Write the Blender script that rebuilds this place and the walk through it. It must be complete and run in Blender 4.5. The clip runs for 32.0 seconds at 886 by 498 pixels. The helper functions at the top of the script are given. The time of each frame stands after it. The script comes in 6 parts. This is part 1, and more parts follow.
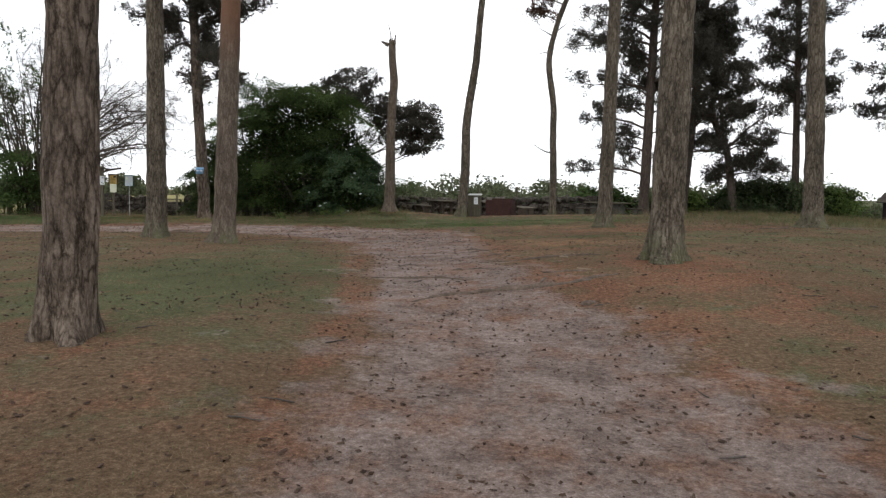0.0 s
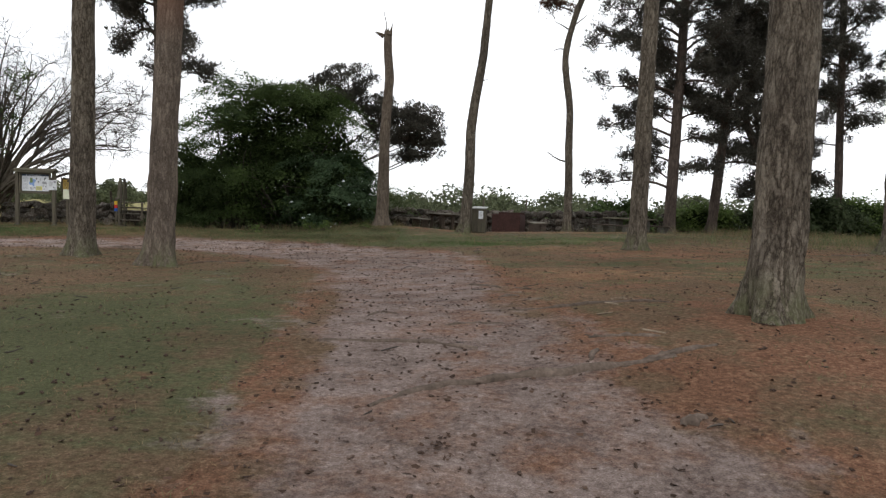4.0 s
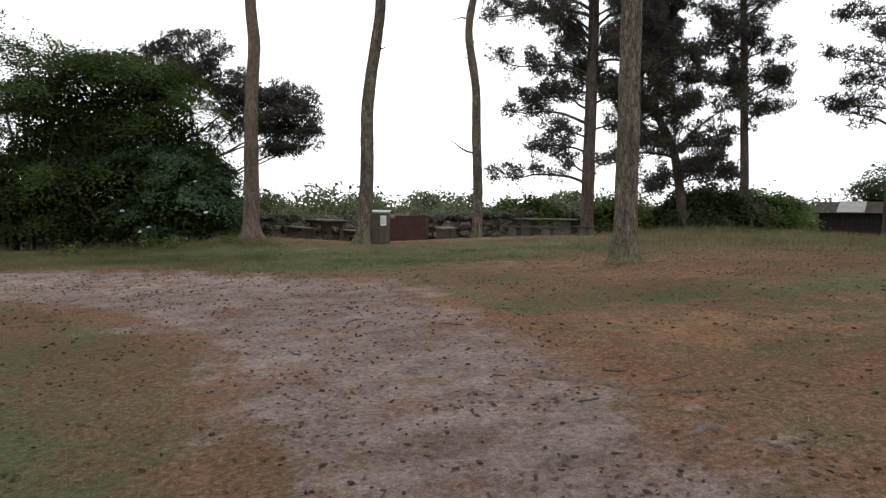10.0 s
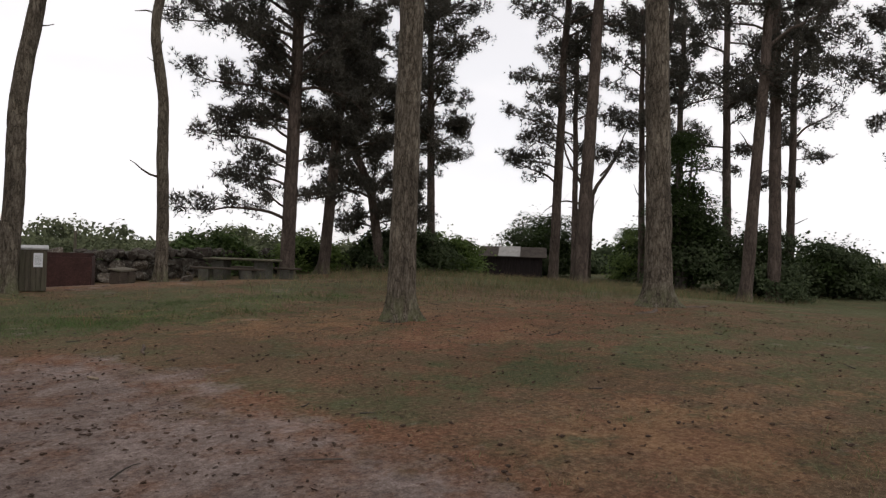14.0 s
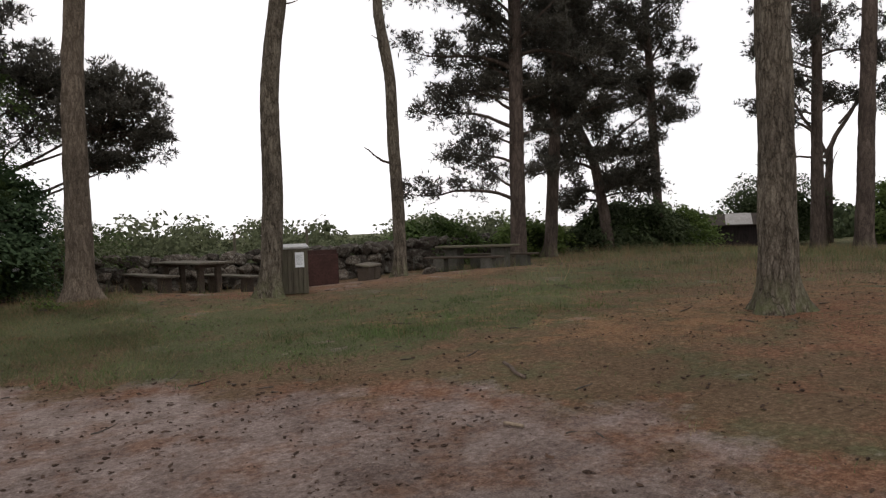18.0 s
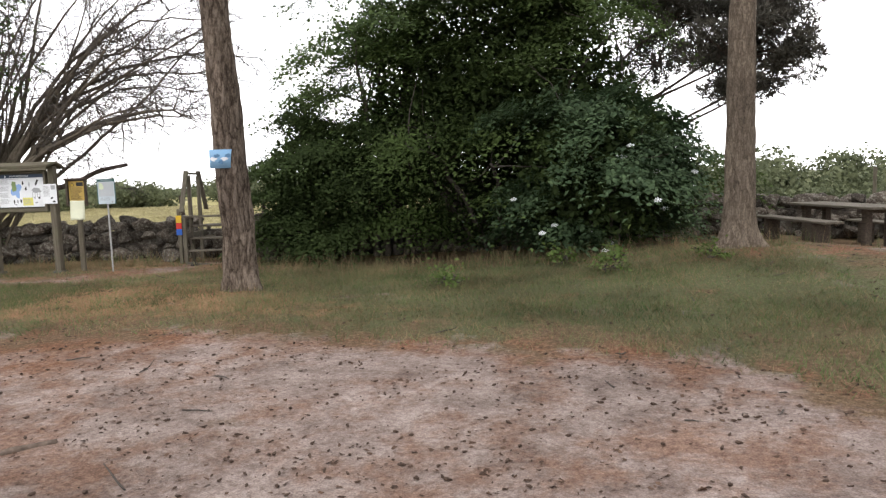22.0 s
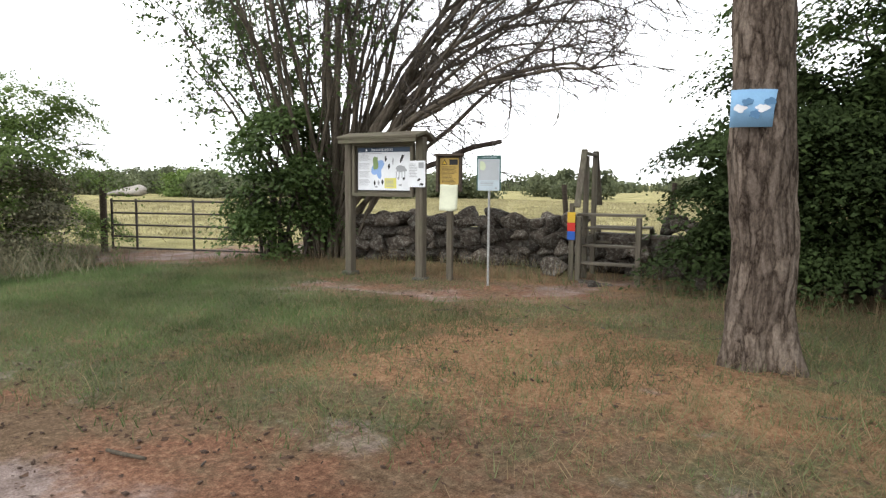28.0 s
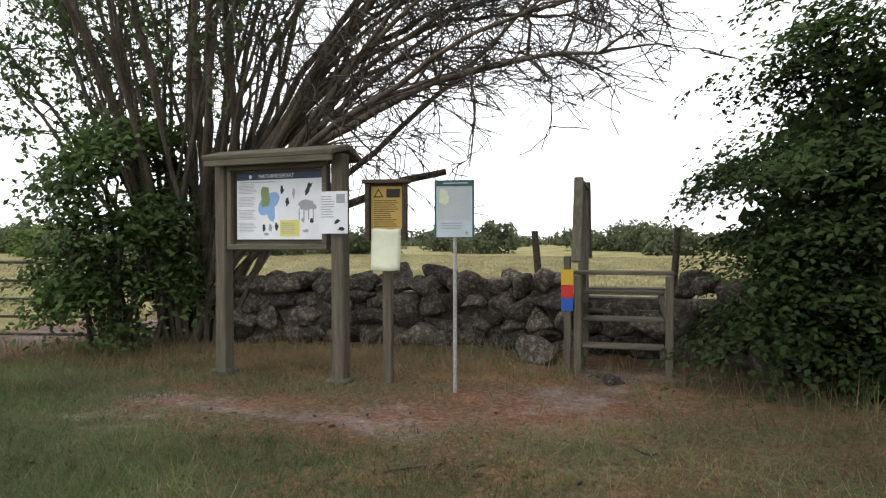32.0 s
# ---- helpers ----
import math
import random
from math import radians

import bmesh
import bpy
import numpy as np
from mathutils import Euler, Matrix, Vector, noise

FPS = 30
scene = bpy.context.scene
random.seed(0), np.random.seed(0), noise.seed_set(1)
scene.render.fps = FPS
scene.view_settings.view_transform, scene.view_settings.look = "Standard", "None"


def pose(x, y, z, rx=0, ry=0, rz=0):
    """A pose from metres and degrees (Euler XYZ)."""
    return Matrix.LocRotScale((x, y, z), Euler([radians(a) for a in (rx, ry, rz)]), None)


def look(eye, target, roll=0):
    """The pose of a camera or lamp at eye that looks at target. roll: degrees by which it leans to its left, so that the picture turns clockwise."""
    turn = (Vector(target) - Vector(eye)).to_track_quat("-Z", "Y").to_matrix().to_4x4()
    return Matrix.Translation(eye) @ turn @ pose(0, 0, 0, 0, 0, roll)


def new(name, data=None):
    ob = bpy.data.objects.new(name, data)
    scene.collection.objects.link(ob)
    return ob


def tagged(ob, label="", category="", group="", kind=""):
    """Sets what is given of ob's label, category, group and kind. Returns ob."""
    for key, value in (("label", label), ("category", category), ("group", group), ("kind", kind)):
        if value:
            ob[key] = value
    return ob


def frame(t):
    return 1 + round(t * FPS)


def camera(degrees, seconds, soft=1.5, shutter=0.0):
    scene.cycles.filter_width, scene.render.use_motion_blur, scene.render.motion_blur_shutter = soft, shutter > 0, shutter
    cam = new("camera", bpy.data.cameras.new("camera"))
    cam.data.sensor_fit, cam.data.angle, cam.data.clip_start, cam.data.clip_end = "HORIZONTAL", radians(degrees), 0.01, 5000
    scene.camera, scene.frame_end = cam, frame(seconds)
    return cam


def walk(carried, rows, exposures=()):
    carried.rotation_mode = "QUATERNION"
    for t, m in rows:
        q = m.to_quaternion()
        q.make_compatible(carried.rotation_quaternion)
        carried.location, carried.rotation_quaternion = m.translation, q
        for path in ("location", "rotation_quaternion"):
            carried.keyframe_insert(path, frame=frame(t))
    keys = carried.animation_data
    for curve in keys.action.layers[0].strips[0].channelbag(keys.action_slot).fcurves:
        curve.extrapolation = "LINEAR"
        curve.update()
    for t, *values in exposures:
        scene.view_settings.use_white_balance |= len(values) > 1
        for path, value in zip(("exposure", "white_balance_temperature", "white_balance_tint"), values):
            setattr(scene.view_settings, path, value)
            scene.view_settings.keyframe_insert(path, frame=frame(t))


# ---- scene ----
cam = camera(66.0, 32.0, soft=1.3)
# seconds, x, y, z, yaw, pitch, roll
PATH = [
    (0, 0.023, -0.106, 1.543, -0.04, -4.66, 0.9),
    (0.5, 0.127, 0.380, 1.553, 0.28, -1.27, 2.3),
    (1, 0.142, 0.877, 1.527, -0.96, -0.20, 4.5),
    (1.5, 0.169, 1.413, 1.520, 0.33, 0.74, 3.5),
    (2, 0.074, 1.869, 1.539, 2.31, 0.28, 2.9),
    (2.5, -0.016, 2.327, 1.531, -2.57, 0.68, 1.8),
    (4.5, 0.191, 4.099, 1.591, 0.78, -4.53, 1.7),
    (5, 0.170, 4.576, 1.576, -4.22, -3.18, 1.4),
    (5.5, 0.176, 5.017, 1.605, -5.37, -2.98, 3.0),
    (6, 0.082, 5.478, 1.603, -9.01, -2.65, 1.8),
    (6.5, 0.023, 5.925, 1.615, -13.32, -2.49, 0.9),
    (7, -0.159, 6.398, 1.627, -11.77, -2.23, 2.5),
    (7.5, -0.362, 6.795, 1.639, -12.74, -4.95, 1.6),
    (8, -0.495, 7.278, 1.674, -10.67, -4.85, 2.8),
    (8.5, -0.698, 7.759, 1.683, -10.42, -3.75, 3.2),
    (9, -0.853, 8.316, 1.671, -10.77, -4.18, -0.2),
    (9.5, -1.097, 8.736, 1.664, -8.90, -4.34, 2.9),
    (10, -1.243, 9.170, 1.647, -12.67, -3.52, 0.2),
    (10.5, -1.391, 9.601, 1.671, -11.67, -1.34, 1.3),
    (11, -1.526, 10.018, 1.696, -17.81, 0.00, 1.4),
    (11.5, -1.552, 10.497, 1.689, -21.54, 1.24, 3.0),
    (12, -1.607, 10.847, 1.700, -27.45, 2.47, 1.8),
    (12.5, -1.683, 11.226, 1.698, -33.88, 1.69, 2.8),
    (13, -1.712, 11.679, 1.699, -36.19, 0.28, 3.0),
    (13.5, -1.839, 12.091, 1.756, -40.58, 1.20, 3.1),
    (15.5, -2.157, 14.052, 1.747, -42.11, -3.76, -0.7),
    (16, -2.324, 14.483, 1.774, -39.33, -2.13, -3.0),
    (16.5, -2.339, 14.882, 1.758, -37.37, -2.15, -3.7),
    (17, -2.350, 15.186, 1.786, -32.30, -2.19, -1.9),
    (17.5, -2.495, 15.547, 1.759, -31.41, -1.45, -2.3),
    (18, -2.534, 15.935, 1.712, -28.89, -1.56, -2.2),
    (18.5, -2.664, 16.304, 1.718, -24.05, -2.34, 0.8),
    (19, -2.817, 16.642, 1.705, -22.06, -5.15, -0.4),
    (19.5, -2.948, 17.005, 1.749, -18.51, -5.65, 0.0),
    (20, -3.156, 17.292, 1.757, -12.11, -5.57, 2.1),
    (20.5, -3.432, 17.575, 1.713, -8.17, -5.49, -0.2),
    (21, -3.626, 17.867, 1.728, -1.94, -4.84, 1.3),
    (21.5, -3.942, 17.925, 1.780, 5.94, -4.87, -0.2),
    (22, -4.265, 18.324, 1.878, 14.07, -5.69, -1.8),
    (22.5, -4.472, 18.641, 1.888, 23.48, -5.25, 1.3),
    (23, -4.843, 18.910, 1.850, 24.80, -4.51, -0.1),
    (23.5, -5.111, 19.228, 1.845, 27.29, -3.84, 1.1),
    (24, -5.430, 19.515, 1.829, 28.64, -2.95, 1.9),
    (24.5, -5.730, 19.809, 1.844, 26.22, 0.80, 1.4),
    (25, -6.065, 20.161, 1.820, 30.47, -0.66, 2.3),
    (25.5, -6.431, 20.424, 1.787, 31.34, -2.22, 1.8),
    (26, -6.722, 20.765, 1.769, 32.66, -4.72, 0.2),
    (26.5, -7.075, 21.030, 1.774, 38.50, -5.04, 1.9),
    (28.5, -8.582, 22.030, 1.714, 39.23, -5.79, -0.3),
    (28.7, -8.704, 22.133, 1.701, 41.75, -5.5, -0.1),
    (29, -8.888, 22.287, 1.682, 42.19, -4.87, 0.1),
    (29.5, -9.191, 22.514, 1.610, 40.06, -4.31, -0.7),
    (30, -9.531, 22.901, 1.595, 41.48, -3.75, 1.0),
    (30.5, -9.875, 23.250, 1.620, 38.38, -1.45, 2.1),
    (31, -10.215, 23.715, 1.614, 34.89, -0.16, -0.7),
    (31.5, -10.485, 24.085, 1.617, 34.71, -0.86, -0.0),
    (32, -10.770, 24.352, 1.632, 29.71, -0.82, -0.1),
]

walk(cam, [(t, pose(x, y, z, 90 + p, 0, a) @ pose(0, 0, 0, 0, 0, r)) for t, x, y, z, a, p, r in PATH], exposures=((0, -0.25, 6500, 10.0), (1, -0.45, 6500, 10.0), (2, -0.6, 6500, 10.0), (5, -0.18, 6500, 10.0), (7, -0.28, 6500, 10.0), (9, -0.08, 6500, 10.0), (10, -0.12, 6500, 10.0), (11, -0.35, 6500, 10.0), (12, -0.75, 6500, 10.0), (13, -0.8, 6620, 12.5), (16, -0.3, 6780, 14.0), (17, -0.4, 6780, 14.0), (18, -0.5, 6780, 14.0), (19.5, 0.0, 6650, 12.0), (21, 0.35, 6650, 12.1), (22, 0.66, 6650, 12.2), (23, 1.0, 6650, 12.3), (24, 1.05, 6650, 12.4), (25, 0.7, 6650, 12.5), (26, 0.75, 6580, 11.0), (29, 0.6, 6500, 9.5), (32, 0.2, 6480, 9.0)))

# ---------------------------------------------------------------- light
SUN_EL, SUN_ROT = radians(52), radians(200)
world = bpy.data.worlds.new("overcast_sky")
scene.world = world
world.use_nodes = True
wn, wl = world.node_tree.nodes, world.node_tree.links
wn.clear()
w_out = wn.new("ShaderNodeOutputWorld")
w_sky = wn.new("ShaderNodeTexSky")
w_sky.sky_type, w_sky.sun_disc, w_sky.sun_elevation, w_sky.sun_rotation = "NISHITA", False, SUN_EL, SUN_ROT
w_clear = wn.new("ShaderNodeBackground")
w_clear.inputs["Strength"].default_value = 0.15
wl.new(w_sky.outputs[0], w_clear.inputs["Color"])
w_cloud = wn.new("ShaderNodeBackground")
w_cloud.inputs["Color"].default_value = (0.945, 0.963, 0.992, 1)
w_tc = wn.new("ShaderNodeTexCoord")
w_map = wn.new("ShaderNodeMapping")
w_map.inputs["Scale"].default_value = (1.3, 1.3, 4.0)
w_noise = wn.new("ShaderNodeTexNoise")
w_noise.inputs["Scale"].default_value, w_noise.inputs["Detail"].default_value = 1.6, 5
w_ramp = wn.new("ShaderNodeMapRange")
w_ramp.inputs["From Min"].default_value, w_ramp.inputs["From Max"].default_value = 0.36, 0.54
w_ramp.inputs["To Min"].default_value, w_ramp.inputs["To Max"].default_value = 0.85, 1.0
w_mix = wn.new("ShaderNodeMixShader")
wl.new(w_tc.outputs["Generated"], w_map.inputs["Vector"])
wl.new(w_map.outputs[0], w_noise.inputs["Vector"])
wl.new(w_noise.outputs[0], w_ramp.inputs["Value"])
wl.new(w_ramp.outputs[0], w_mix.inputs[0])
wl.new(w_clear.outputs[0], w_mix.inputs[1])
wl.new(w_cloud.outputs[0], w_mix.inputs[2])
w_sep = wn.new("ShaderNodeSeparateXYZ")
w_haze = wn.new("ShaderNodeMapRange")
w_haze.inputs["From Min"].default_value, w_haze.inputs["From Max"].default_value = 0.0, 0.7
w_haze.inputs["To Min"].default_value, w_haze.inputs["To Max"].default_value = 1.85, 1.42
wl.new(w_tc.outputs["Generated"], w_sep.inputs[0])
wl.new(w_sep.outputs["Z"], w_haze.inputs["Value"])
wl.new(w_haze.outputs[0], w_cloud.inputs["Strength"])
wl.new(w_mix.outputs[0], w_out.inputs["Surface"])

sun = new("sun", bpy.data.lights.new("sun", "SUN"))
sun.data.energy, sun.data.angle, sun.data.color = 0.6, radians(25), (1.0, 0.96, 0.9)
sun.matrix_world = look((40 * math.sin(SUN_ROT) * math.cos(SUN_EL), 40 * math.cos(SUN_ROT) * math.cos(SUN_EL), 40 * math.sin(SUN_EL)), (0, 0, 0))

# ---------------------------------------------------------------- materials


def material(name, rough=0.85, spec=0.2):
    m = bpy.data.materials.new(name)
    m.use_nodes = True
    b = m.node_tree.nodes["Principled BSDF"]
    b.inputs["Roughness"].default_value = rough
    b.inputs["Specular IOR Level"].default_value = spec
    return m, m.node_tree.nodes, m.node_tree.links, b


def node(nodes, kind, **inputs):
    n = nodes.new("ShaderNode" + kind)
    for key, value in inputs.items():
        n.inputs[key.replace("_", " ")].default_value = value
    return n


def ramp(nodes, stops):
    r = nodes.new("ShaderNodeValToRGB")
    while len(r.color_ramp.elements) < len(stops):
        r.color_ramp.elements.new(0.5)
    for e, (p, c) in zip(r.color_ramp.elements, stops):
        e.position, e.color = p, (*c, 1)
    return r


def mixed(nodes, links, fac, a, b, blend="MIX"):
    n = nodes.new("ShaderNodeMix")
    n.data_type, n.blend_type = "RGBA", blend
    for socket, value in ((n.inputs[0], fac), (n.inputs[6], a), (n.inputs[7], b)):
        if hasattr(value, "links"):
            links.new(value, socket)
        elif isinstance(value, tuple):
            socket.default_value = (*value, 1)
        else:
            socket.default_value = value
    return n.outputs[2]


def coords(nodes, links, scale=(1, 1, 1), kind="Object"):
    tc = nodes.new("ShaderNodeTexCoord")
    mp = nodes.new("ShaderNodeMapping")
    mp.inputs["Scale"].default_value = scale
    links.new(tc.outputs[kind], mp.inputs["Vector"])
    return mp.outputs[0]


def bumped(nodes, links, bsdf, height, strength, distance=0.02):
    b = node(nodes, "Bump", Strength=strength, Distance=distance)
    links.new(height, b.inputs["Height"])
    links.new(b.outputs[0], bsdf.inputs["Normal"])


def grainy(name, dark, light, scale=(1, 1, 1), big=2.0, fine=30.0, rough=0.85, bump=0.35, spec=0.2, dirt=None, each=0.0, mottle=0.8):
    """Two scales of variation and a fine relief, for paint, metal, stone and earth."""
    m, n, l, b = material(name, rough, spec)
    v = coords(n, l, scale)
    n1 = node(n, "TexNoise", Scale=big, Detail=6.0, Roughness=0.65)
    n2 = node(n, "TexNoise", Scale=fine, Detail=4.0)
    l.new(v, n1.inputs["Vector"]), l.new(v, n2.inputs["Vector"])
    r = ramp(n, [(0.3, dark), (0.7, light)])
    l.new(n1.outputs[0], r.inputs[0])
    r2 = ramp(n, [(0.3, (0.55, 0.55, 0.55)), (0.7, (1.15, 1.15, 1.15))])
    l.new(n2.outputs[0], r2.inputs[0])
    c = mixed(n, l, mottle, r.outputs[0], r2.outputs[0], "MULTIPLY")
    if dirt:
        n3 = node(n, "TexNoise", Scale=big * 2.3, Detail=8.0, Roughness=0.75)
        l.new(v, n3.inputs["Vector"])
        r3 = ramp(n, [(0.5, (0, 0, 0)), (0.62, (1, 1, 1))])
        l.new(n3.outputs[0], r3.inputs[0])
        c = mixed(n, l, r3.outputs[0], c, dirt)
    if each:
        info = n.new("ShaderNodeObjectInfo")
        r4 = ramp(n, [(0.0, (1 - each, 1 - each, 1 - each)), (1.0, (1 + each, 1 + each * 0.95, 1 + each * 0.9))])
        l.new(info.outputs["Random"], r4.inputs[0])
        c = mixed(n, l, 1.0, c, r4.outputs[0], "MULTIPLY")
    l.new(c, b.inputs["Base Color"])
    bumped(n, l, b, n2.outputs[0], bump, 0.01)
    return m


def bark(name, dark, light, moss=True, red=None, plate=16.0, deep=0.6):
    """Long uneven plates parted by dark winding furrows, with finer scales on them."""
    m, n, l, b = material(name, 0.95, 0.1)
    v = coords(n, l, (1, 1, 0.4))
    tall = coords(n, l, (1, 1, 0.24))
    even = coords(n, l, (1, 1, 0.7))
    wob = node(n, "TexNoise", Scale=7.0, Detail=5.0, Roughness=0.65)
    l.new(v, wob.inputs["Vector"])
    warp = mixed(n, l, 0.16, tall, wob.outputs["Color"], "ADD")
    vo = node(n, "TexVoronoi", Scale=plate)
    vo.feature = "DISTANCE_TO_EDGE"
    l.new(warp, vo.inputs["Vector"])
    edge = ramp(n, [(0.0, (0.26, 0.235, 0.215)), (0.07, (0.62, 0.6, 0.58)), (0.2, (1, 1, 1))])
    l.new(vo.outputs["Distance"], edge.inputs[0])
    # winding furrows follow the level lines of a drawn-out noise
    run = node(n, "TexNoise", Scale=plate * 0.8, Detail=4.0, Roughness=0.6)
    l.new(tall, run.inputs["Vector"])
    off = node(n, "Math")
    off.operation = "SUBTRACT"
    l.new(run.outputs[0], off.inputs[0])
    off.inputs[1].default_value = 0.5
    away = node(n, "Math")
    away.operation = "ABSOLUTE"
    l.new(off.outputs[0], away.inputs[0])
    furrow = ramp(n, [(0.0, (0.3, 0.27, 0.25)), (0.035, (0.72, 0.7, 0.68)), (0.09, (1, 1, 1))])
    l.new(away.outputs[0], furrow.inputs[0])
    cell = node(n, "TexVoronoi", Scale=plate)
    l.new(warp, cell.inputs["Vector"])
    fine = node(n, "TexNoise", Scale=44.0, Detail=6.0, Roughness=0.75)
    l.new(even, fine.inputs["Vector"])
    tone = ramp(n, [(0.28, dark), (0.72, light)])
    l.new(fine.outputs[0], tone.inputs[0])
    grey = n.new("ShaderNodeSeparateColor")
    l.new(cell.outputs["Color"], grey.inputs[0])
    plates = ramp(n, [(0.1, (0.72, 0.7, 0.68)), (0.9, (1.15, 1.13, 1.1))])
    l.new(grey.outputs[0], plates.inputs[0])
    hue = mixed(n, l, 0.7, tone.outputs[0], plates.outputs[0], "MULTIPLY")
    gate = node(n, "MapRange", From_Min=0.46, From_Max=0.66)
    l.new(wob.outputs[0], gate.inputs["Value"])
    soft = mixed(n, l, gate.outputs[0], edge.outputs[0], (1.0, 1.0, 1.0))
    both = mixed(n, l, 0.75, soft, furrow.outputs[0], "MULTIPLY")
    c = mixed(n, l, deep, hue, both, "MULTIPLY")
    big = node(n, "TexNoise", Scale=1.6, Detail=3.0)
    l.new(v, big.inputs["Vector"])
    patch = ramp(n, [(0.35, (0.8, 0.78, 0.76)), (0.65, (1.12, 1.1, 1.06))])
    l.new(big.outputs[0], patch.inputs[0])
    c = mixed(n, l, 1.0, c, patch.outputs[0], "MULTIPLY")
    sep = n.new("ShaderNodeSeparateXYZ")
    tc = n.new("ShaderNodeTexCoord")
    l.new(tc.outputs["Object"], sep.inputs[0])
    if moss:
        mr = node(n, "MapRange", From_Min=0.55, From_Max=0.05)
        l.new(sep.outputs["Z"], mr.inputs["Value"])
        mul = n.new("ShaderNodeMath")
        mul.operation = "MULTIPLY"
        l.new(mr.outputs[0], mul.inputs[0])
        mb = ramp(n, [(0.42, (0, 0, 0)), (0.6, (0.8, 0.8, 0.8))])
        l.new(wob.outputs[0], mb.inputs[0])
        l.new(mb.outputs[0], mul.inputs[1])
        c = mixed(n, l, mul.outputs[0], c, (0.105, 0.118, 0.054))
    if red:
        mr = node(n, "MapRange", From_Min=red[0], From_Max=red[1])
        l.new(sep.outputs["Z"], mr.inputs["Value"])
        c = mixed(n, l, mr.outputs[0], c, (0.21, 0.118, 0.08))
    l.new(c, b.inputs["Base Color"])
    add = mixed(n, l, 0.3, both, fine.outputs["Color"])
    bumped(n, l, b, add, 1.0, 0.03)
    return m


def foliage(name, dark, light, rough=0.5, through_leaf=0.25, spec=0.3, old=None):
    """Leaves or needles: tone from leaf to leaf, some light through them."""
    m, n, l, b = material(name, rough, spec)
    geo = n.new("ShaderNodeNewGeometry")
    v = coords(n, l)
    big = node(n, "TexNoise", Scale=0.9, Detail=3.0)
    l.new(v, big.inputs["Vector"])
    half = mixed(n, l, 0.5, geo.outputs["Random Per Island"], big.outputs[0])
    stops = [(0.15, dark), (0.85, light)] + ([(0.97, old)] if old else [])
    r = ramp(n, stops)
    l.new(half if not old else geo.outputs["Random Per Island"], r.inputs[0])
    shade = ramp(n, [(0.3, (0.7, 0.7, 0.7)), (0.7, (1.15, 1.15, 1.15))])
    l.new(big.outputs[0], shade.inputs[0])
    c = mixed(n, l, 1.0, r.outputs[0], shade.outputs[0], "MULTIPLY")
    l.new(c, b.inputs["Base Color"])
    if through_leaf:
        tr = n.new("ShaderNodeBsdfTranslucent")
        l.new(c, tr.inputs["Color"])
        mx = n.new("ShaderNodeMixShader")
        mx.inputs[0].default_value = through_leaf
        l.new(b.outputs[0], mx.inputs[1]), l.new(tr.outputs[0], mx.inputs[2])
        l.new(mx.outputs[0], n["Material Output"].inputs["Surface"])
    return m


def timber(name, dark, light, along="X", green=0.0, rough=0.9):
    m, n, l, b = material(name, rough, 0.15)
    s = {"X": (1, 14, 14), "Y": (14, 1, 14), "Z": (14, 14, 1)}[along]
    v = coords(n, l, s)
    g1 = node(n, "TexNoise", Scale=2.2, Detail=7.0, Roughness=0.7)
    l.new(v, g1.inputs["Vector"])
    r = ramp(n, [(0.3, dark), (0.7, light)])
    l.new(g1.outputs[0], r.inputs[0])
    c = r.outputs[0]
    v2 = coords(n, l)
    g2 = node(n, "TexNoise", Scale=3.5, Detail=6.0, Roughness=0.7)
    l.new(v2, g2.inputs["Vector"])
    r2 = ramp(n, [(0.42, (0, 0, 0)), (0.68, (1, 1, 1))])
    l.new(g2.outputs[0], r2.inputs[0])
    if green:
        f = n.new("ShaderNodeMath")
        f.operation = "MULTIPLY"
        f.inputs[1].default_value = green
        l.new(r2.outputs[0], f.inputs[0])
        c = mixed(n, l, f.outputs[0], c, (0.13, 0.15, 0.08))
    l.new(c, b.inputs["Base Color"])
    bumped(n, l, b, g1.outputs[0], 0.5, 0.006)
    return m


def plain(name, colour, rough=0.6, metal=0.0, spec=0.4):
    return grainy(name, tuple(x * 0.88 for x in colour), tuple(min(1, x * 1.08) for x in colour), big=3, fine=60, rough=rough, bump=0.03, spec=spec, mottle=0.12)


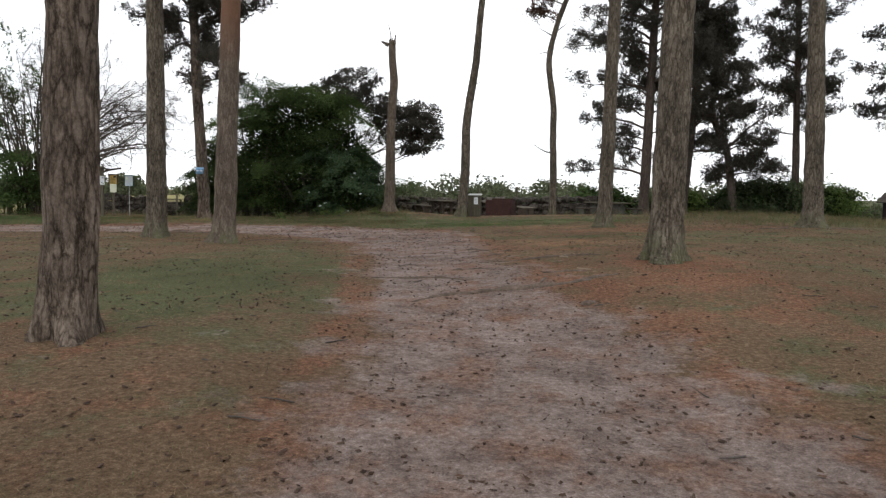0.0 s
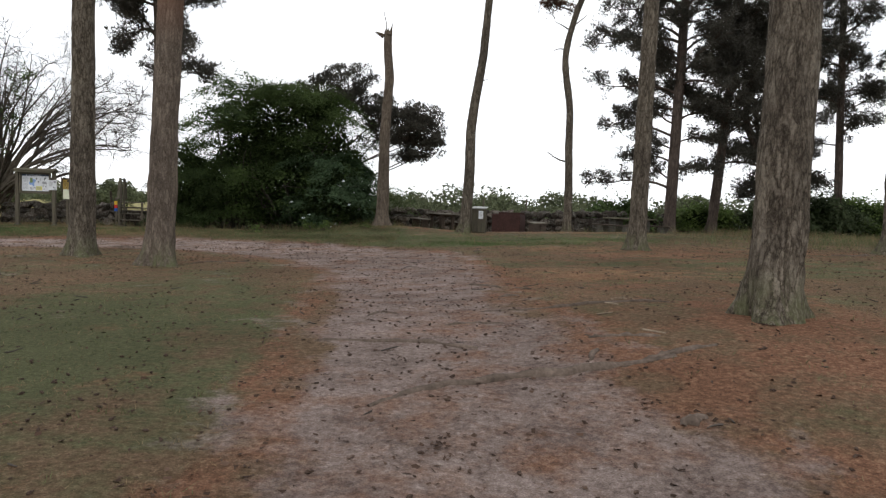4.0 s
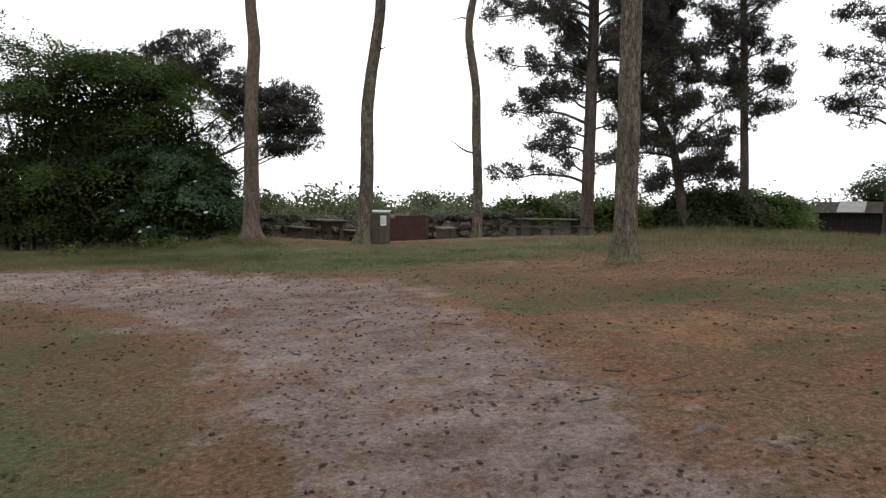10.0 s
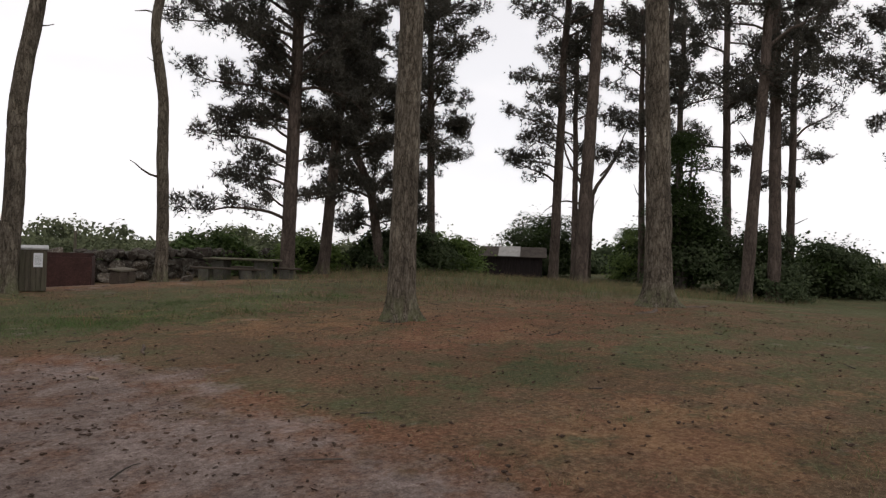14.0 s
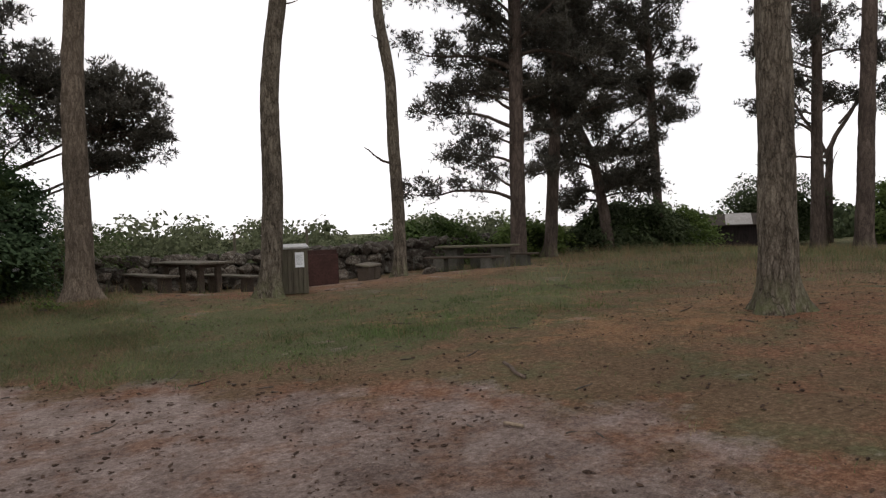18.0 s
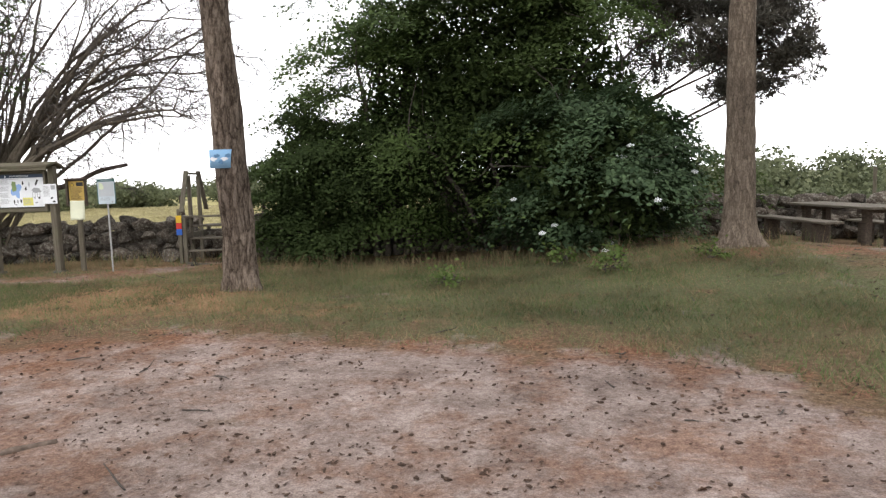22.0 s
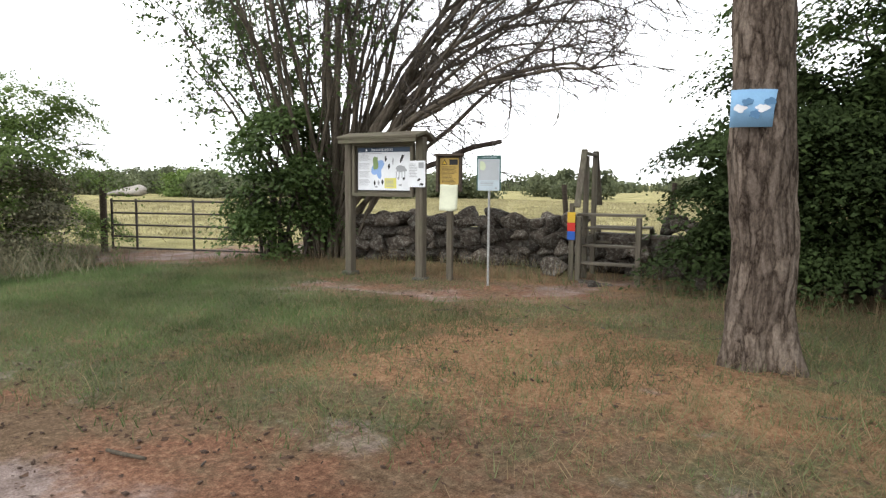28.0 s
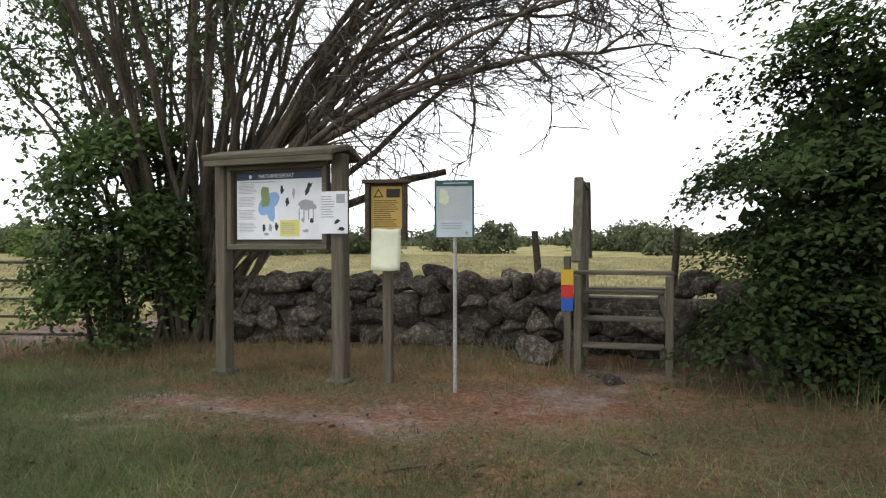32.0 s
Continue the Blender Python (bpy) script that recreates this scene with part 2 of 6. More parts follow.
def ground_material():
    """Sand, dry turf, green grass, fallen needles and pasture, told apart by the ground's own masks and broken up by noise."""
    m, n, l, b = material("earth_sand_and_turf", 0.98, 0.06)
    v = coords(n, l)

    def noisy(scale, detail, rough, shift=0.0):
        mp = n.new("ShaderNodeMapping")
        mp.inputs["Location"].default_value = (shift, shift * 0.7, 0)
        l.new(v, mp.inputs["Vector"])
        t = node(n, "TexNoise", Scale=scale, Detail=detail, Roughness=rough)
        l.new(mp.outputs[0], t.inputs["Vector"])
        return t.outputs[0]

    big, mid = noisy(0.45, 5.0, 0.6), noisy(1.5, 8.0, 0.72)
    mid_b, mid_c = noisy(1.1, 8.0, 0.7, 31.0), noisy(2.4, 8.0, 0.75, 57.0)
    fine, grit = noisy(22.0, 6.0, 0.75), noisy(95.0, 3.0, 0.6)

    def mask(attribute, lo, hi, by, amount):
        a = n.new("ShaderNodeAttribute")
        a.attribute_name = attribute
        off = n.new("ShaderNodeMath")
        off.operation = "MULTIPLY_ADD"
        l.new(by, off.inputs[0])
        off.inputs[1].default_value = amount
        l.new(a.outputs["Fac"], off.inputs[2])
        mr = node(n, "MapRange", From_Min=lo + amount / 2, From_Max=hi + amount / 2)
        l.new(off.outputs[0], mr.inputs["Value"])
        return mr.outputs[0]

    def shades(by, *stops):
        r = ramp(n, list(stops))
        l.new(by, r.inputs[0])
        return r.outputs[0]

    c = shades(fine, (0.28, (0.066, 0.044, 0.026)), (0.5, (0.155, 0.105, 0.066)), (0.74, (0.285, 0.205, 0.134)))
    c = mixed(n, l, mask("green", 0.25, 0.6, mid_b, 2.2), c, shades(fine, (0.28, (0.05, 0.055, 0.027)), (0.72, (0.16, 0.166, 0.088))))
    needles = shades(fine, (0.28, (0.08, 0.04, 0.025)), (0.5, (0.2, 0.105, 0.066)), (0.74, (0.38, 0.228, 0.143)))
    c = mixed(n, l, mask("litter", 0.4, 0.75, mid, 2.2), c, needles)
    c = mixed(n, l, mask("straw", 0.4, 0.8, mid_c, 2.0), c, shades(fine, (0.28, (0.12, 0.066, 0.036)), (0.5, (0.26, 0.15, 0.085)), (0.74, (0.43, 0.28, 0.165))))
    sand = shades(fine, (0.26, (0.115, 0.085, 0.074)), (0.5, (0.27, 0.213, 0.19)), (0.74, (0.43, 0.362, 0.33)))
    pale = shades(fine, (0.26, (0.175, 0.132, 0.115)), (0.5, (0.345, 0.28, 0.25)), (0.74, (0.47, 0.4, 0.365)))
    sand = mixed(n, l, mask("pale", 0.3, 0.7, mid_b, 0.8), sand, pale)
    sand = mixed(n, l, 0.8, sand, shades(mid_c, (0.36, (0.5, 0.45, 0.43)), (0.58, (1.1, 1.09, 1.09))), "MULTIPLY")
    sand = mixed(n, l, shades(mid, (0.48, (0, 0, 0)), (0.62, (0.7, 0.7, 0.7))), sand, needles)
    pasture = shades(big, (0.3, (0.18, 0.168, 0.068)), (0.7, (0.39, 0.35, 0.17)))
    c = mixed(n, l, mask("meadow", 0.3, 0.7, mid, 0.3), c, pasture)
    sand = mixed(n, l, mask("rim", 0.42, 0.95, mid, 1.6), sand, needles)
    c = mixed(n, l, mask("sand", 0.3, 0.64, mid_b, 2.8), c, sand)
    c = mixed(n, l, 1.0, c, shades(big, (0.3, (0.78, 0.78, 0.77)), (0.7, (1.12, 1.12, 1.12))), "MULTIPLY")
    c = mixed(n, l, 1.0, c, shades(grit, (0.3, (0.64, 0.63, 0.62)), (0.7, (1.24, 1.24, 1.24))), "MULTIPLY")
    l.new(c, b.inputs["Base Color"])
    h = mixed(n, l, 0.4, fine, mid_c)
    bumped(n, l, b, h, 0.9, 0.06)
    return m


GROUND = ground_material()
BARK = bark("pine_bark", (0.103, 0.091, 0.076), (0.29, 0.259, 0.216), deep=0.9)
BARK_DEEP = bark("deeply_cracked_pine_bark", (0.105, 0.086, 0.073), (0.28, 0.236, 0.2), moss=False, plate=11.0, deep=1.0)
BARK_RED = bark("pine_bark_reddish_above", (0.105, 0.088, 0.074), (0.29, 0.244, 0.208), red=(4.2, 5.6))
# darker copy of pine bark: shade of boughs and close stands is in its colour
BARK_FAR = bark("pine_bark_darkened_for_shade", (0.072, 0.058, 0.051), (0.19, 0.155, 0.138), plate=10.0)
BARK_DEAD = bark("dead_pine_bark", (0.11, 0.09, 0.075), (0.29, 0.245, 0.2), moss=False)
BARK_SMOOTH = grainy("thin_grey_brown_bark", (0.055, 0.046, 0.034), (0.165, 0.138, 0.104), (1, 1, 0.4), 6, 40, 0.95, 0.5)
ROOT = grainy("worn_grey_root_wood", (0.075, 0.056, 0.043), (0.2, 0.152, 0.122), (1, 1, 1), 6, 30, 0.95, 0.5)
CHIP = grainy("pale_dry_stick_wood", (0.18, 0.135, 0.095), (0.36, 0.285, 0.21), (1, 1, 1), 6, 40, 0.9, 0.3)
TWIG = grainy("grey_dead_twigs", (0.05, 0.042, 0.036), (0.125, 0.108, 0.094), (1, 1, 1), 4, 20, 0.95, 0.2)
NEEDLES = foliage("pine_needles", (0.041, 0.038, 0.031), (0.112, 0.105, 0.085), 0.6, 0.22, 0.2)
NEEDLES_DRY = foliage("dry_brown_needles", (0.06, 0.028, 0.015), (0.17, 0.08, 0.045), 0.7, 0.1)
LEAF_BIG = foliage("broad_green_leaves", (0.044, 0.065, 0.022), (0.1, 0.146, 0.046), 0.7, 0.36, 0.05)
# dark green leaves; inside other crowns this colour stands in for shade
LEAF_DARK = foliage("dark_leaves_and_crown_shade", (0.03, 0.045, 0.018), (0.065, 0.095, 0.033), 0.7, 0.3, 0.06)
GRASS_LUSH = foliage("lush_grass_blades", (0.045, 0.085, 0.026), (0.16, 0.22, 0.085), 0.65, 0.35, 0.12)
LEAF_LIGHT = foliage("light_green_leaves", (0.055, 0.095, 0.022), (0.19, 0.26, 0.075), 0.6, 0.42, 0.18)
LEAF_SHRUB = foliage("dark_shrub_leaves", (0.04, 0.055, 0.03), (0.105, 0.132, 0.066), 0.7, 0.28, 0.06)
LEAF_MID = foliage("mid_green_leaves", (0.036, 0.065, 0.02), (0.13, 0.19, 0.06), 0.6, 0.32, 0.18)
LEAF_ELDER = foliage("elder_leaves", (0.03, 0.058, 0.028), (0.092, 0.138, 0.066), 0.6, 0.25, 0.12)
LEAF_FAR = foliage("far_shrub_leaves", (0.062, 0.078, 0.042), (0.175, 0.192, 0.105), 0.7, 0.3, 0.15)
LEAF_GREY = foliage("grey_green_dry_leaves", (0.1, 0.1, 0.06), (0.27, 0.25, 0.155), 0.6, 0.2)
GRASS = foliage("short_grass_blades", (0.066, 0.085, 0.034), (0.205, 0.225, 0.108), 0.65, 0.35, 0.15)
LITTER = foliage("bark_and_cone_bits", (0.03, 0.019, 0.014), (0.125, 0.078, 0.055), 0.9, 0.0, 0.1)
PASTURE = foliage("yellowing_pasture_grass", (0.2, 0.178, 0.088), (0.4, 0.352, 0.205), 0.7, 0.3)
STRAW = foliage("dry_grass_blades", (0.13, 0.092, 0.045), (0.33, 0.24, 0.135), 0.65, 0.3)
STONE = grainy("grey_field_stone", (0.036, 0.029, 0.023), (0.112, 0.093, 0.077), (1, 1, 1), 3, 22, 0.95, 0.6, 0.15, (0.19, 0.185, 0.16), each=0.5, mottle=0.55)
PALE_STONE = grainy("pale_boulder_stone", (0.2, 0.18, 0.155), (0.38, 0.35, 0.31), (1, 1, 1), 2, 20, 0.95, 0.4, 0.15)
CONCRETE = grainy("weathered_concrete", (0.07, 0.065, 0.055), (0.15, 0.142, 0.122), (1, 1, 1), 3, 40, 0.95, 0.4, 0.15, (0.065, 0.07, 0.048))
CONE = grainy("pine_cone_scales", (0.042, 0.028, 0.021), (0.12, 0.08, 0.06), (1, 1, 1), 30, 90, 0.9, 0.4)
WOOD_POST = timber("grey_green_post_wood", (0.068, 0.057, 0.044), (0.158, 0.135, 0.105), "Z", 0.22)
WOOD_BEAM = timber("grey_green_beam_wood", (0.07, 0.06, 0.045), (0.165, 0.145, 0.107), "X", 0.35)
WOOD_DARK = timber("dark_table_wood", (0.035, 0.026, 0.021), (0.10, 0.078, 0.062), "X", 0.1)
WOOD_STILE = timber("silver_grey_stile_wood", (0.07, 0.06, 0.047), (0.17, 0.147, 0.117), "Z", 0.25)
WOOD_TREAD = timber("silver_grey_tread_wood", (0.065, 0.056, 0.044), (0.165, 0.143, 0.115), "X", 0.15)
WOOD_BIN = timber("greenish_bin_boards", (0.052, 0.044, 0.034), (0.118, 0.102, 0.078), "Z", 0.25)
RUST = grainy("rust_brown_sheet_metal", (0.035, 0.015, 0.012), (0.07, 0.03, 0.024), (1, 1, 1), 3, 25, 0.8, 0.3, 0.3)
HUT_WALL = timber("dark_brown_hut_boards", (0.014, 0.011, 0.012), (0.045, 0.035, 0.034), "Z")
HUT_ROOF = grainy("brown_roof_felt", (0.045, 0.036, 0.03), (0.09, 0.075, 0.063), (1, 1, 1), 3, 30, 0.95, 0.3)
ROOF_PALE = grainy("pale_roof_sheet", (0.30, 0.29, 0.27), (0.45, 0.43, 0.41), (1, 1, 1), 3, 30, 0.8, 0.2)
STEEL = grainy("dark_gate_steel", (0.03, 0.027, 0.024), (0.085, 0.07, 0.06), (1, 1, 1), 8, 50, 0.7, 0.2, 0.4)
GALV = grainy("galvanised_steel", (0.3, 0.3, 0.29), (0.45, 0.45, 0.44), (1, 1, 1), 8, 60, 0.5, 0.1, 0.5)
WHITE = plain("white_print", (0.72, 0.74, 0.76))
NAVY = plain("dark_blue_print", (0.03, 0.05, 0.09))
MAP_GREEN = plain("map_green_print", (0.18, 0.26, 0.10))
MAP_BLUE = plain("map_blue_print", (0.24, 0.38, 0.66))
YELLOW = plain("yellow_print", (0.66, 0.62, 0.16))
AMBER = plain("amber_print", (0.5, 0.34, 0.08))
BLACK = plain("black_print", (0.02, 0.02, 0.02))
GREYPRINT = plain("grey_print", (0.32, 0.33, 0.34))
PALE_BLUE = plain("pale_blue_grey_print", (0.46, 0.54, 0.58))
PALE_GREY = plain("pale_grey_print", (0.42, 0.45, 0.47))
PALE_GREEN = plain("pale_green_print", (0.55, 0.62, 0.42))
TEAL = plain("dark_green_print", (0.03, 0.09, 0.08))
PALE_YELLOW = plain("faded_yellow_sheet", (0.64, 0.66, 0.5))
SIGN_BLUE = plain("sky_blue_sign", (0.2, 0.38, 0.58))
SIGN_DEEP = plain("deep_blue_blotch", (0.08, 0.19, 0.33))
PAINT_RED = plain("red_marker_paint", (0.55, 0.03, 0.02))
PAINT_BLUE = plain("blue_marker_paint", (0.02, 0.10, 0.42))
PAINT_YELLOW = plain("yellow_marker_paint", (0.62, 0.40, 0.03))

# ---------------------------------------------------------------- mesh tools
RNG = np.random.default_rng(7)


def mesh_of(name, verts, faces, smooth=False):
    me = bpy.data.meshes.new(name)
    me.from_pydata([tuple(map(float, v)) for v in verts], [], faces)
    if smooth:
        me.polygons.foreach_set("use_smooth", [True] * len(me.polygons))
    me.update()
    return me


def mesh_array(name, v, side):
    """A mesh of separate faces with that many corners each; v is (faces * side, 3)."""
    me = bpy.data.meshes.new(name)
    count = len(v) // side
    me.vertices.add(len(v))
    me.vertices.foreach_set("co", np.asarray(v, dtype=np.float32).ravel())
    me.loops.add(len(v))
    me.loops.foreach_set("vertex_index", np.arange(len(v), dtype=np.int32))
    me.polygons.add(count)
    me.polygons.foreach_set("loop_start", np.arange(0, len(v), side, dtype=np.int32))
    me.update(calc_edges=True)
    return me


def thing(name, m, label, category, group="", kind=""):
    ob = new(name)
    ob.empty_display_size = 0.2
    ob.matrix_world = m if isinstance(m, Matrix) else Matrix.Translation(m)
    return tagged(ob, label, category, group, kind)


def part(name, data, mat, parent, label="", kind="", m=None):
    """Links a mesh or a bmesh as one object under a thing or a part."""
    if isinstance(data, bmesh.types.BMesh):
        me = bpy.data.meshes.new(name)
        data.to_mesh(me)
        data.free()
        data = me
    if mat and not data.materials:
        data.materials.append(mat)
    ob = new(name, data)
    ob.parent = parent
    if m is not None:
        ob.matrix_basis = m
    return tagged(ob, label, kind=kind)


def box(sx, sy, sz, at=(0, 0, 0), bevel=0.008, turn=None, bm=None, jitter=0.0):
    """A bevelled block, centred at that place; joined to bm if given."""
    b = bmesh.new()
    bmesh.ops.create_cube(b, size=1)
    for v in b.verts:
        v.co = Vector((v.co.x * sx, v.co.y * sy, v.co.z * sz))
        if jitter:
            v.co += Vector((random.uniform(-jitter, jitter), random.uniform(-jitter, jitter), random.uniform(-jitter, jitter)))
    if bevel:
        bmesh.ops.bevel(b, geom=list(b.edges), offset=min(bevel, 0.4 * min(sx, sy, sz)), segments=1, affect="EDGES", profile=0.5)
    bmesh.ops.transform(b, matrix=Matrix.Translation(at) @ (turn or Matrix.Identity(4)), verts=b.verts)
    if bm is None:
        return b
    me = bpy.data.meshes.new("join")
    b.to_mesh(me)
    b.free()
    bm.from_mesh(me)
    bpy.data.meshes.remove(me)
    return bm


def rod(p, q, r, seg=10, r2=None):
    """A bevel-ended round bar from p to q."""
    p, q = Vector(p), Vector(q)
    b = bmesh.new()
    bmesh.ops.create_cone(b, cap_ends=True, segments=seg, radius1=r, radius2=r if r2 is None else r2, depth=(q - p).length)
    m = Matrix.Translation((p + q) / 2) @ (q - p).to_track_quat("Z", "Y").to_matrix().to_4x4()
    bmesh.ops.transform(b, matrix=m, verts=b.verts)
    return b


class Tubes:
    """Collects tapered, bent tubes into one mesh."""

    def __init__(self):
        self.v, self.f = [], []

    def add(self, pts, radii, seg=6, rough=0.0, flare=None, cap=True):
        pts = [Vector(p) for p in pts]
        start = len(self.v)
        side = Vector((1, 0, 0))
        for i, p in enumerate(pts):
            d = (pts[min(i + 1, len(pts) - 1)] - pts[max(i - 1, 0)])
            d = d.normalized() if d.length > 1e-9 else Vector((0, 0, 1))
            side = (side - d * side.dot(d))
            side = side.normalized() if side.length > 1e-4 else d.orthogonal().normalized()
            up = d.cross(side)
            for k in range(seg):
                a = 2 * math.pi * k / seg
                r = radii[i]
                out = side * math.cos(a) + up * math.sin(a)
                if rough:
                    q = p + out * r
                    r *= 1 + rough * (noise.noise(Vector((q.x * 6, q.y * 6, q.z * 1.6))) + 0.7 * noise.noise(Vector((q.x * 19, q.y * 19, q.z * 5))))
                if flare:
                    r *= flare(a, i / max(1, len(pts) - 1), p.z)
                self.v.append(p + out * r)
        for i in range(len(pts) - 1):
            for k in range(seg):
                a, b = start + i * seg + k, start + i * seg + (k + 1) % seg
                self.f.append((a, b, b + seg, a + seg))
        if cap:
            self.f.append(tuple(start + (len(pts) - 1) * seg + k for k in range(seg)))

    def mesh(self, name, smooth=True):
        return mesh_of(name, self.v, self.f, smooth)


def bent(p, d, length, steps, wander, sag=0.0, rng=random):
    """Points of a wandering branch that starts at p along d."""
    p, d = Vector(p), Vector(d).normalized()
    out = [p.copy()]
    for _ in range(steps):
        d = (d + Vector((rng.gauss(0, wander), rng.gauss(0, wander), rng.gauss(0, wander) - sag))).normalized()
        p = p + d * (length / steps)
        out.append(p.copy())
    return out


def unit(n):
    v = RNG.normal(size=(n, 3))
    return v / np.linalg.norm(v, axis=1)[:, None]


def needle_mesh(name, places, ways, blades=8, length=0.17, width=0.02):
    """Tufts of needles: thin triangles that spread round each way."""
    n = len(places)
    p = np.repeat(places, blades, 0)
    d = np.repeat(ways, blades, 0) * 0.75 + unit(n * blades)
    d /= np.linalg.norm(d, axis=1)[:, None]
    s = np.cross(d, unit(n * blades))
    s /= np.linalg.norm(s, axis=1)[:, None]
    ln = RNG.uniform(0.65, 1.25, (n * blades, 1)) * length
    w = width * RNG.uniform(0.7, 1.3, (n * blades, 1))
    v = np.stack([p - s * w / 2, p + s * w / 2 + d * ln * 0.25, p + d * ln], 1).reshape(-1, 3)
    return mesh_array(name, v, 3)


def leaf_mesh(name, places, facing, size=0.09, spread=0.8, slim=0.62, droop=0.25):
    """Folded leaves, one face each."""
    n = len(places)
    nrm = facing + unit(n) * spread
    nrm /= np.linalg.norm(nrm, axis=1)[:, None]
    a = np.cross(nrm, unit(n))
    a /= np.linalg.norm(a, axis=1)[:, None]
    a[:, 2] -= droop
    a /= np.linalg.norm(a, axis=1)[:, None]
    b = np.cross(nrm, a)
    s = size * RNG.uniform(0.55, 1.35, (n, 1))
    fold = nrm * s * 0.14
    v = np.stack([places - a * s * 0.5, places + b * s * slim * 0.5 + fold, places + a * s * 0.55, places - b * s * slim * 0.5 + fold], 1).reshape(-1, 3)
    return mesh_array(name, v, 4)


def smooth01(a):
    a = np.clip(a, 0, 1)
    return a * a * (3 - 2 * a)


# ---------------------------------------------------------------- ground
def land(x, y):
    """Height of the ground: a low rise ahead and to the east, lower land behind the wall."""
    x, y = np.asarray(x, float), np.asarray(y, float)
    h = 0.25 * smooth01(y / 14) + 0.35 * smooth01((x + 6) / 14) * smooth01(y / 16) + 0.13 * smooth01((y - 22) / 8) * smooth01((x + 9) / 5)
    h = h + 0.13 * np.exp(-((x + 9.4) ** 2 + (y - 26.9) ** 2) / 12.5) + 0.28 * np.exp(-((x + 2.3) ** 2 + (y - 30.0) ** 2) / 6) + 0.10 * np.exp(-((x - 10.6) ** 2 + (y - 19.7) ** 2) / 14)
    h = h + 0.10 * np.exp(-((x + 14.3) ** 2 + (y - 29.6) ** 2) / 14) + 0.14 * np.exp(-((x - 3.5) ** 2 + (y - 10.5) ** 2) / 7)
    h = h + 0.13 * np.exp(-((x + 3.3) ** 2 + (y - 5.9) ** 2) / 6)
    h = h - 0.2 * smooth01((y - 30) / 3.2) * smooth01((x + 1.5) / 2.5) * smooth01((14 - x) / 4)
    h = h - 1.1 * smooth01((y - 37 - 0.1 * np.abs(x)) / 25) * smooth01((x + 14) / 10) - 0.5 * smooth01((x - 14) / 11)
    return h


def height(x, y):
    return float(land(x, y))


def near_line(x, y, line):
    """How far inside a strip: 1 on its middle, 0.5 on its edge, 0 well outside. line: x, y, half width."""
    best = np.zeros_like(x)
    for (x0, y0, r0), (x1, y1, r1) in zip(line, line[1:]):
        dx, dy = x1 - x0, y1 - y0
        k = np.clip(((x - x0) * dx + (y - y0) * dy) / (dx * dx + dy * dy), 0, 1)
        d = np.hypot(x - x0 - k * dx, y - y0 - k * dy)
        r = r0 + k * (r1 - r0)
        best = np.maximum(best, np.clip(0.5 + (r - d) / 1.3, 0, 1))
    return best


def spot(x, y, cx, cy, rx, ry):
    return np.exp(-(((x - cx) / rx) ** 2 + ((y - cy) / ry) ** 2))


SAND_PATH = [(0.9, -12, 1.7), (0.9, 3, 1.75), (0.5, 8, 1.4), (-0.2, 12, 1.2), (-0.5, 16, 1.4), (-1.8, 20, 2.1), (-4.5, 22.4, 1.95),
             (-8.5, 22.7, 1.9), (-12.5, 21.6, 1.8), (-20, 20.5, 1.5), (-40, 20, 1.4)]
SAND_BOARD = [(-15.2, 28.1, 0.35), (-13.6, 28.2, 0.3), (-12.4, 29.4, 0.3), (-12.3, 30.9, 0.3)]
SAND_GATE = [(-30, 24.5, 0.5), (-21.6, 27.2, 0.75), (-20.7, 30, 1.4), (-19, 40, 1.8)]
WALL_LINE = [(-17.7, 31.0), (-14.5, 32.1), (-11.4, 32.5), (-8, 33.6), (-4.5, 35.0), (-1.4, 35.5), (2.0, 34.6), (5.0, 34.2), (8.0, 35.6), (12.0, 37.5)]


def sand_at(x, y):
    s = np.maximum(near_line(x, y, SAND_PATH), 0.9 * near_line(x, y, SAND_BOARD))
    s = np.maximum(s, 0.75 * near_line(x, y, SAND_GATE))
    s = np.maximum(s, 0.66 * spot(x, y, 2.6, 31.3, 4.2, 2.0))
    s = np.maximum(s, 0.9 * spot(x, y, -13.0, 36.3, 8.0, 2.0))
    s = np.maximum(s, 0.6 * spot(x, y, 0.7, 19.4, 0.7, 0.45))
    return s


def beyond(x, y):
    """1 on the pasture past the wall."""
    line_x = [p[0] for p in WALL_LINE]
    line_y = [p[1] for p in WALL_LINE]
    wall_y = np.interp(x, [-60, -22] + line_x + [40], [12, 29.3] + line_y + [44])
    return smooth01((y - wall_y) / 1.5)


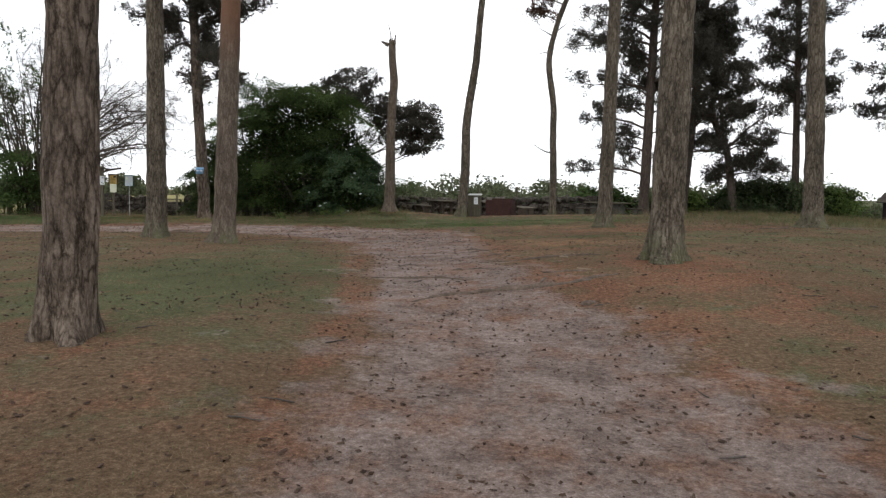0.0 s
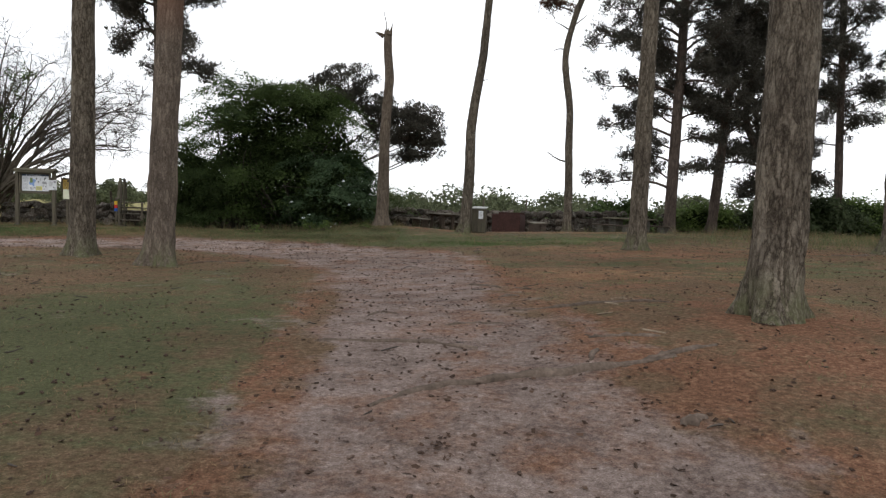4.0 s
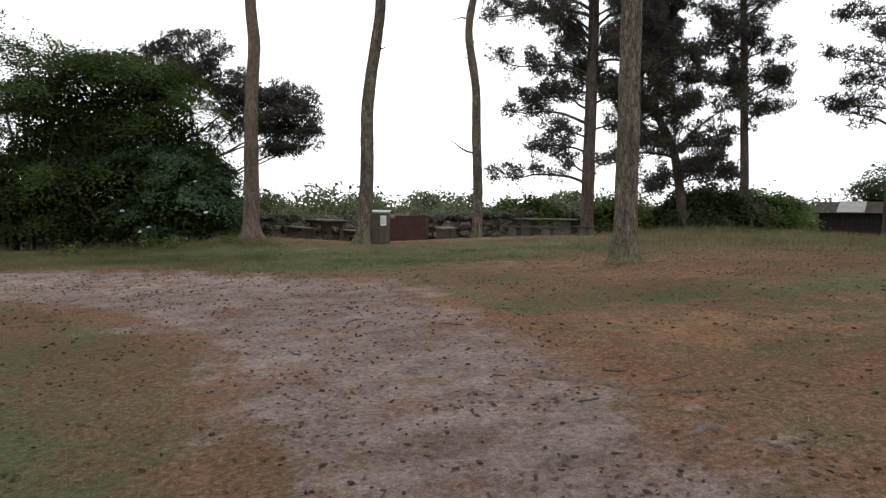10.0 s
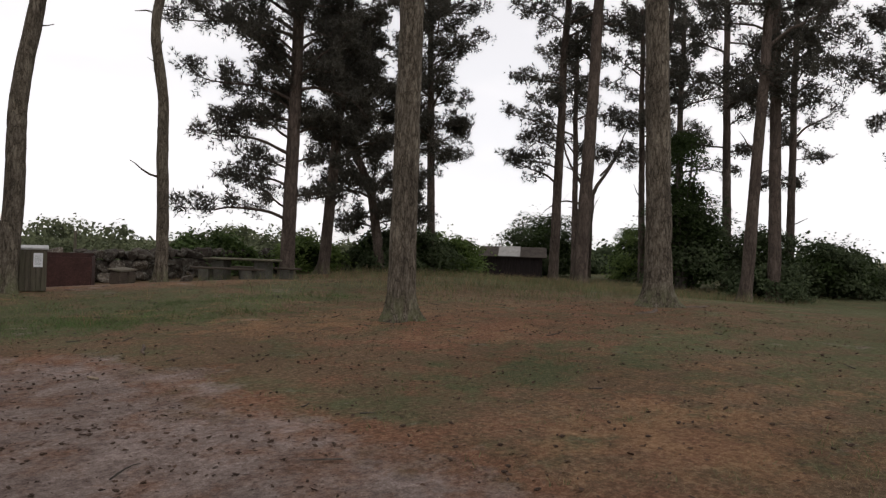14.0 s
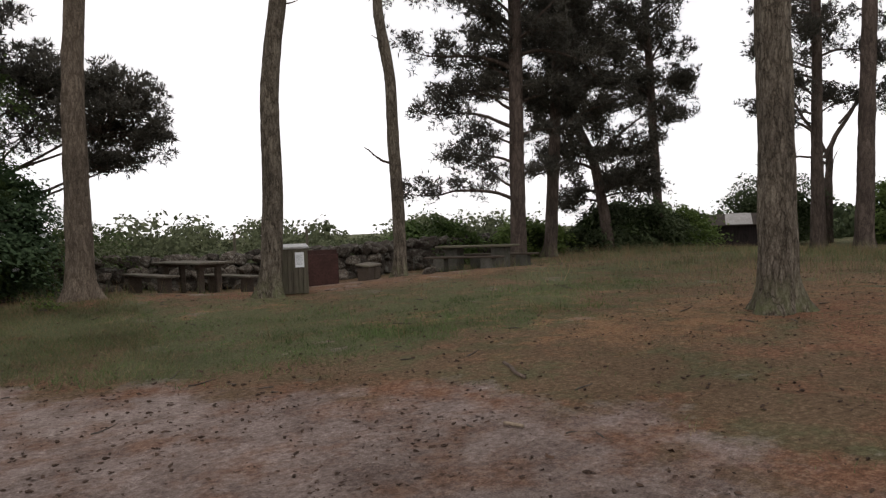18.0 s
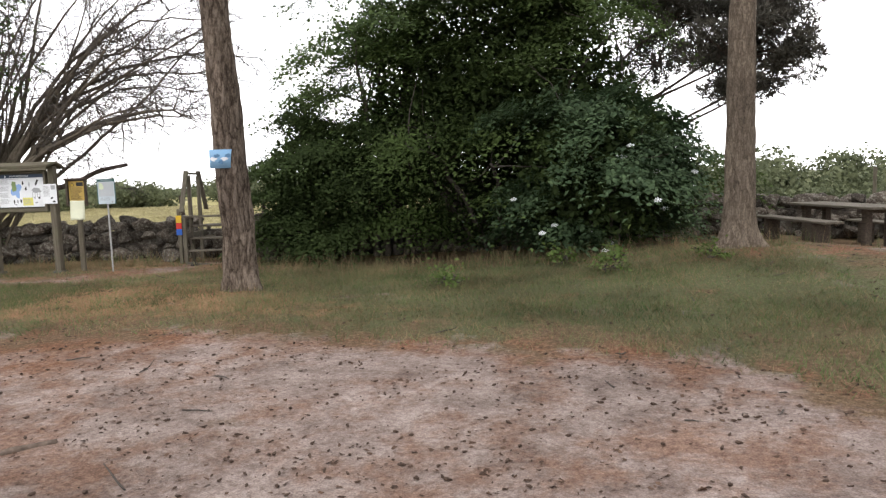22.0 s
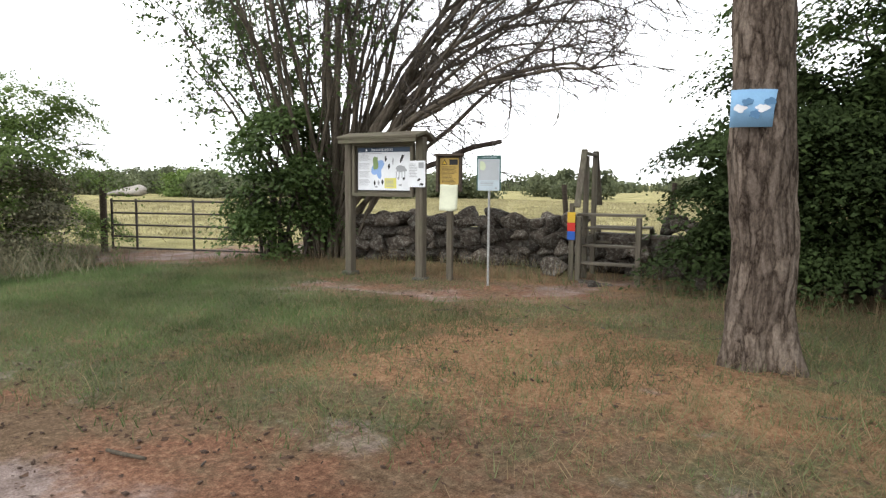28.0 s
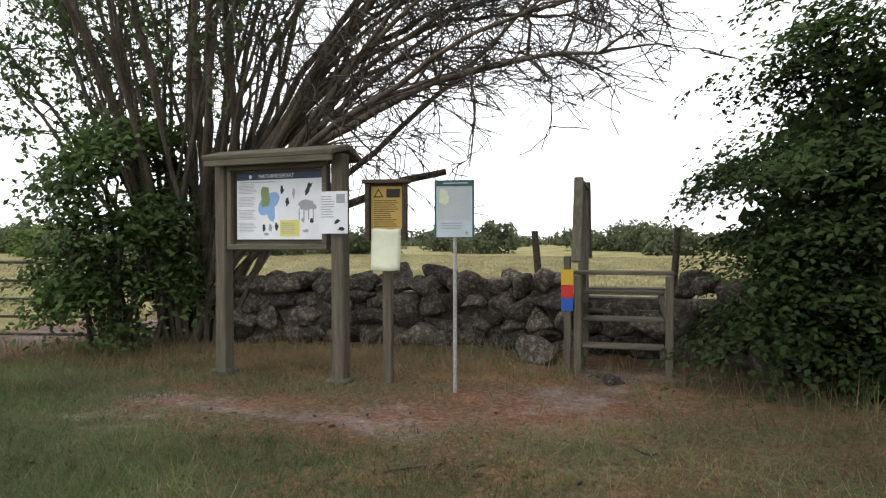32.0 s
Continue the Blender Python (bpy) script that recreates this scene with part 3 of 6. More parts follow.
def ground_masks(x, y):
    s = sand_at(x, y)
    past = beyond(x, y)
    green = 0.28 + 0.6 * spot(x, y, -3.6, 9.5, 1.9, 3.2) + 0.4 * spot(x, y, -2, 26.2, 6, 1.2) + 0.9 * spot(x, y, -16.8, 26, 3.4, 2.2) + 0.6 * spot(x, y, -6, 28.3, 4.5, 1.8)
    green = green + 0.5 * spot(x, y, 0.4, 23.8, 3.2, 0.9) + 0.4 * spot(x, y, 4, 25.2, 3, 0.8) + 0.3 * spot(x, y, 3.4, 17.3, 2.5, 0.7) + 0.2 * spot(x, y, 9, 16, 5, 2) + 0.35 * spot(x, y, 8, 28, 5, 1.5) + 0.35 * smooth01((x - 11) / 6) - 0.2 * spot(x, y, -4, 4, 3, 3) - 0.3 * spot(x, y, -14.2, 30.2, 3.6, 0.9) - 0.3 * spot(x, y, 4.5, 30, 4, 1.5)
    litter = 0.22 + 0.3 * spot(x, y, -11.2, 26.7, 1.9, 1.4) + 0.35 * spot(x, y, -9.5, 26.2, 1.8, 1.0) + 0.45 * spot(x, y, 3.4, 9.5, 1.9, 3.8) + 0.45 * spot(x, y, 5, 19.5, 3.2, 2.0) + 0.28 * spot(x, y, -5.5, 18, 3, 1.5)
    litter = litter + 0.3 * spot(x, y, 10, 20.5, 3.5, 2) + 0.5 * spot(x, y, -17, 29.6, 2.6, 0.8) + 0.3 * spot(x, y, 2.2, 15, 1.5, 2.5) + 0.3 * spot(x, y, -1, 29.3, 3, 0.8) + 0.25 * spot(x, y, -3.5, 4, 2, 3)
    rim = np.clip(1 - np.abs(s - 0.35) / 0.3, 0, 1)
    litter = litter + 0.36 * rim
    meadow = past * smooth01((-8 - x) / 6)
    green = np.where(past > 0.5, 0.85, green)
    straw = 0.12 + 0.75 * spot(x, y, -11.1, 26.7, 2.2, 1.3) + 0.35 * spot(x, y, -8.5, 25.9, 3, 0.8) + 0.3 * spot(x, y, -13, 25.0, 3, 1.0) + 0.35 * spot(x, y, 3, 24.5, 4, 1.2) + 0.35 * spot(x, y, 7.5, 22, 3, 1.5) + 0.3 * spot(x, y, 4.6, 15, 2.2, 2.5) + 0.3 * spot(x, y, 1, 27.5, 4, 0.8) + 0.6 * spot(x, y, -14.2, 30.2, 3.6, 0.9) + 0.4 * spot(x, y, 5.5, 29.5, 3, 1.2) + 0.5 * spot(x, y, 3.2, 21.8, 2.4, 1.3) + 0.45 * spot(x, y, 2.5, 15, 1.3, 1.3) + 0.35 * spot(x, y, 5.2, 19.4, 2.2, 1.0)
    return s, np.clip(green, 0, 1), np.clip(litter * (1 - past), 0, 1), meadow, np.clip(straw * (1 - past), 0, 1)


def build_ground():
    def axis(lo, hi, step, far):
        mid = np.arange(lo, hi + 1e-6, step)
        grow, out, d = step, [], 0.0
        while d < far:
            grow *= 1.22
            d += grow
            out.append(d)
        out = np.array(out)
        return np.concatenate([lo - out[::-1], mid, hi + out])

    xs, ys = axis(-22, 14, 0.17, 2600), axis(-3, 36, 0.17, 2600)
    gx, gy = np.meshgrid(xs, ys)
    x, y = gx.ravel(), gy.ravel()
    z = land(x, y)
    s, green, litter, meadow, straw = ground_masks(x, y)
    bumps = np.array([noise.noise(Vector((a * 0.9, b * 0.9, 0))) * 0.018 + noise.noise(Vector((a * 3.1, b * 3.1, 5))) * 0.011 if abs(a) < 40 and -10 < b < 50 else 0 for a, b in zip(x, y)])
    z = z + bumps - 0.03 * s
    nx = len(xs)
    idx = np.arange(len(x)).reshape(len(ys), nx)
    faces = np.stack([idx[:-1, :-1], idx[:-1, 1:], idx[1:, 1:], idx[1:, :-1]], -1).reshape(-1, 4)
    me = bpy.data.meshes.new("ground")
    me.vertices.add(len(x))
    me.vertices.foreach_set("co", np.stack([x, y, z], 1).astype(np.float32).ravel())
    me.loops.add(faces.size)
    me.loops.foreach_set("vertex_index", faces.ravel().astype(np.int32))
    me.polygons.add(len(faces))
    me.polygons.foreach_set("loop_start", np.arange(0, faces.size, 4, dtype=np.int32))
    me.update(calc_edges=True)
    me.polygons.foreach_set("use_smooth", np.ones(len(faces), dtype=bool))
    for key, value in (("sand", s), ("green", green), ("litter", litter), ("meadow", meadow), ("straw", straw), ("pale", spot(x, y, -7.5, 22.6, 6.5, 2.6)), ("rim", 0.8 * np.clip(1 - np.abs(s - 0.5) / 0.4, 0, 1) + 0.8 * spot(x, y, -10.5, 23.6, 3.2, 0.8) + 0.7 * spot(x, y, 0.45, 10.5, 0.5, 0.4) + 0.6 * spot(x, y, 0.3, 9.5, 0.7, 0.35) + 0.8 * spot(x, y, 0.75, 7.3, 0.4, 0.35) + 0.5 * spot(x, y, 1.8, 8.6, 0.9, 0.6) + 0.6 * spot(x, y, -1.6, 18.6, 0.6, 0.5))):
        me.attributes.new(key, "FLOAT", "POINT").data.foreach_set("value", value.astype(np.float32))
    me.materials.append(GROUND)
    return tagged(new("ground", me), "dry heath ground with a trodden sandy path and short turf", "ground", kind="structure")


build_ground()


def on_ground(x, y, lift=0.0):
    return (x, y, height(x, y) + lift)


# ---------------------------------------------------------------- pines
def trunk_points(top, bends=(), tall=1.0):
    """From the base at the origin to the top, by way of the bends (fraction, dx, dy)."""
    pts = []
    n = max(10, int(Vector(top).length / 0.16 * tall))
    for i in range(n + 1):
        k = i / n
        p = Vector(top) * k
        for at, dx, dy in bends:
            w = math.exp(-((k - at) / 0.13) ** 2)
            p += Vector((dx * w, dy * w, 0))
        p += Vector((noise.noise(Vector((k * 4, top[0], 1))) * 0.06 * k * 2, noise.noise(Vector((k * 4, top[1], 7))) * 0.06 * k * 2, 0))
        pts.append(p)
    return pts


def at_height(pts, z):
    for a, b in zip(pts, pts[1:]):
        if b.z >= z:
            return a.lerp(b, (z - a.z) / max(1e-6, b.z - a.z))
    return pts[-1]


def pine(x, y, dia, top, label, bends=(), limbs=(), crown=None, stubs=(), mat=None, seg=20, rough=0.09, seed=1, group="pines", taper=0.55, dry=False, name="pine_tree", flare=0.55, tuft=1.0, lobes=(), blade=0.034):
    """limbs: (height, azimuth, length, rise). crown: (from, to, count, reach low, reach high) makes limbs at random."""
    rng = random.Random(seed)
    t = thing(name, on_ground(x, y, -0.03), label, "tree", group)
    pts = trunk_points(top, bends)
    h = top[2]
    toes = rng.random() * 6

    def flared(a, k, z):
        f = math.exp(-max(z, 0) / 0.22)
        return 1 + f * (flare + 0.38 * math.cos(3 * a + toes) + 0.2 * math.cos(5 * a + 2 * toes))

    tb = Tubes()
    tb.add(pts, [dia / 2 * (1 - (1 - taper) * i / (len(pts) - 1)) for i in range(len(pts))], seg, rough, flared)
    part("trunk", tb.mesh("trunk"), mat or BARK, t)
    todo = list(limbs)
    if crown:
        lo, hi, count, reach_lo, reach_hi = crown
        for i in range(count):
            k = (i + rng.random() * 0.7) / count
            full = 0.62 + 0.48 * math.sin(math.pi * min(1.0, 0.12 + 0.95 * k))
            todo.append((lo + (hi - lo) * k + rng.gauss(0, 0.4), i * 137.5 + rng.uniform(-40, 40), (reach_lo + (reach_hi - reach_lo) * k) * full * rng.uniform(0.45, 1.2), rng.uniform(-0.3, 0.5) + 0.5 * k))
    places, ways = [], []

    def clump(c, rad, way):
        """A small shaggy head of needles, fuller above than below."""
        for _ in range(max(4, int(46 * rad * tuft))):
            u = Vector((rng.gauss(0, 1), rng.gauss(0, 1), rng.gauss(0.15, 0.9))).normalized() * rad * rng.random() ** 0.42
            k = max(0.0, u.dot(way))
            q = c + u + way * k * 0.5
            places.append((q.x, q.y, q.z))
            ways.append((way.x * 0.5 + u.x / rad, way.y * 0.5 + u.y / rad, way.z * 0.5 + u.z / rad + 0.45))

    for z, az, length, rise in todo:
        p = at_height(pts, min(z, h * 0.995))
        a = radians(az)
        wood = Tubes()
        # boughs leave the trunk steeply, arch over and lift again at the tip
        arch = rng.uniform(0.2, 0.75)
        line = [p]
        d = Vector((math.cos(a), math.sin(a), rise + arch)).normalized()
        for i in range(10):
            bow = -0.16 * arch if i < 7 else 0.1
            d = (d + Vector((rng.gauss(0, 0.15), rng.gauss(0, 0.15), rng.gauss(0, 0.1) + bow))).normalized()
            line.append(line[-1] + d * length / 10)
        r0 = min(0.085, 0.014 + 0.016 * length)
        wood.add(line, [r0 * (1 - 0.085 * i) for i in range(11)], 6, 0.1)
        for i in range(3, 11):
            ahead = (line[i] - line[i - 1]).normalized()
            for side in ((-1, 1) if i < 10 else (-1, 0, 1)):
                if rng.random() < 0.22:
                    continue
                turn = side * rng.uniform(0.3, 1.3)
                d = Vector((ahead.x * math.cos(turn) - ahead.y * math.sin(turn), ahead.x * math.sin(turn) + ahead.y * math.cos(turn), rng.uniform(-0.45, 1.05)))
                tw = bent(line[i].lerp(line[i - 1], rng.random()), d, rng.uniform(0.18, 0.46) * (0.6 + 0.45 * length) * (1.15 - 0.055 * i), 4, 0.24, -0.06, rng)
                wood.add(tw[::2], [0.016, 0.011, 0.005], 3, cap=False)
                for j, share in ((4, 1.0), (4, 0.8), (3, 0.95), (3, 0.7), (2, 0.8)):
                    way = (tw[j] - tw[j - 1]).normalized()
                    stray = 0.0 if share == 1.0 else 0.13
                    clump(tw[j] + Vector((rng.gauss(0, stray), rng.gauss(0, stray), rng.gauss(0, stray))), rng.uniform(0.12, 0.25) * share * (0.9 + 0.05 * length), way)
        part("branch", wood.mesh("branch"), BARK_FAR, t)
    # lobes: rounded heads of foliage, each carried by one bough: x, y, z, reach, height, clumps
    for lx, ly, lz, reach, tall, count in lobes:
        heart = Vector((lx, ly, lz - 0.35 * tall))
        foot = at_height(pts, lz * rng.uniform(0.3, 0.7))
        wood = Tubes()
        wood.add([foot.lerp(heart, k / 8) + Vector((rng.gauss(0, 0.05), rng.gauss(0, 0.05), -0.35 * math.sin(math.pi * k / 8) * (1 - k / 10))) for k in range(9)], [0.06 - 0.005 * k for k in range(9)], 7, 0.1)
        for _ in range(count):
            u = Vector((rng.gauss(0, 1), rng.gauss(0, 1), rng.gauss(0.15, 0.9))).normalized()
            d = rng.random() ** 0.35
            c = Vector((lx + u.x * reach * d, ly + u.y * reach * d, lz + u.z * tall * d))
            wood.add(bent(heart, c - heart, (c - heart).length, 5, 0.12, -0.02, rng), [0.03, 0.022, 0.017, 0.013, 0.009, 0.005], 4)
            rad = rng.uniform(0.2, 0.4)
            for _ in range(int(120 * rad * tuft)):
                w = Vector((rng.gauss(0, 1), rng.gauss(0, 1), rng.gauss(0.3, 0.8))).normalized()
                q = c + Vector((w.x, w.y, w.z * 0.65)) * rad * rng.random() ** 0.4
                places.append((q.x, q.y, q.z))
                ways.append((w.x, w.y, w.z + 0.4))
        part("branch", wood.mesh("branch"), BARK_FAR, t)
    for z, az, length, rise in stubs:
        a = radians(az)
        line = bent(at_height(pts, z), (math.cos(a), math.sin(a), rise), length, 6, 0.16, 0.0, rng)
        r0 = 0.02 + 0.02 * min(length, 1.2)
        stub = Tubes()
        stub.add(line, [r0 * (1 - 0.75 * i / 6) for i in range(7)], 6)
        part("dead_stub", stub.mesh("dead_stub"), BARK_FAR, t)
    if places:
        part("crown", needle_mesh("crown", np.array(places), np.array(ways), 4, 0.165, blade), NEEDLES_DRY if dry else NEEDLES, t, "dark green needle tufts with gaps of sky" if not dry else "rust-brown dying needles")
    return t


BIG = "tall pine with thick fissured grey-brown bark and a bare lower trunk"
pine(-3.28, 5.86, 0.455, (0.42, 0.3, 13), BIG, mat=BARK_DEEP, crown=(8.5, 13, 26, 3.6, 2.2), tuft=0.45, blade=0.055, seg=56, seed=11, flare=0.3, rough=0.12)
pine(-7.7, 18.3, 0.52, (0.1, 0.1, 15), BIG, crown=(8.3, 15, 30, 3.6, 2.2), tuft=0.45, blade=0.055, seg=30, seed=12)
pine(-5.42, 16.85, 0.54, (0.55, 0.2, 15), "tall pine whose bark turns reddish higher up, bare below", crown=(8.4, 15, 30, 3.6, 2.2), tuft=0.45, blade=0.055, mat=BARK_RED, seg=30, seed=13)
pine(-9.5, 27.2, 0.47, (-0.5, -0.1, 11.5), "pine with deeply cracked bark carrying a small blue sign", crown=(5.7, 11.4, 34, 3.7, 2.6), stubs=((3.9, 150, 0.9, 0.1), (4.9, 40, 0.6, 0.2)), mat=BARK_DEEP, seg=56, rough=0.15, seed=14, flare=0.12, tuft=1.2)
pine(3.52, 10.59, 0.53, (0.3, 0.1, 14.5), "tall pine with scaly grey bark and mossy root flare", crown=(9, 14.5, 26, 3.6, 2.2), tuft=0.45, blade=0.055, seg=56, rough=0.12, seed=15, flare=0.42)
pine(5.07, 21.26, 0.46, (0.25, 0.1, 14), "slender tall pine with grey scaly bark on needle litter", crown=(9.5, 14, 26, 3.4, 2.2), tuft=0.45, blade=0.055, seg=30, seed=16)
pine(0.8, 28.8, 0.42, (1.0, -0.1, 12.5), "bare leaning pine trunk beside the wooden bin", bends=((0.33, -0.17, 0),), stubs=((5.5, -10, 0.42, 0.9), (5.6, 170, 0.3, 1.0), (9.6, 10, 1.3, 0.5), (9.9, 160, 0.9, 0.7), (10.6, 40, 1.1, 0.4), (11.3, 200, 1.0, 0.6), (12.0, 20, 1.2, 0.5)), seg=28, seed=17, taper=0.45)
BROKEN = pine(-2.33, 29.9, 0.48, (0.05, 0.1, 7.4), "broken-off dead pine trunk with a splintered top", bends=((0.72, 0.1, 0),), mat=BARK_DEAD, seg=26, seed=18, taper=0.62)
pine(5.2, 32.35, 0.36, (0.35, 0, 13), "crooked thin pine with dead branches and a few brown needles", bends=((0.30, -0.14, 0), (0.55, -0.5, 0), (0.72, -0.12, 0), (0.89, 0.5, 0)), limbs=((9.1, 160, 1.5, 0.6), (9.8, 185, 1.3, 0.3), (10.2, 150, 1.0, 0.5), (10.6, 10, 0.9, 0.2)), dry=True,
     stubs=((3.05, 175, 1.15, 0.05), (4.6, 200, 0.3, 0.5), (6.2, 190, 0.35, 0.5), (6.6, 10, 0.5, 1.2), (7.6, 165, 0.6, 0.5), (8.4, 190, 0.8, 0.4), (8.6, 20, 0.8, 0.9), (10.4, 30, 0.9, 0.8), (11.4, 170, 0.7, 0.4)), seg=18, seed=19)
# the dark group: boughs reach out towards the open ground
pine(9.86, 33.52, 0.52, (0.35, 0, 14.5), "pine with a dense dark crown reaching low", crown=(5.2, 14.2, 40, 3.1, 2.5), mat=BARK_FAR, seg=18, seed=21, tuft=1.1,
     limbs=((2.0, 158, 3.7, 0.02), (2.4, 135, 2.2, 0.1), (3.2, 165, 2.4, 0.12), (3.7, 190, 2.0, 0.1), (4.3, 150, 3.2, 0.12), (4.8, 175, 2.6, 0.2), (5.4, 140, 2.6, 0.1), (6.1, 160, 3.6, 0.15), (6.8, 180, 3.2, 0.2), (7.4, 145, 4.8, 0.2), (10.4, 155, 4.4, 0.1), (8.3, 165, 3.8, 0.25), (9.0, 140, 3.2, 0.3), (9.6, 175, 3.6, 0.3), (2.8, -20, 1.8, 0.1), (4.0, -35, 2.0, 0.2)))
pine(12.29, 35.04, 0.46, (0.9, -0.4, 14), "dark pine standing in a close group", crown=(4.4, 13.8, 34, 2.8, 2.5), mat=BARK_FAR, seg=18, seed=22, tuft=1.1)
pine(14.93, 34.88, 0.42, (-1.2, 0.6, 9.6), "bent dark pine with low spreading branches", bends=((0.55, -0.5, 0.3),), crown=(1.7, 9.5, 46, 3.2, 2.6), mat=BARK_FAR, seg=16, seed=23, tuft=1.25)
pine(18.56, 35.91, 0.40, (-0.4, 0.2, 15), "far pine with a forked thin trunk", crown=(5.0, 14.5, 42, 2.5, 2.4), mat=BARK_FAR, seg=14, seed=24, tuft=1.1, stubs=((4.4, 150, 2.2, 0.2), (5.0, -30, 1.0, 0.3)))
pine(10.93, 20.01, 0.55, (-0.3, 0.4, 15), "stout pine with spreading mossy roots", crown=(9.5, 15, 22, 3.6, 2.2), tuft=0.45, blade=0.055, seg=34, seed=26, flare=1.0)
EAST = "straight pine trunk in the eastern stand"
for i, (ex, ey, ed, tx, ty, th, c0, n) in enumerate((
        (21.14, 30.96, 0.44, 0.3, -0.2, 14.5, 7.4, 22), (19.56, 28.41, 0.56, 0.6, -0.4, 16, 9.0, 22), (28.8, 31.4, 0.36, -0.3, 0.2, 14, 5.6, 28), (21.91, 23.07, 0.44, 0.5, -0.6, 15, 6.5, 26),
        (31, 32.4, 0.42, 0.5, -0.7, 16, 5.5, 28), (31, 28.0, 0.46, -0.2, 0.4, 16, 5.6, 28), (24.92, 23.29, 0.5, -0.1, 0.3, 15.5, 7.0, 26), (35, 33, 0.45, 0.2, 0, 16, 4.6, 28),
        (36, 27, 0.45, 0, 0, 16, 4.6, 28), (27, 19.5, 0.46, 0, 0.1, 15, 6, 24), (33, 21, 0.45, 0.1, 0, 15, 5, 24), (28, 35.0, 0.36, -0.2, 0.1, 13.5, 5.0, 26))):
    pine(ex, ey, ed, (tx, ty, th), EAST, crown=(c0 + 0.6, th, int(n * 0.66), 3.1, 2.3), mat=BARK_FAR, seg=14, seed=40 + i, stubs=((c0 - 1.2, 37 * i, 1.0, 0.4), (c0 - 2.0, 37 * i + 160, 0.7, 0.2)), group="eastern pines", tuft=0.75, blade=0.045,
         limbs=((4.3, 150, 2.5, 0.1), (4.9, 165, 2.2, 0.15), (5.6, 140, 1.8, 0.2), (6.6, 155, 2.6, 0.2), (7.4, 170, 2.2, 0.3)) if i == 0 else ())
# a dead tree that forks into bare leaders
dt = thing("dead_tree", on_ground(33.4, 38.0, -0.03), "dead bare tree forking into dark crooked leaders", "tree")
drng = random.Random(88)
for part_name, start, way, span, sag, r in (("trunk", (0, 0, 0), (-0.03, 0.02, 1), 5.2, 0.0, 0.24), ("limb", (-0.1, 0.08, 4.6), (0.42, -0.3, 1), 5.4, -0.02, 0.15), ("limb", (-0.1, 0.08, 4.9), (-0.25, 0.2, 1), 4.8, -0.02, 0.12),
                                            ("limb", (-0.1, 0.05, 4.3), (-0.7, 0.5, 0.75), 3.4, 0.19, 0.08), ("limb", (0.5, -0.35, 6.4), (0.5, -0.35, 0.7), 2.8, -0.06, 0.07), ("limb", (-0.4, 0.3, 6.2), (-0.6, 0.4, 0.7), 2.0, 0.02, 0.05), ("limb", (0.0, 0.0, 3.6), (0.6, -0.4, 0.6), 1.5, 0.0, 0.05)):
    line = bent(start, way, span, 12, 0.09 if part_name == "limb" else 0.03, sag, drng)
    tb = Tubes()
    tb.add(line, [r * (1 - (0.75 if part_name == "limb" else 0.3) * k / 12) for k in range(13)], 9, 0.1)
    if part_name == "limb":
        for k in range(4, 12, 2):
            tb.add(bent(line[k], (drng.gauss(0, 1), drng.gauss(0, 1), 0.7), drng.uniform(0.5, 1.1), 5, 0.2, 0, drng), [0.022, 0.018, 0.014, 0.011, 0.008, 0.005], 4)
    part(part_name, tb.mesh(part_name), BARK_FAR, dt)
# the pine behind the large bush: trunk hidden, long boughs reaching past the broken trunk
pine(-6.5, 35.5, 0.44, (0.5, -0.2, 6.4), "spreading pine rising behind the large bush", lobes=((2.1, -0.9, 6.15, 1.45, 1.25, 60), (4.8, -0.9, 4.45, 1.5, 1.25, 66), (3.6, -0.8, 5.3, 1.1, 0.9, 34), (0.8, -0.7, 5.9, 1.1, 1.1, 30), (4.9, -1.0, 3.4, 0.9, 0.5, 16), (3.3, 0.4, 4.5, 1.0, 0.8, 16), (5.5, -0.9, 5.0, 1.0, 0.9, 26), (5.7, -1.0, 4.0, 0.8, 0.6, 16)), mat=BARK_FAR, seg=14, seed=60, tuft=1.25)

# splintered top of the broken trunk
tb = Tubes()
for k, (dx, dy, ln) in enumerate(((0.08, 0.02, 0.45), (-0.09, 0.05, 0.3), (0.02, -0.1, 0.25), (0.1, -0.06, 0.2))):
    tb.add(bent((0.05 + dx, 0.1 + dy, 7.25), (dx * 0.6, dy * 0.6, 1), ln, 4, 0.08), [0.07, 0.055, 0.035, 0.02, 0.006], 5)
tb.add(bent((0.0, 0.1, 7.35), (-0.1, 0, 1), 0.95, 5, 0.05), [0.025, 0.02, 0.015, 0.012, 0.008, 0.004], 4)
tb.add(bent((-0.12, 0.1, 7.2), (-0.8, 0, 0.5), 0.35, 4, 0.1), [0.09, 0.08, 0.06, 0.05, 0.02], 6)
part("splinters", tb.mesh("splinters"), BARK_DEAD, BROKEN, "torn pale splinters of the break")


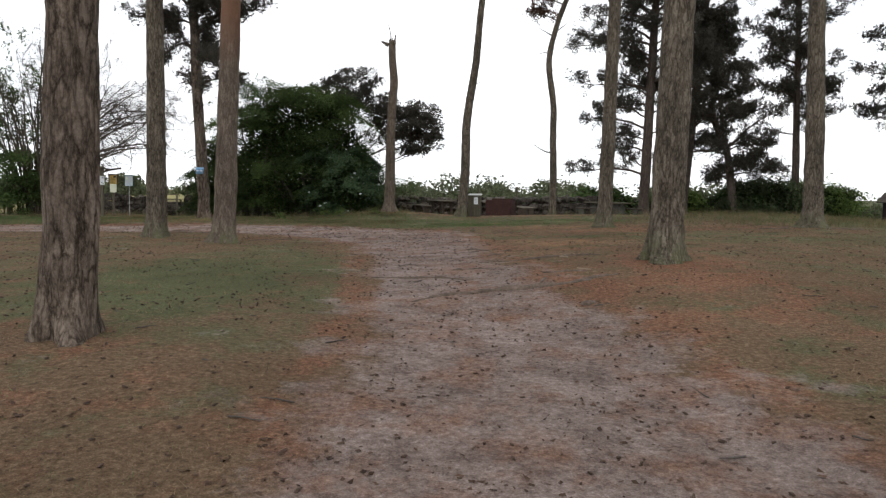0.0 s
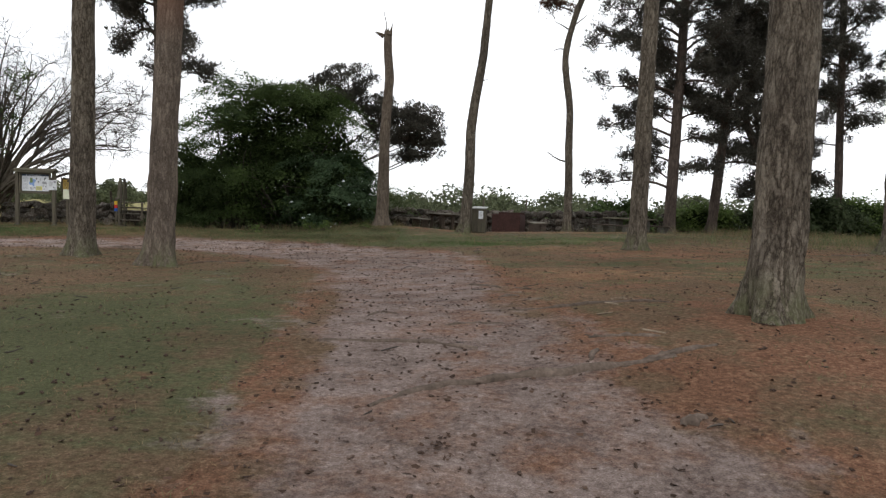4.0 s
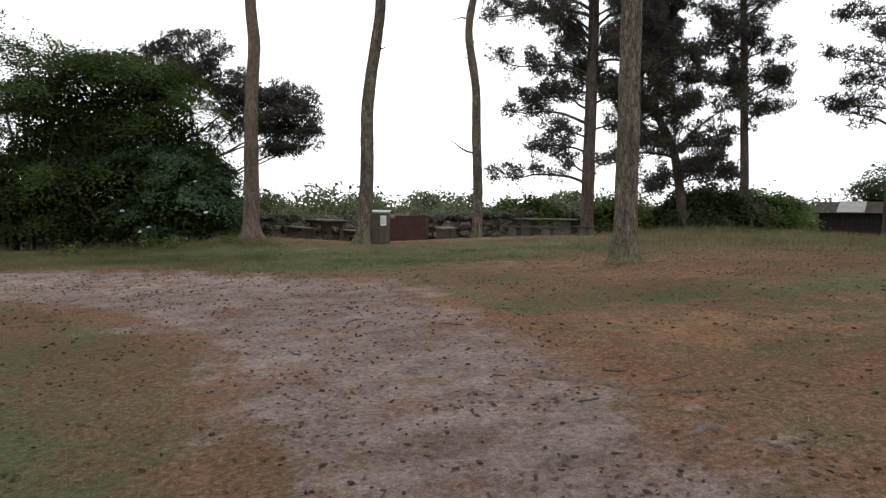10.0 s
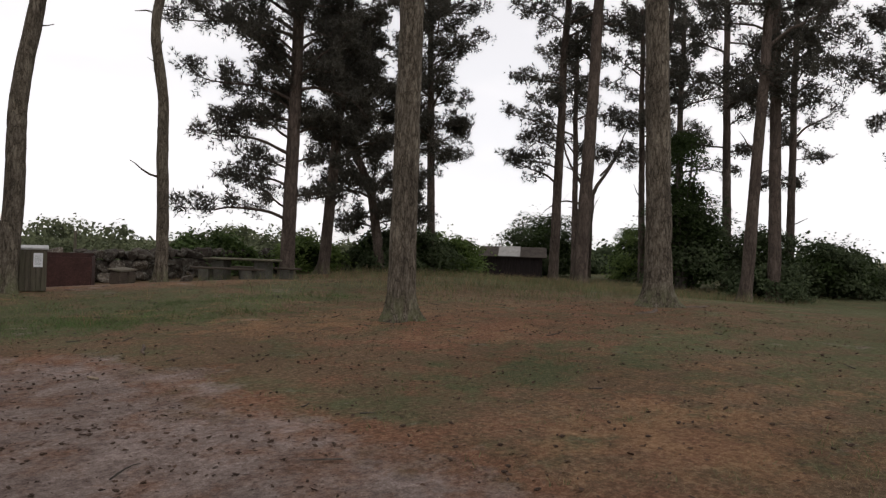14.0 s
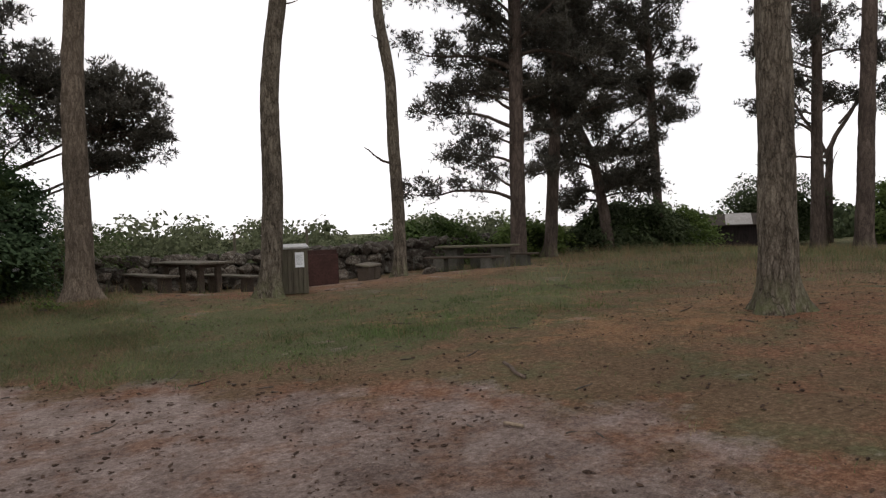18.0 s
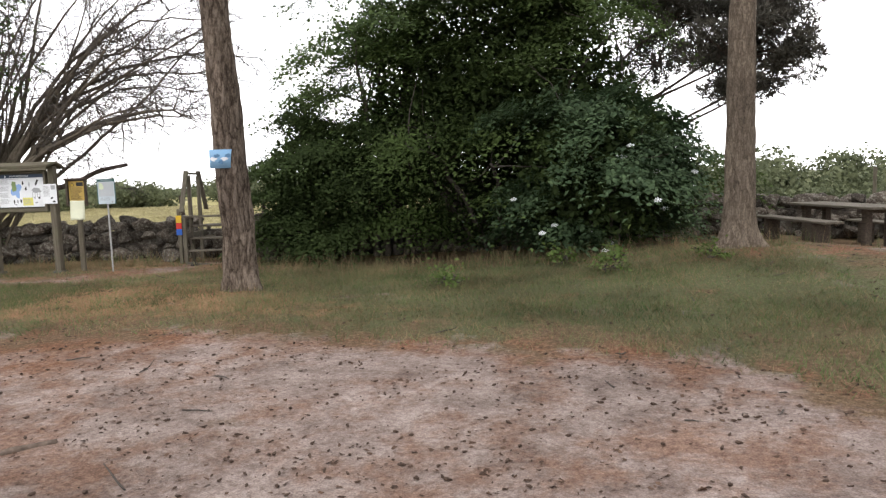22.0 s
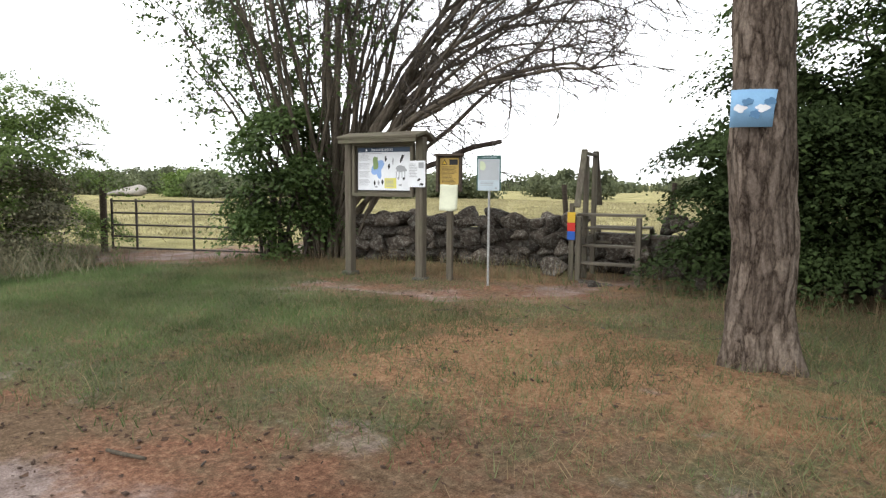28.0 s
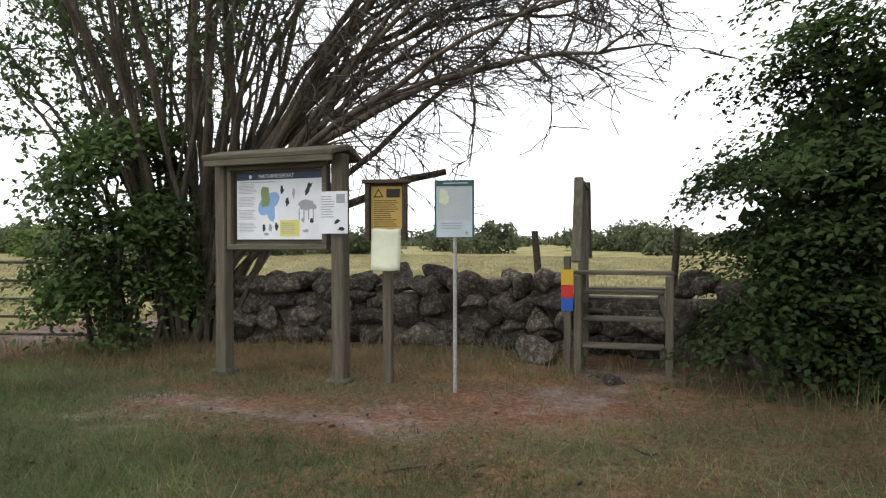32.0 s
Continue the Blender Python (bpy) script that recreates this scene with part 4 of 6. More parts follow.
# ---------------------------------------------------------------- bushes
def leafy(name, x, y, rx, ry, h, leaves, size, mat, label, seed, lumps=26, stems=9, category="bush", group="", low=0.0, spread=0.8, droop=0.25, squash=0.75, flowers=0, small=1.0, inner=0, frond=1.0, hollow=0.0, cave=None, boughs=0):
    """A bush: stems from the ground and leaves on many overlapping lumps."""
    global RNG
    RNG = np.random.default_rng(seed)
    rng = random.Random(seed)
    t = thing(name, on_ground(x, y, -0.02), label, category, group)
    centres = []
    for i in range(lumps):
        a, k = i * 2.4 + rng.uniform(-0.3, 0.3), (i + 0.5) / lumps
        z = h * (low + (0.93 - low) * rng.random() ** 1.1)
        ring = math.sqrt(max(0.05, 1 - max(0, (z / h - 0.35) / 0.65) ** 2.0)) * (0.45 + 0.5 * rng.random())
        r = rng.uniform(0.16, 0.3) * min(h, rx + ry) * small
        centres.append((math.cos(a) * rx * ring, math.sin(a) * ry * ring, min(z, h - r * squash * 0.8), r))
    for i in range(stems):
        tb = Tubes()
        cx, cy, cz, r = centres[(i * 3) % len(centres)]
        b = Vector((cx * 0.16 + rng.gauss(0, 0.12), cy * 0.16 + rng.gauss(0, 0.12), 0))
        e = Vector((cx, cy, cz))
        line = [b.lerp(e, j / 7) + Vector((rng.gauss(0, 0.06), rng.gauss(0, 0.06), 0.12 * h * math.sin(math.pi * j / 7))) for j in range(8)]
        line[0].z = 0
        tb.add(line, [0.012 * h * (1 - 0.75 * j / 7) for j in range(8)], 6)
        for _ in range(5):
            p = line[rng.randint(3, 7)]
            tb.add(bent(p, (rng.gauss(0, 1), rng.gauss(0, 1), rng.gauss(0.3, 0.6)), r * rng.uniform(0.8, 1.5), 5, 0.2), [0.018, 0.015, 0.012, 0.009, 0.006, 0.003], 4)
        part("stem", tb.mesh("stem"), TWIG, t)
    cs = np.array(centres)
    wts = cs[:, 3] ** 2
    per = 22
    sprays = leaves // per
    pick = RNG.choice(len(cs), sprays, p=wts / wts.sum())
    d = unit(sprays)
    d[:, 2] = np.where(d[:, 2] < -0.35, -d[:, 2], d[:, 2])
    deep = np.where(RNG.random(sprays) < 0.33, RNG.random(sprays) ** 0.5, 1 - 0.25 * RNG.random(sprays) ** 2.0)
    rough = np.array([noise.noise(Vector((u[0] * 2.6 + k * 1.7, u[1] * 2.6, u[2] * 2.6))) for u, k in zip(d, pick)])
    rad = cs[pick, 3] * deep * (1 + 0.5 * rough)
    rad = np.where(RNG.random(sprays) < 0.06, rad * RNG.uniform(1.0, 1.35, sprays), rad)
    heart = cs[pick, :3] + d * rad[:, None] * np.array([1, 1, squash])
    tilt = np.zeros((sprays, 3))
    if boughs:
        # leaves gather on flat, drooping boughs that stand out in tiers with shade between them
        mind = RNG.choice(len(cs), boughs, p=wts / wts.sum())
        side = unit(boughs) * np.array([1, 1, 0.75])
        side[:, 2] = np.abs(side[:, 2]) - 0.12
        side /= np.linalg.norm(side, axis=1)[:, None]
        hub = cs[mind, :3] + side * cs[mind, 3:4] * RNG.uniform(0.55, 1.05, (boughs, 1)) * np.array([1, 1, squash])
        flat = side * np.array([1, 1, 0]) + hub * np.array([1 / rx, 1 / ry, 0]) * 0.6
        flat /= np.linalg.norm(flat, axis=1)[:, None] + 1e-6
        wide = RNG.uniform(0.28, 0.62, boughs) * (0.55 + 0.09 * h)
        mine = RNG.choice(boughs, sprays, p=wide ** 2 / (wide ** 2).sum())
        u, w = RNG.normal(0, 0.5, sprays), RNG.normal(0, 0.5, sprays)
        across = np.stack([-flat[mine, 1], flat[mine, 0], np.zeros(sprays)], 1)
        heart = hub[mine] + wide[mine, None] * (u[:, None] * flat[mine] + w[:, None] * across)
        heart[:, 2] += wide[mine] * (-0.28 * u - 0.3 * (u * u + w * w)) + RNG.normal(0, 0.035, sprays)
        tilt = flat[mine] * 0.4
        stay = heart[:, 2] > 0.1
        heart, tilt, sprays = heart[stay], tilt[stay], int(stay.sum())
    if hollow:
        gaps = np.array([noise.noise(Vector((q[0] * 0.5, q[1] * 0.5, q[2] * 1.9 + 9))) for q in heart])
        stay = (gaps > -hollow) | (RNG.random(sprays) < 0.15)
        if cave:
            # thin, shaded heart of the bush where the stems show
            cx, cz, cw, ch = cave
            stay &= (((heart[:, 0] - cx) / cw) ** 2 + ((heart[:, 2] - cz) / ch) ** 2 > 1) | (heart[:, 1] > -0.35 * ry) | (RNG.random(sprays) < 0.3)
        heart, tilt, sprays = heart[stay], tilt[stay], int(stay.sum())
    out = heart * np.array([1 / rx, 1 / ry, 0.25 / h]) + unit(sprays) * 0.8
    up = tilt + out * np.array([0.45, 0.45, 0]) * (0.3 if boughs else 1) + np.array([0, 0, 0.9]) + unit(sprays) * (0.2 if boughs else 0.28)
    up /= np.linalg.norm(up, axis=1)[:, None]
    e2 = np.cross(up, out)
    e2 /= np.linalg.norm(e2, axis=1)[:, None]
    e1 = np.cross(e2, up)
    reach = size * frond * RNG.uniform(1.5, 3.4, (sprays, 1, 1))
    k1, k2 = RNG.normal(0, 1.05, (sprays, per, 1)), RNG.normal(0, 0.6, (sprays, per, 1))
    p = heart[:, None, :] + reach * (k1 * e1[:, None, :] + k2 * e2[:, None, :]) - np.array([0, 0, 1.0]) * reach * 0.14 * (np.maximum(k1, 0) ** 2 + k2 ** 2) + RNG.normal(0, size * 0.28, (sprays, per, 3))
    p = p.reshape(-1, 3)
    facing = np.repeat(up, per, 0)
    keep = p[:, 2] > 0.05
    part("crown", leaf_mesh("crown", p[keep], facing[keep], size, spread * 0.7, droop=droop), mat, t, "dense leaves with ragged outline")
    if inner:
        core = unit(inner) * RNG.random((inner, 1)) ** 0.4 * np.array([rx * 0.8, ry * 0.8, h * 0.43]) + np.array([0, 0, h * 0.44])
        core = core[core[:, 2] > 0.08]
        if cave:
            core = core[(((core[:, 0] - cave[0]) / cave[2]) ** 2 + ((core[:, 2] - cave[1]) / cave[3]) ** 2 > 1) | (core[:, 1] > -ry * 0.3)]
        # crown shade is put into the colour of these leaves
        part("inner_leaves", leaf_mesh("inner_leaves", core, np.tile(np.array([0, 0, 0.6]), (len(core), 1)), size * 1.7, 1.0), LEAF_DARK, t, "leaves deep inside the crown, coloured darker to stand for shade")
    if flowers:
        fl = [p[i] for i in RNG.choice(np.where(keep & (p[:, 1] < -ry * 0.3) & (p[:, 2] < h * 0.6))[0], flowers)]
        v, f = [], []
        for c in fl:
            # a flat umbel of small florets, tipped towards the light
            e, g = Vector((1, 0, 0)), Vector((0, 0.82, 0.57))
            for k in range(22):
                a, d = 2.4 * k, 0.062 * math.sqrt(k / 22)
                q = Vector(c) + Vector((0, -0.1, 0.06)) + e * math.cos(a) * d + g * math.sin(a) * d
                i0 = len(v)
                v += [q + e * -0.011, q + g * -0.011, q + e * 0.011, q + g * 0.011 + Vector((0, -0.003, 0.003))]
                f.append((i0, i0 + 1, i0 + 2, i0 + 3))
        part("flowers", mesh_of("flowers", v, f), WHITE, t, "small pale flower heads", kind="stuff")
    return t


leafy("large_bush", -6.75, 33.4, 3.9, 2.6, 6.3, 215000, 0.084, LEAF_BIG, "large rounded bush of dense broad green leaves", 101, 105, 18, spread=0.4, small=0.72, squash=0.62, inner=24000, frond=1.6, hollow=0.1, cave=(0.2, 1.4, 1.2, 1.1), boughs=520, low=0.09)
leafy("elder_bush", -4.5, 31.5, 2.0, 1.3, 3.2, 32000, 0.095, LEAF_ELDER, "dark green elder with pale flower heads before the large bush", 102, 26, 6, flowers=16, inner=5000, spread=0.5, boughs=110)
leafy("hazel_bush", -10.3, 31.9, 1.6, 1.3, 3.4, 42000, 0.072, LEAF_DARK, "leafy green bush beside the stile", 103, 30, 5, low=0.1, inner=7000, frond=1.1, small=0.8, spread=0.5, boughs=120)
leafy("leaning_broadleaf", -9.2, 32.8, 2.2, 1.6, 6.8, 17000, 0.095, LEAF_MID, "light green broadleaf branches hanging beside the stile", 104, 30, 12, low=0.36, small=0.62, spread=0.5, boughs=140)
leafy("bramble_bush", -23.2, 26.6, 2.3, 1.6, 3.6, 42000, 0.065, LEAF_LIGHT, "loose light green bush beside the field gate", 105, 30, 10, inner=1500, boughs=170)
leafy("dry_bush", -22.2, 26.2, 1.9, 1.0, 1.8, 20000, 0.06, LEAF_GREY, "grey-green dry scrub under the gate bush", 106, 18, 8)
leafy("climbing_ivy", 27.6, 28.6, 1.5, 1.2, 7.6, 11000, 0.13, LEAF_DARK, "tall dark broadleaf growth climbing among the pine trunks", 108, 24, 6, low=0.25, small=0.8, inner=1200)
leafy("low_shrub", -18.6, 29.85, 0.88, 0.9, 3.1, 14000, 0.095, LEAF_MID, "dense green shrub at the foot of the many-stemmed tree", 107, 26, 8, small=0.7)
for i, (bx, by, bw, bh, mt) in enumerate(((15.6, 35.8, 1.7, 1.6, LEAF_SHRUB), (17.8, 36.4, 2.1, 2.0, LEAF_SHRUB), (8.4, 36.6, 1.6, 1.4, LEAF_MID), (12.6, 36.6, 1.5, 1.3, LEAF_LIGHT), (20.5, 37.5, 2.6, 2.0, LEAF_LIGHT),
                                        (31.3, 39.7, 3.0, 3.7, LEAF_SHRUB), (28.7, 28.7, 2.7, 4.3, LEAF_SHRUB), (32.5, 27.0, 2.4, 2.8, LEAF_SHRUB), (26.0, 24.0, 2.0, 1.4, LEAF_SHRUB), (32.0, 23.5, 3.0, 2.4, LEAF_SHRUB), (34.5, 34.5, 3.4, 3.0, LEAF_LIGHT))):
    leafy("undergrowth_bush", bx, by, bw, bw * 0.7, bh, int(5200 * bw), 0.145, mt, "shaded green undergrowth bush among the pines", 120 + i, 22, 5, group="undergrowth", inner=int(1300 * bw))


leafy("pasture_bush", -68.2, 58.1, 4.0, 2.6, 2.6, 7000, 0.3, LEAF_LIGHT, "bright light green bush standing on the dry pasture", 109, 26, 5, boughs=90)

# ---------------------------------------------------------------- many-stemmed half-dead tree
BOUGH = [Vector(p) for p in ((0.3, 0.0, 0.9), (0.75, 0.2, 1.25), (1.2, 0.4, 1.5), (1.6, 0.55, 1.66), (1.95, 0.7, 1.78), (2.25, 0.85, 1.9), (2.5, 0.94, 2.03), (2.7, 1.02, 2.11), (2.88, 1.1, 2.15), (3.05, 1.16, 2.18), (3.2, 1.2, 2.21))]


def many_stemmed(x, y):
    rng = random.Random(77)
    t = thing("many_stemmed_tree", on_ground(x, y, -0.02), "half-dead many-stemmed tree with bare grey twigs above the stone wall", "tree")
    twigs, lp = Tubes(), []

    def stem(line, radii):
        tb = Tubes()
        tb.add(line, radii, 7, 0.06)
        part("stem", tb.mesh("stem"), BARK_SMOOTH, t)

    def twiggy(line, r, level, sag, leaf):
        n = len(line)
        for i in range(n // 3, n):
            if rng.random() < (0.62 if level == 1 else 0.72):
                for _ in range(2 if level == 1 else 1):
                    d = (line[i] - line[i - 1]).normalized() + Vector((rng.gauss(0, 0.75), rng.gauss(0, 0.75), rng.gauss(0.05, 0.55)))
                    ln = (rng.uniform(0.7, 1.7) if level == 1 else rng.uniform(0.25, 0.75)) * (1 - 0.4 * i / n)
                    w = bent(line[i], d, ln, 6, 0.17, sag, rng)
                    rr = r * (0.45 if level == 1 else 0.5)
                    step = 1 if level == 1 else 2
                    twigs.add(w[::step], [max(0.006, rr * (1 - 0.8 * j / 6)) for j in range(0, 7, step)], 4 if level == 1 else 3, cap=False)
                    if level < 3:
                        twiggy(w, rr * 0.7, level + 1, sag, leaf)
                    if leaf and level >= 2:
                        for q in w[2:]:
                            for _ in range(1):
                                lp.append((q.x + rng.gauss(0, 0.06), q.y + rng.gauss(0, 0.06), q.z + rng.gauss(0, 0.06)))

    for i in range(42):
        a = i * 2.4
        lean = rng.uniform(0.03, 0.40)
        ln = rng.uniform(4.6, 7.4)
        b = Vector((math.cos(a) * rng.uniform(0.05, 0.5), math.sin(a) * rng.uniform(0.05, 0.4), 0))
        r = rng.uniform(0.03, 0.075)
        line = bent(b, (math.cos(a) * lean, math.sin(a) * lean, 1), ln, 12, 0.085, -0.008, rng)
        stem(line, [r * (1 - 0.75 * j / 12) for j in range(13)])
        if i % 3 != 1 and (i % 2 == 0 or math.cos(a) > 0.6):
            twiggy(line[4:], r * 0.55, 1, 0.012, math.cos(a) < -0.75 or i % 9 == 0)
    for (dx, dy, dz, ln, r, sag) in ((1.0, -0.15, 1.25, 5.6, 0.10, 0.10), (1.0, 0.25, 1.7, 6.2, 0.09, 0.09), (1.0, -0.3, 0.8, 4.6, 0.07, 0.07), (0.9, 0.0, 2.2, 6.5, 0.08, 0.085), (0.9, 0.4, 1.3, 5.5, 0.07, 0.09),
                                     (0.9, -0.35, 1.9, 6.0, 0.075, 0.09), (1.0, 0.1, 1.0, 5.2, 0.07, 0.085), (0.8, -0.2, 2.6, 6.8, 0.07, 0.08), (0.9, 0.3, 2.4, 6.6, 0.07, 0.085), (1.0, -0.05, 1.5, 6.0, 0.08, 0.1), (0.6, -0.5, 2.2, 6.0, 0.06, 0.07), (0.7, 0.5, 2.0, 6.0, 0.06, 0.075)):
        line = bent((0.25, 0, 0.9), (dx, dy, dz * 1.4), ln, 14, 0.07, sag * 0.62, rng)
        stem([Vector((0.15, 0, 0)), Vector((0.2, 0, 0.5))] + line, [r * 1.1, r * 1.05] + [r * (1 - 0.8 * j / 14) for j in range(15)])
        twiggy(line[3:], r * 0.5, 1, 0.025, False)
    for i in range(6):
        a, lean = rng.uniform(-0.6, 0.6), rng.uniform(0.4, 0.85)
        line = bent((0.2, 0, 0.4), (math.cos(a) * lean, math.sin(a) * lean, 1), rng.uniform(6.0, 7.6), 14, 0.07, 0.03, rng)
        stem(line, [0.06 * (1 - 0.8 * j / 14) for j in range(15)])
        twiggy(line[4:], 0.03, 1, 0.02, False)
    for dx, dz, ln in ((-0.4, 1.0, 5.8), (-0.36, 1.0, 5.4), (-0.28, 1.0, 6.4), (-0.5, 1.0, 6.2), (-0.62, 1.0, 5.2)):
        line = bent((-0.3, 0, 0.3), (dx, -0.1, dz), ln, 12, 0.12, -0.03, rng)
        stem(line, [0.05 * (1 - 0.75 * j / 12) for j in range(13)])
        twiggy(line[3:], 0.03, 1, 0.0, True)
    # long boughs that arch out over the wall: knee, shoulder and tip as reach and height
    for (r1, z1), (r2, z2), (r3, z3), off, r in (((1.2, 3.4), (2.8, 4.2), (4.1, 3.7), 0.2, 0.04), ((1.5, 4.3), (4.0, 4.9), (5.6, 4.1), -0.3, 0.065),
                                                 ((1.6, 4.6), (3.6, 5.0), (6.5, 4.85), 0.4, 0.07), ((1.8, 5.2), (4.0, 5.4), (5.75, 4.5), -0.1, 0.05),
                                                 ((1.3, 3.8), (3.0, 4.4), (5.2, 4.0), 0.7, 0.055), ((1.6, 5.0), (3.2, 5.9), (5.6, 5.6), 0.1, 0.06)):
        line = []
        for k in range(19):
            u = k / 18
            w = ((1 - u) ** 3, 3 * u * (1 - u) ** 2, 3 * u * u * (1 - u), u ** 3)
            reach, high = 0.25 * w[0] + r1 * w[1] + r2 * w[2] + r3 * w[3], 0.9 * w[0] + z1 * w[1] + z2 * w[2] + z3 * w[3]
            jog = 0.05 * math.sin(7 * u + 20 * off)
            line.append(Vector((0.82 * reach - 0.57 * off * u + rng.gauss(0, 0.02), 0.57 * reach + 0.82 * off * u, high + jog + rng.gauss(0, 0.03))))
        stem(line, [r * (1 - 0.82 * k / 18) for k in range(19)])
        twiggy(line[5:], r * 0.5, 1, 0.02, False)
    part("bare_crown", twigs.mesh("bare_crown"), TWIG, t, "bare grey twigs arching over the wall", kind="stuff")
    big = Tubes()
    big.add(BOUGH, [0.055, 0.055, 0.054, 0.053, 0.052, 0.05, 0.05, 0.048, 0.046, 0.043, 0.04], 8, 0.1)
    part("dead_bough", big.mesh("dead_bough"), BARK_FAR, t, "broken dark bough leaning over the wall")
    part("leaves", leaf_mesh("leaves", np.array(lp), np.tile(np.array([0, 0, 0.5]), (len(lp), 1)), 0.095, 1.2), LEAF_MID, t, "sparse green leaves on the living stems")


many_stemmed(-18.15, 30.55)


# ---------------------------------------------------------------- dry-stone wall
def rock_meshes(count, seed, detail=3):
    """Field stones: rounded lumps with some flat broken faces."""
    out = []
    for i in range(count):
        rng = random.Random(seed * 100 + i)
        cuts = [(Vector((rng.gauss(0, 1), rng.gauss(0, 1), rng.gauss(0, 1))).normalized(), rng.uniform(0.22, 0.38)) for _ in range(9)]
        b = bmesh.new()
        bmesh.ops.create_icosphere(b, subdivisions=detail, radius=0.5)
        o = Vector((i * 7.3 + seed, i * 3.1, 0))
        for v in b.verts:
            q = v.co.normalized()
            p = v.co * (1 + 0.3 * noise.noise(q * 1.3 + o))
            for n, d in cuts:
                over = p.dot(n) - d
                if over > 0:
                    p = p - n * over * 0.94
            p = p * (1 + 0.06 * noise.noise(q * 3.4 + o) + 0.03 * noise.noise(q * 9 + o))
            v.co = Vector((p.x * 1.4, p.y * 1.2, p.z * 1.08))
        me = bpy.data.meshes.new("stone")
        b.to_mesh(me)
        b.free()
        me.polygons.foreach_set("use_smooth", [True] * len(me.polygons))
        me.materials.append(STONE)
        out.append(me)
    return out


ROCKS = rock_meshes(14, 2)


def rock_place(p, size, rng):
    return Matrix.Translation(p) @ Euler((rng.uniform(-0.35, 0.35), rng.uniform(-0.35, 0.35), rng.uniform(0, 6.28))).to_matrix().to_4x4() @ Matrix.Diagonal((size * rng.uniform(0.85, 1.3), size * rng.uniform(0.8, 1.1), size * rng.uniform(0.75, 1.0), 1))


def stone_wall(line, tall, label, budget, seed, gap=None, courses=4):
    rng = random.Random(seed)
    t = thing("stone_wall", on_ground(*line[0]), label, "wall", kind="structure")
    inv = Matrix.Translation(t.location).inverted()
    core, n = bmesh.new(), 0
    for (x0, y0), (x1, y1) in zip(line, line[1:]):
        length = math.hypot(x1 - x0, y1 - y0)
        ux, uy = (x1 - x0) / length, (y1 - y0) / length
        turn = Matrix.Rotation(math.atan2(uy, ux), 4, "Z")
        mid = on_ground((x0 + x1) / 2, (y0 + y1) / 2, tall * 0.4)
        box(length, 0.42, tall * 0.8, tuple(inv @ Vector(mid)), 0.05, turn, core)
        for c in range(courses):
            s = 0
            while s < length:
                big = rng.uniform(0.21, 0.44) * (1.1 if c == courses - 1 else 1.0)
                s += big * 0.82
                for side in ((-1,) if c < courses - 1 else (-1, 0.6)):
                    off = side * (0.26 - 0.03 * c) + rng.uniform(-0.05, 0.05)
                    px, py = x0 + ux * s - uy * off * -1, y0 + uy * s + ux * off
                    if gap and abs(px - gap[0]) < gap[1] and c >= 2:
                        continue
                    m = rock_place(on_ground(px, py, tall * (0.1 + 0.84 * c / (courses - 1)) + rng.uniform(-0.07, 0.09)), big, rng)
                    if n < budget:
                        part("stone", ROCKS[n % 14], None, t, m=inv @ m)
                        n += 1
                    else:
                        me = ROCKS[n % 14]
                        k = len(core.verts)
                        core.from_mesh(me)
                        core.verts.ensure_lookup_table()
                        bmesh.ops.transform(core, matrix=inv @ m, verts=core.verts[k:])
                        n += 1
    part("core", core, STONE, t, "earth and small stones packed inside", kind="stuff")
    return t


stone_wall(WALL_LINE[:4], 0.8, "low dry-stone wall of rounded grey field stones with lichen", 190, 5, gap=(-12.85, 0.7))
stone_wall(WALL_LINE[3:], 0.82, "low dry-stone wall behind the picnic place", 200, 6, courses=3)
for i, (sx, sy, sz) in enumerate(((5.55, 31.4, 0.3), (-11.3, 31.5, 0.45), (-13.45, 31.1, 0.42), (-12.75, 30.72, 0.3), (-12.4, 30.62, 0.26), (-12.5, 30.42, 0.22))):
    r = new("field_stone", ROCKS[(i * 5 + 3) % 14])
    r.matrix_world = rock_place(on_ground(sx, sy, sz * (0.25 if i < 3 else -0.2)), sz, random.Random(i))
    tagged(r, "loose rounded grey field stone on the ground", "stone")
# pale boulder on the pasture past the gate
r = new("boulder", ROCKS[4])
r.data = ROCKS[4].copy()
r.data.materials.clear()
r.data.materials.append(PALE_STONE)
r.matrix_world = Matrix.Translation(on_ground(-73.5, 54.8, 0.35)) @ Matrix.Diagonal((3.4, 3.0, 1.7, 1))
tagged(r, "large pale boulder lying on the pasture", "boulder")


# ---------------------------------------------------------------- notice boards
def lettering(text, size, mat, parent, m, label=""):
    cu = bpy.data.curves.new("lettering", "FONT")
    cu.body, cu.size, cu.extrude, cu.align_x, cu.align_y = text, size, 0.0006, "CENTER", "CENTER"
    tmp = bpy.data.objects.new("lettering", cu)
    me = bpy.data.meshes.new_from_object(tmp)
    bpy.data.objects.remove(tmp)
    bpy.data.curves.remove(cu)
    me.materials.clear()
    return part("lettering", me, mat, parent, label, m=m)


def sheet(name, w, h, mat, parent, at, label="", thick=0.004):
    """A thin plate in the x-z plane that faces -y."""
    return part(name, box(w, thick, h, (0, 0, 0), 0.0008), mat, parent, label, m=Matrix.Translation(at))


def text_bars(w, h, lines, rng, ragged=0.25):
    b = bmesh.new()
    for i in range(lines):
        ln = w * (1 - ragged * rng.random())
        box(ln, 0.002, h / lines * 0.36, (-(w - ln) / 2, 0, h / 2 - (i + 0.5) * h / lines), 0, None, b)
    return b


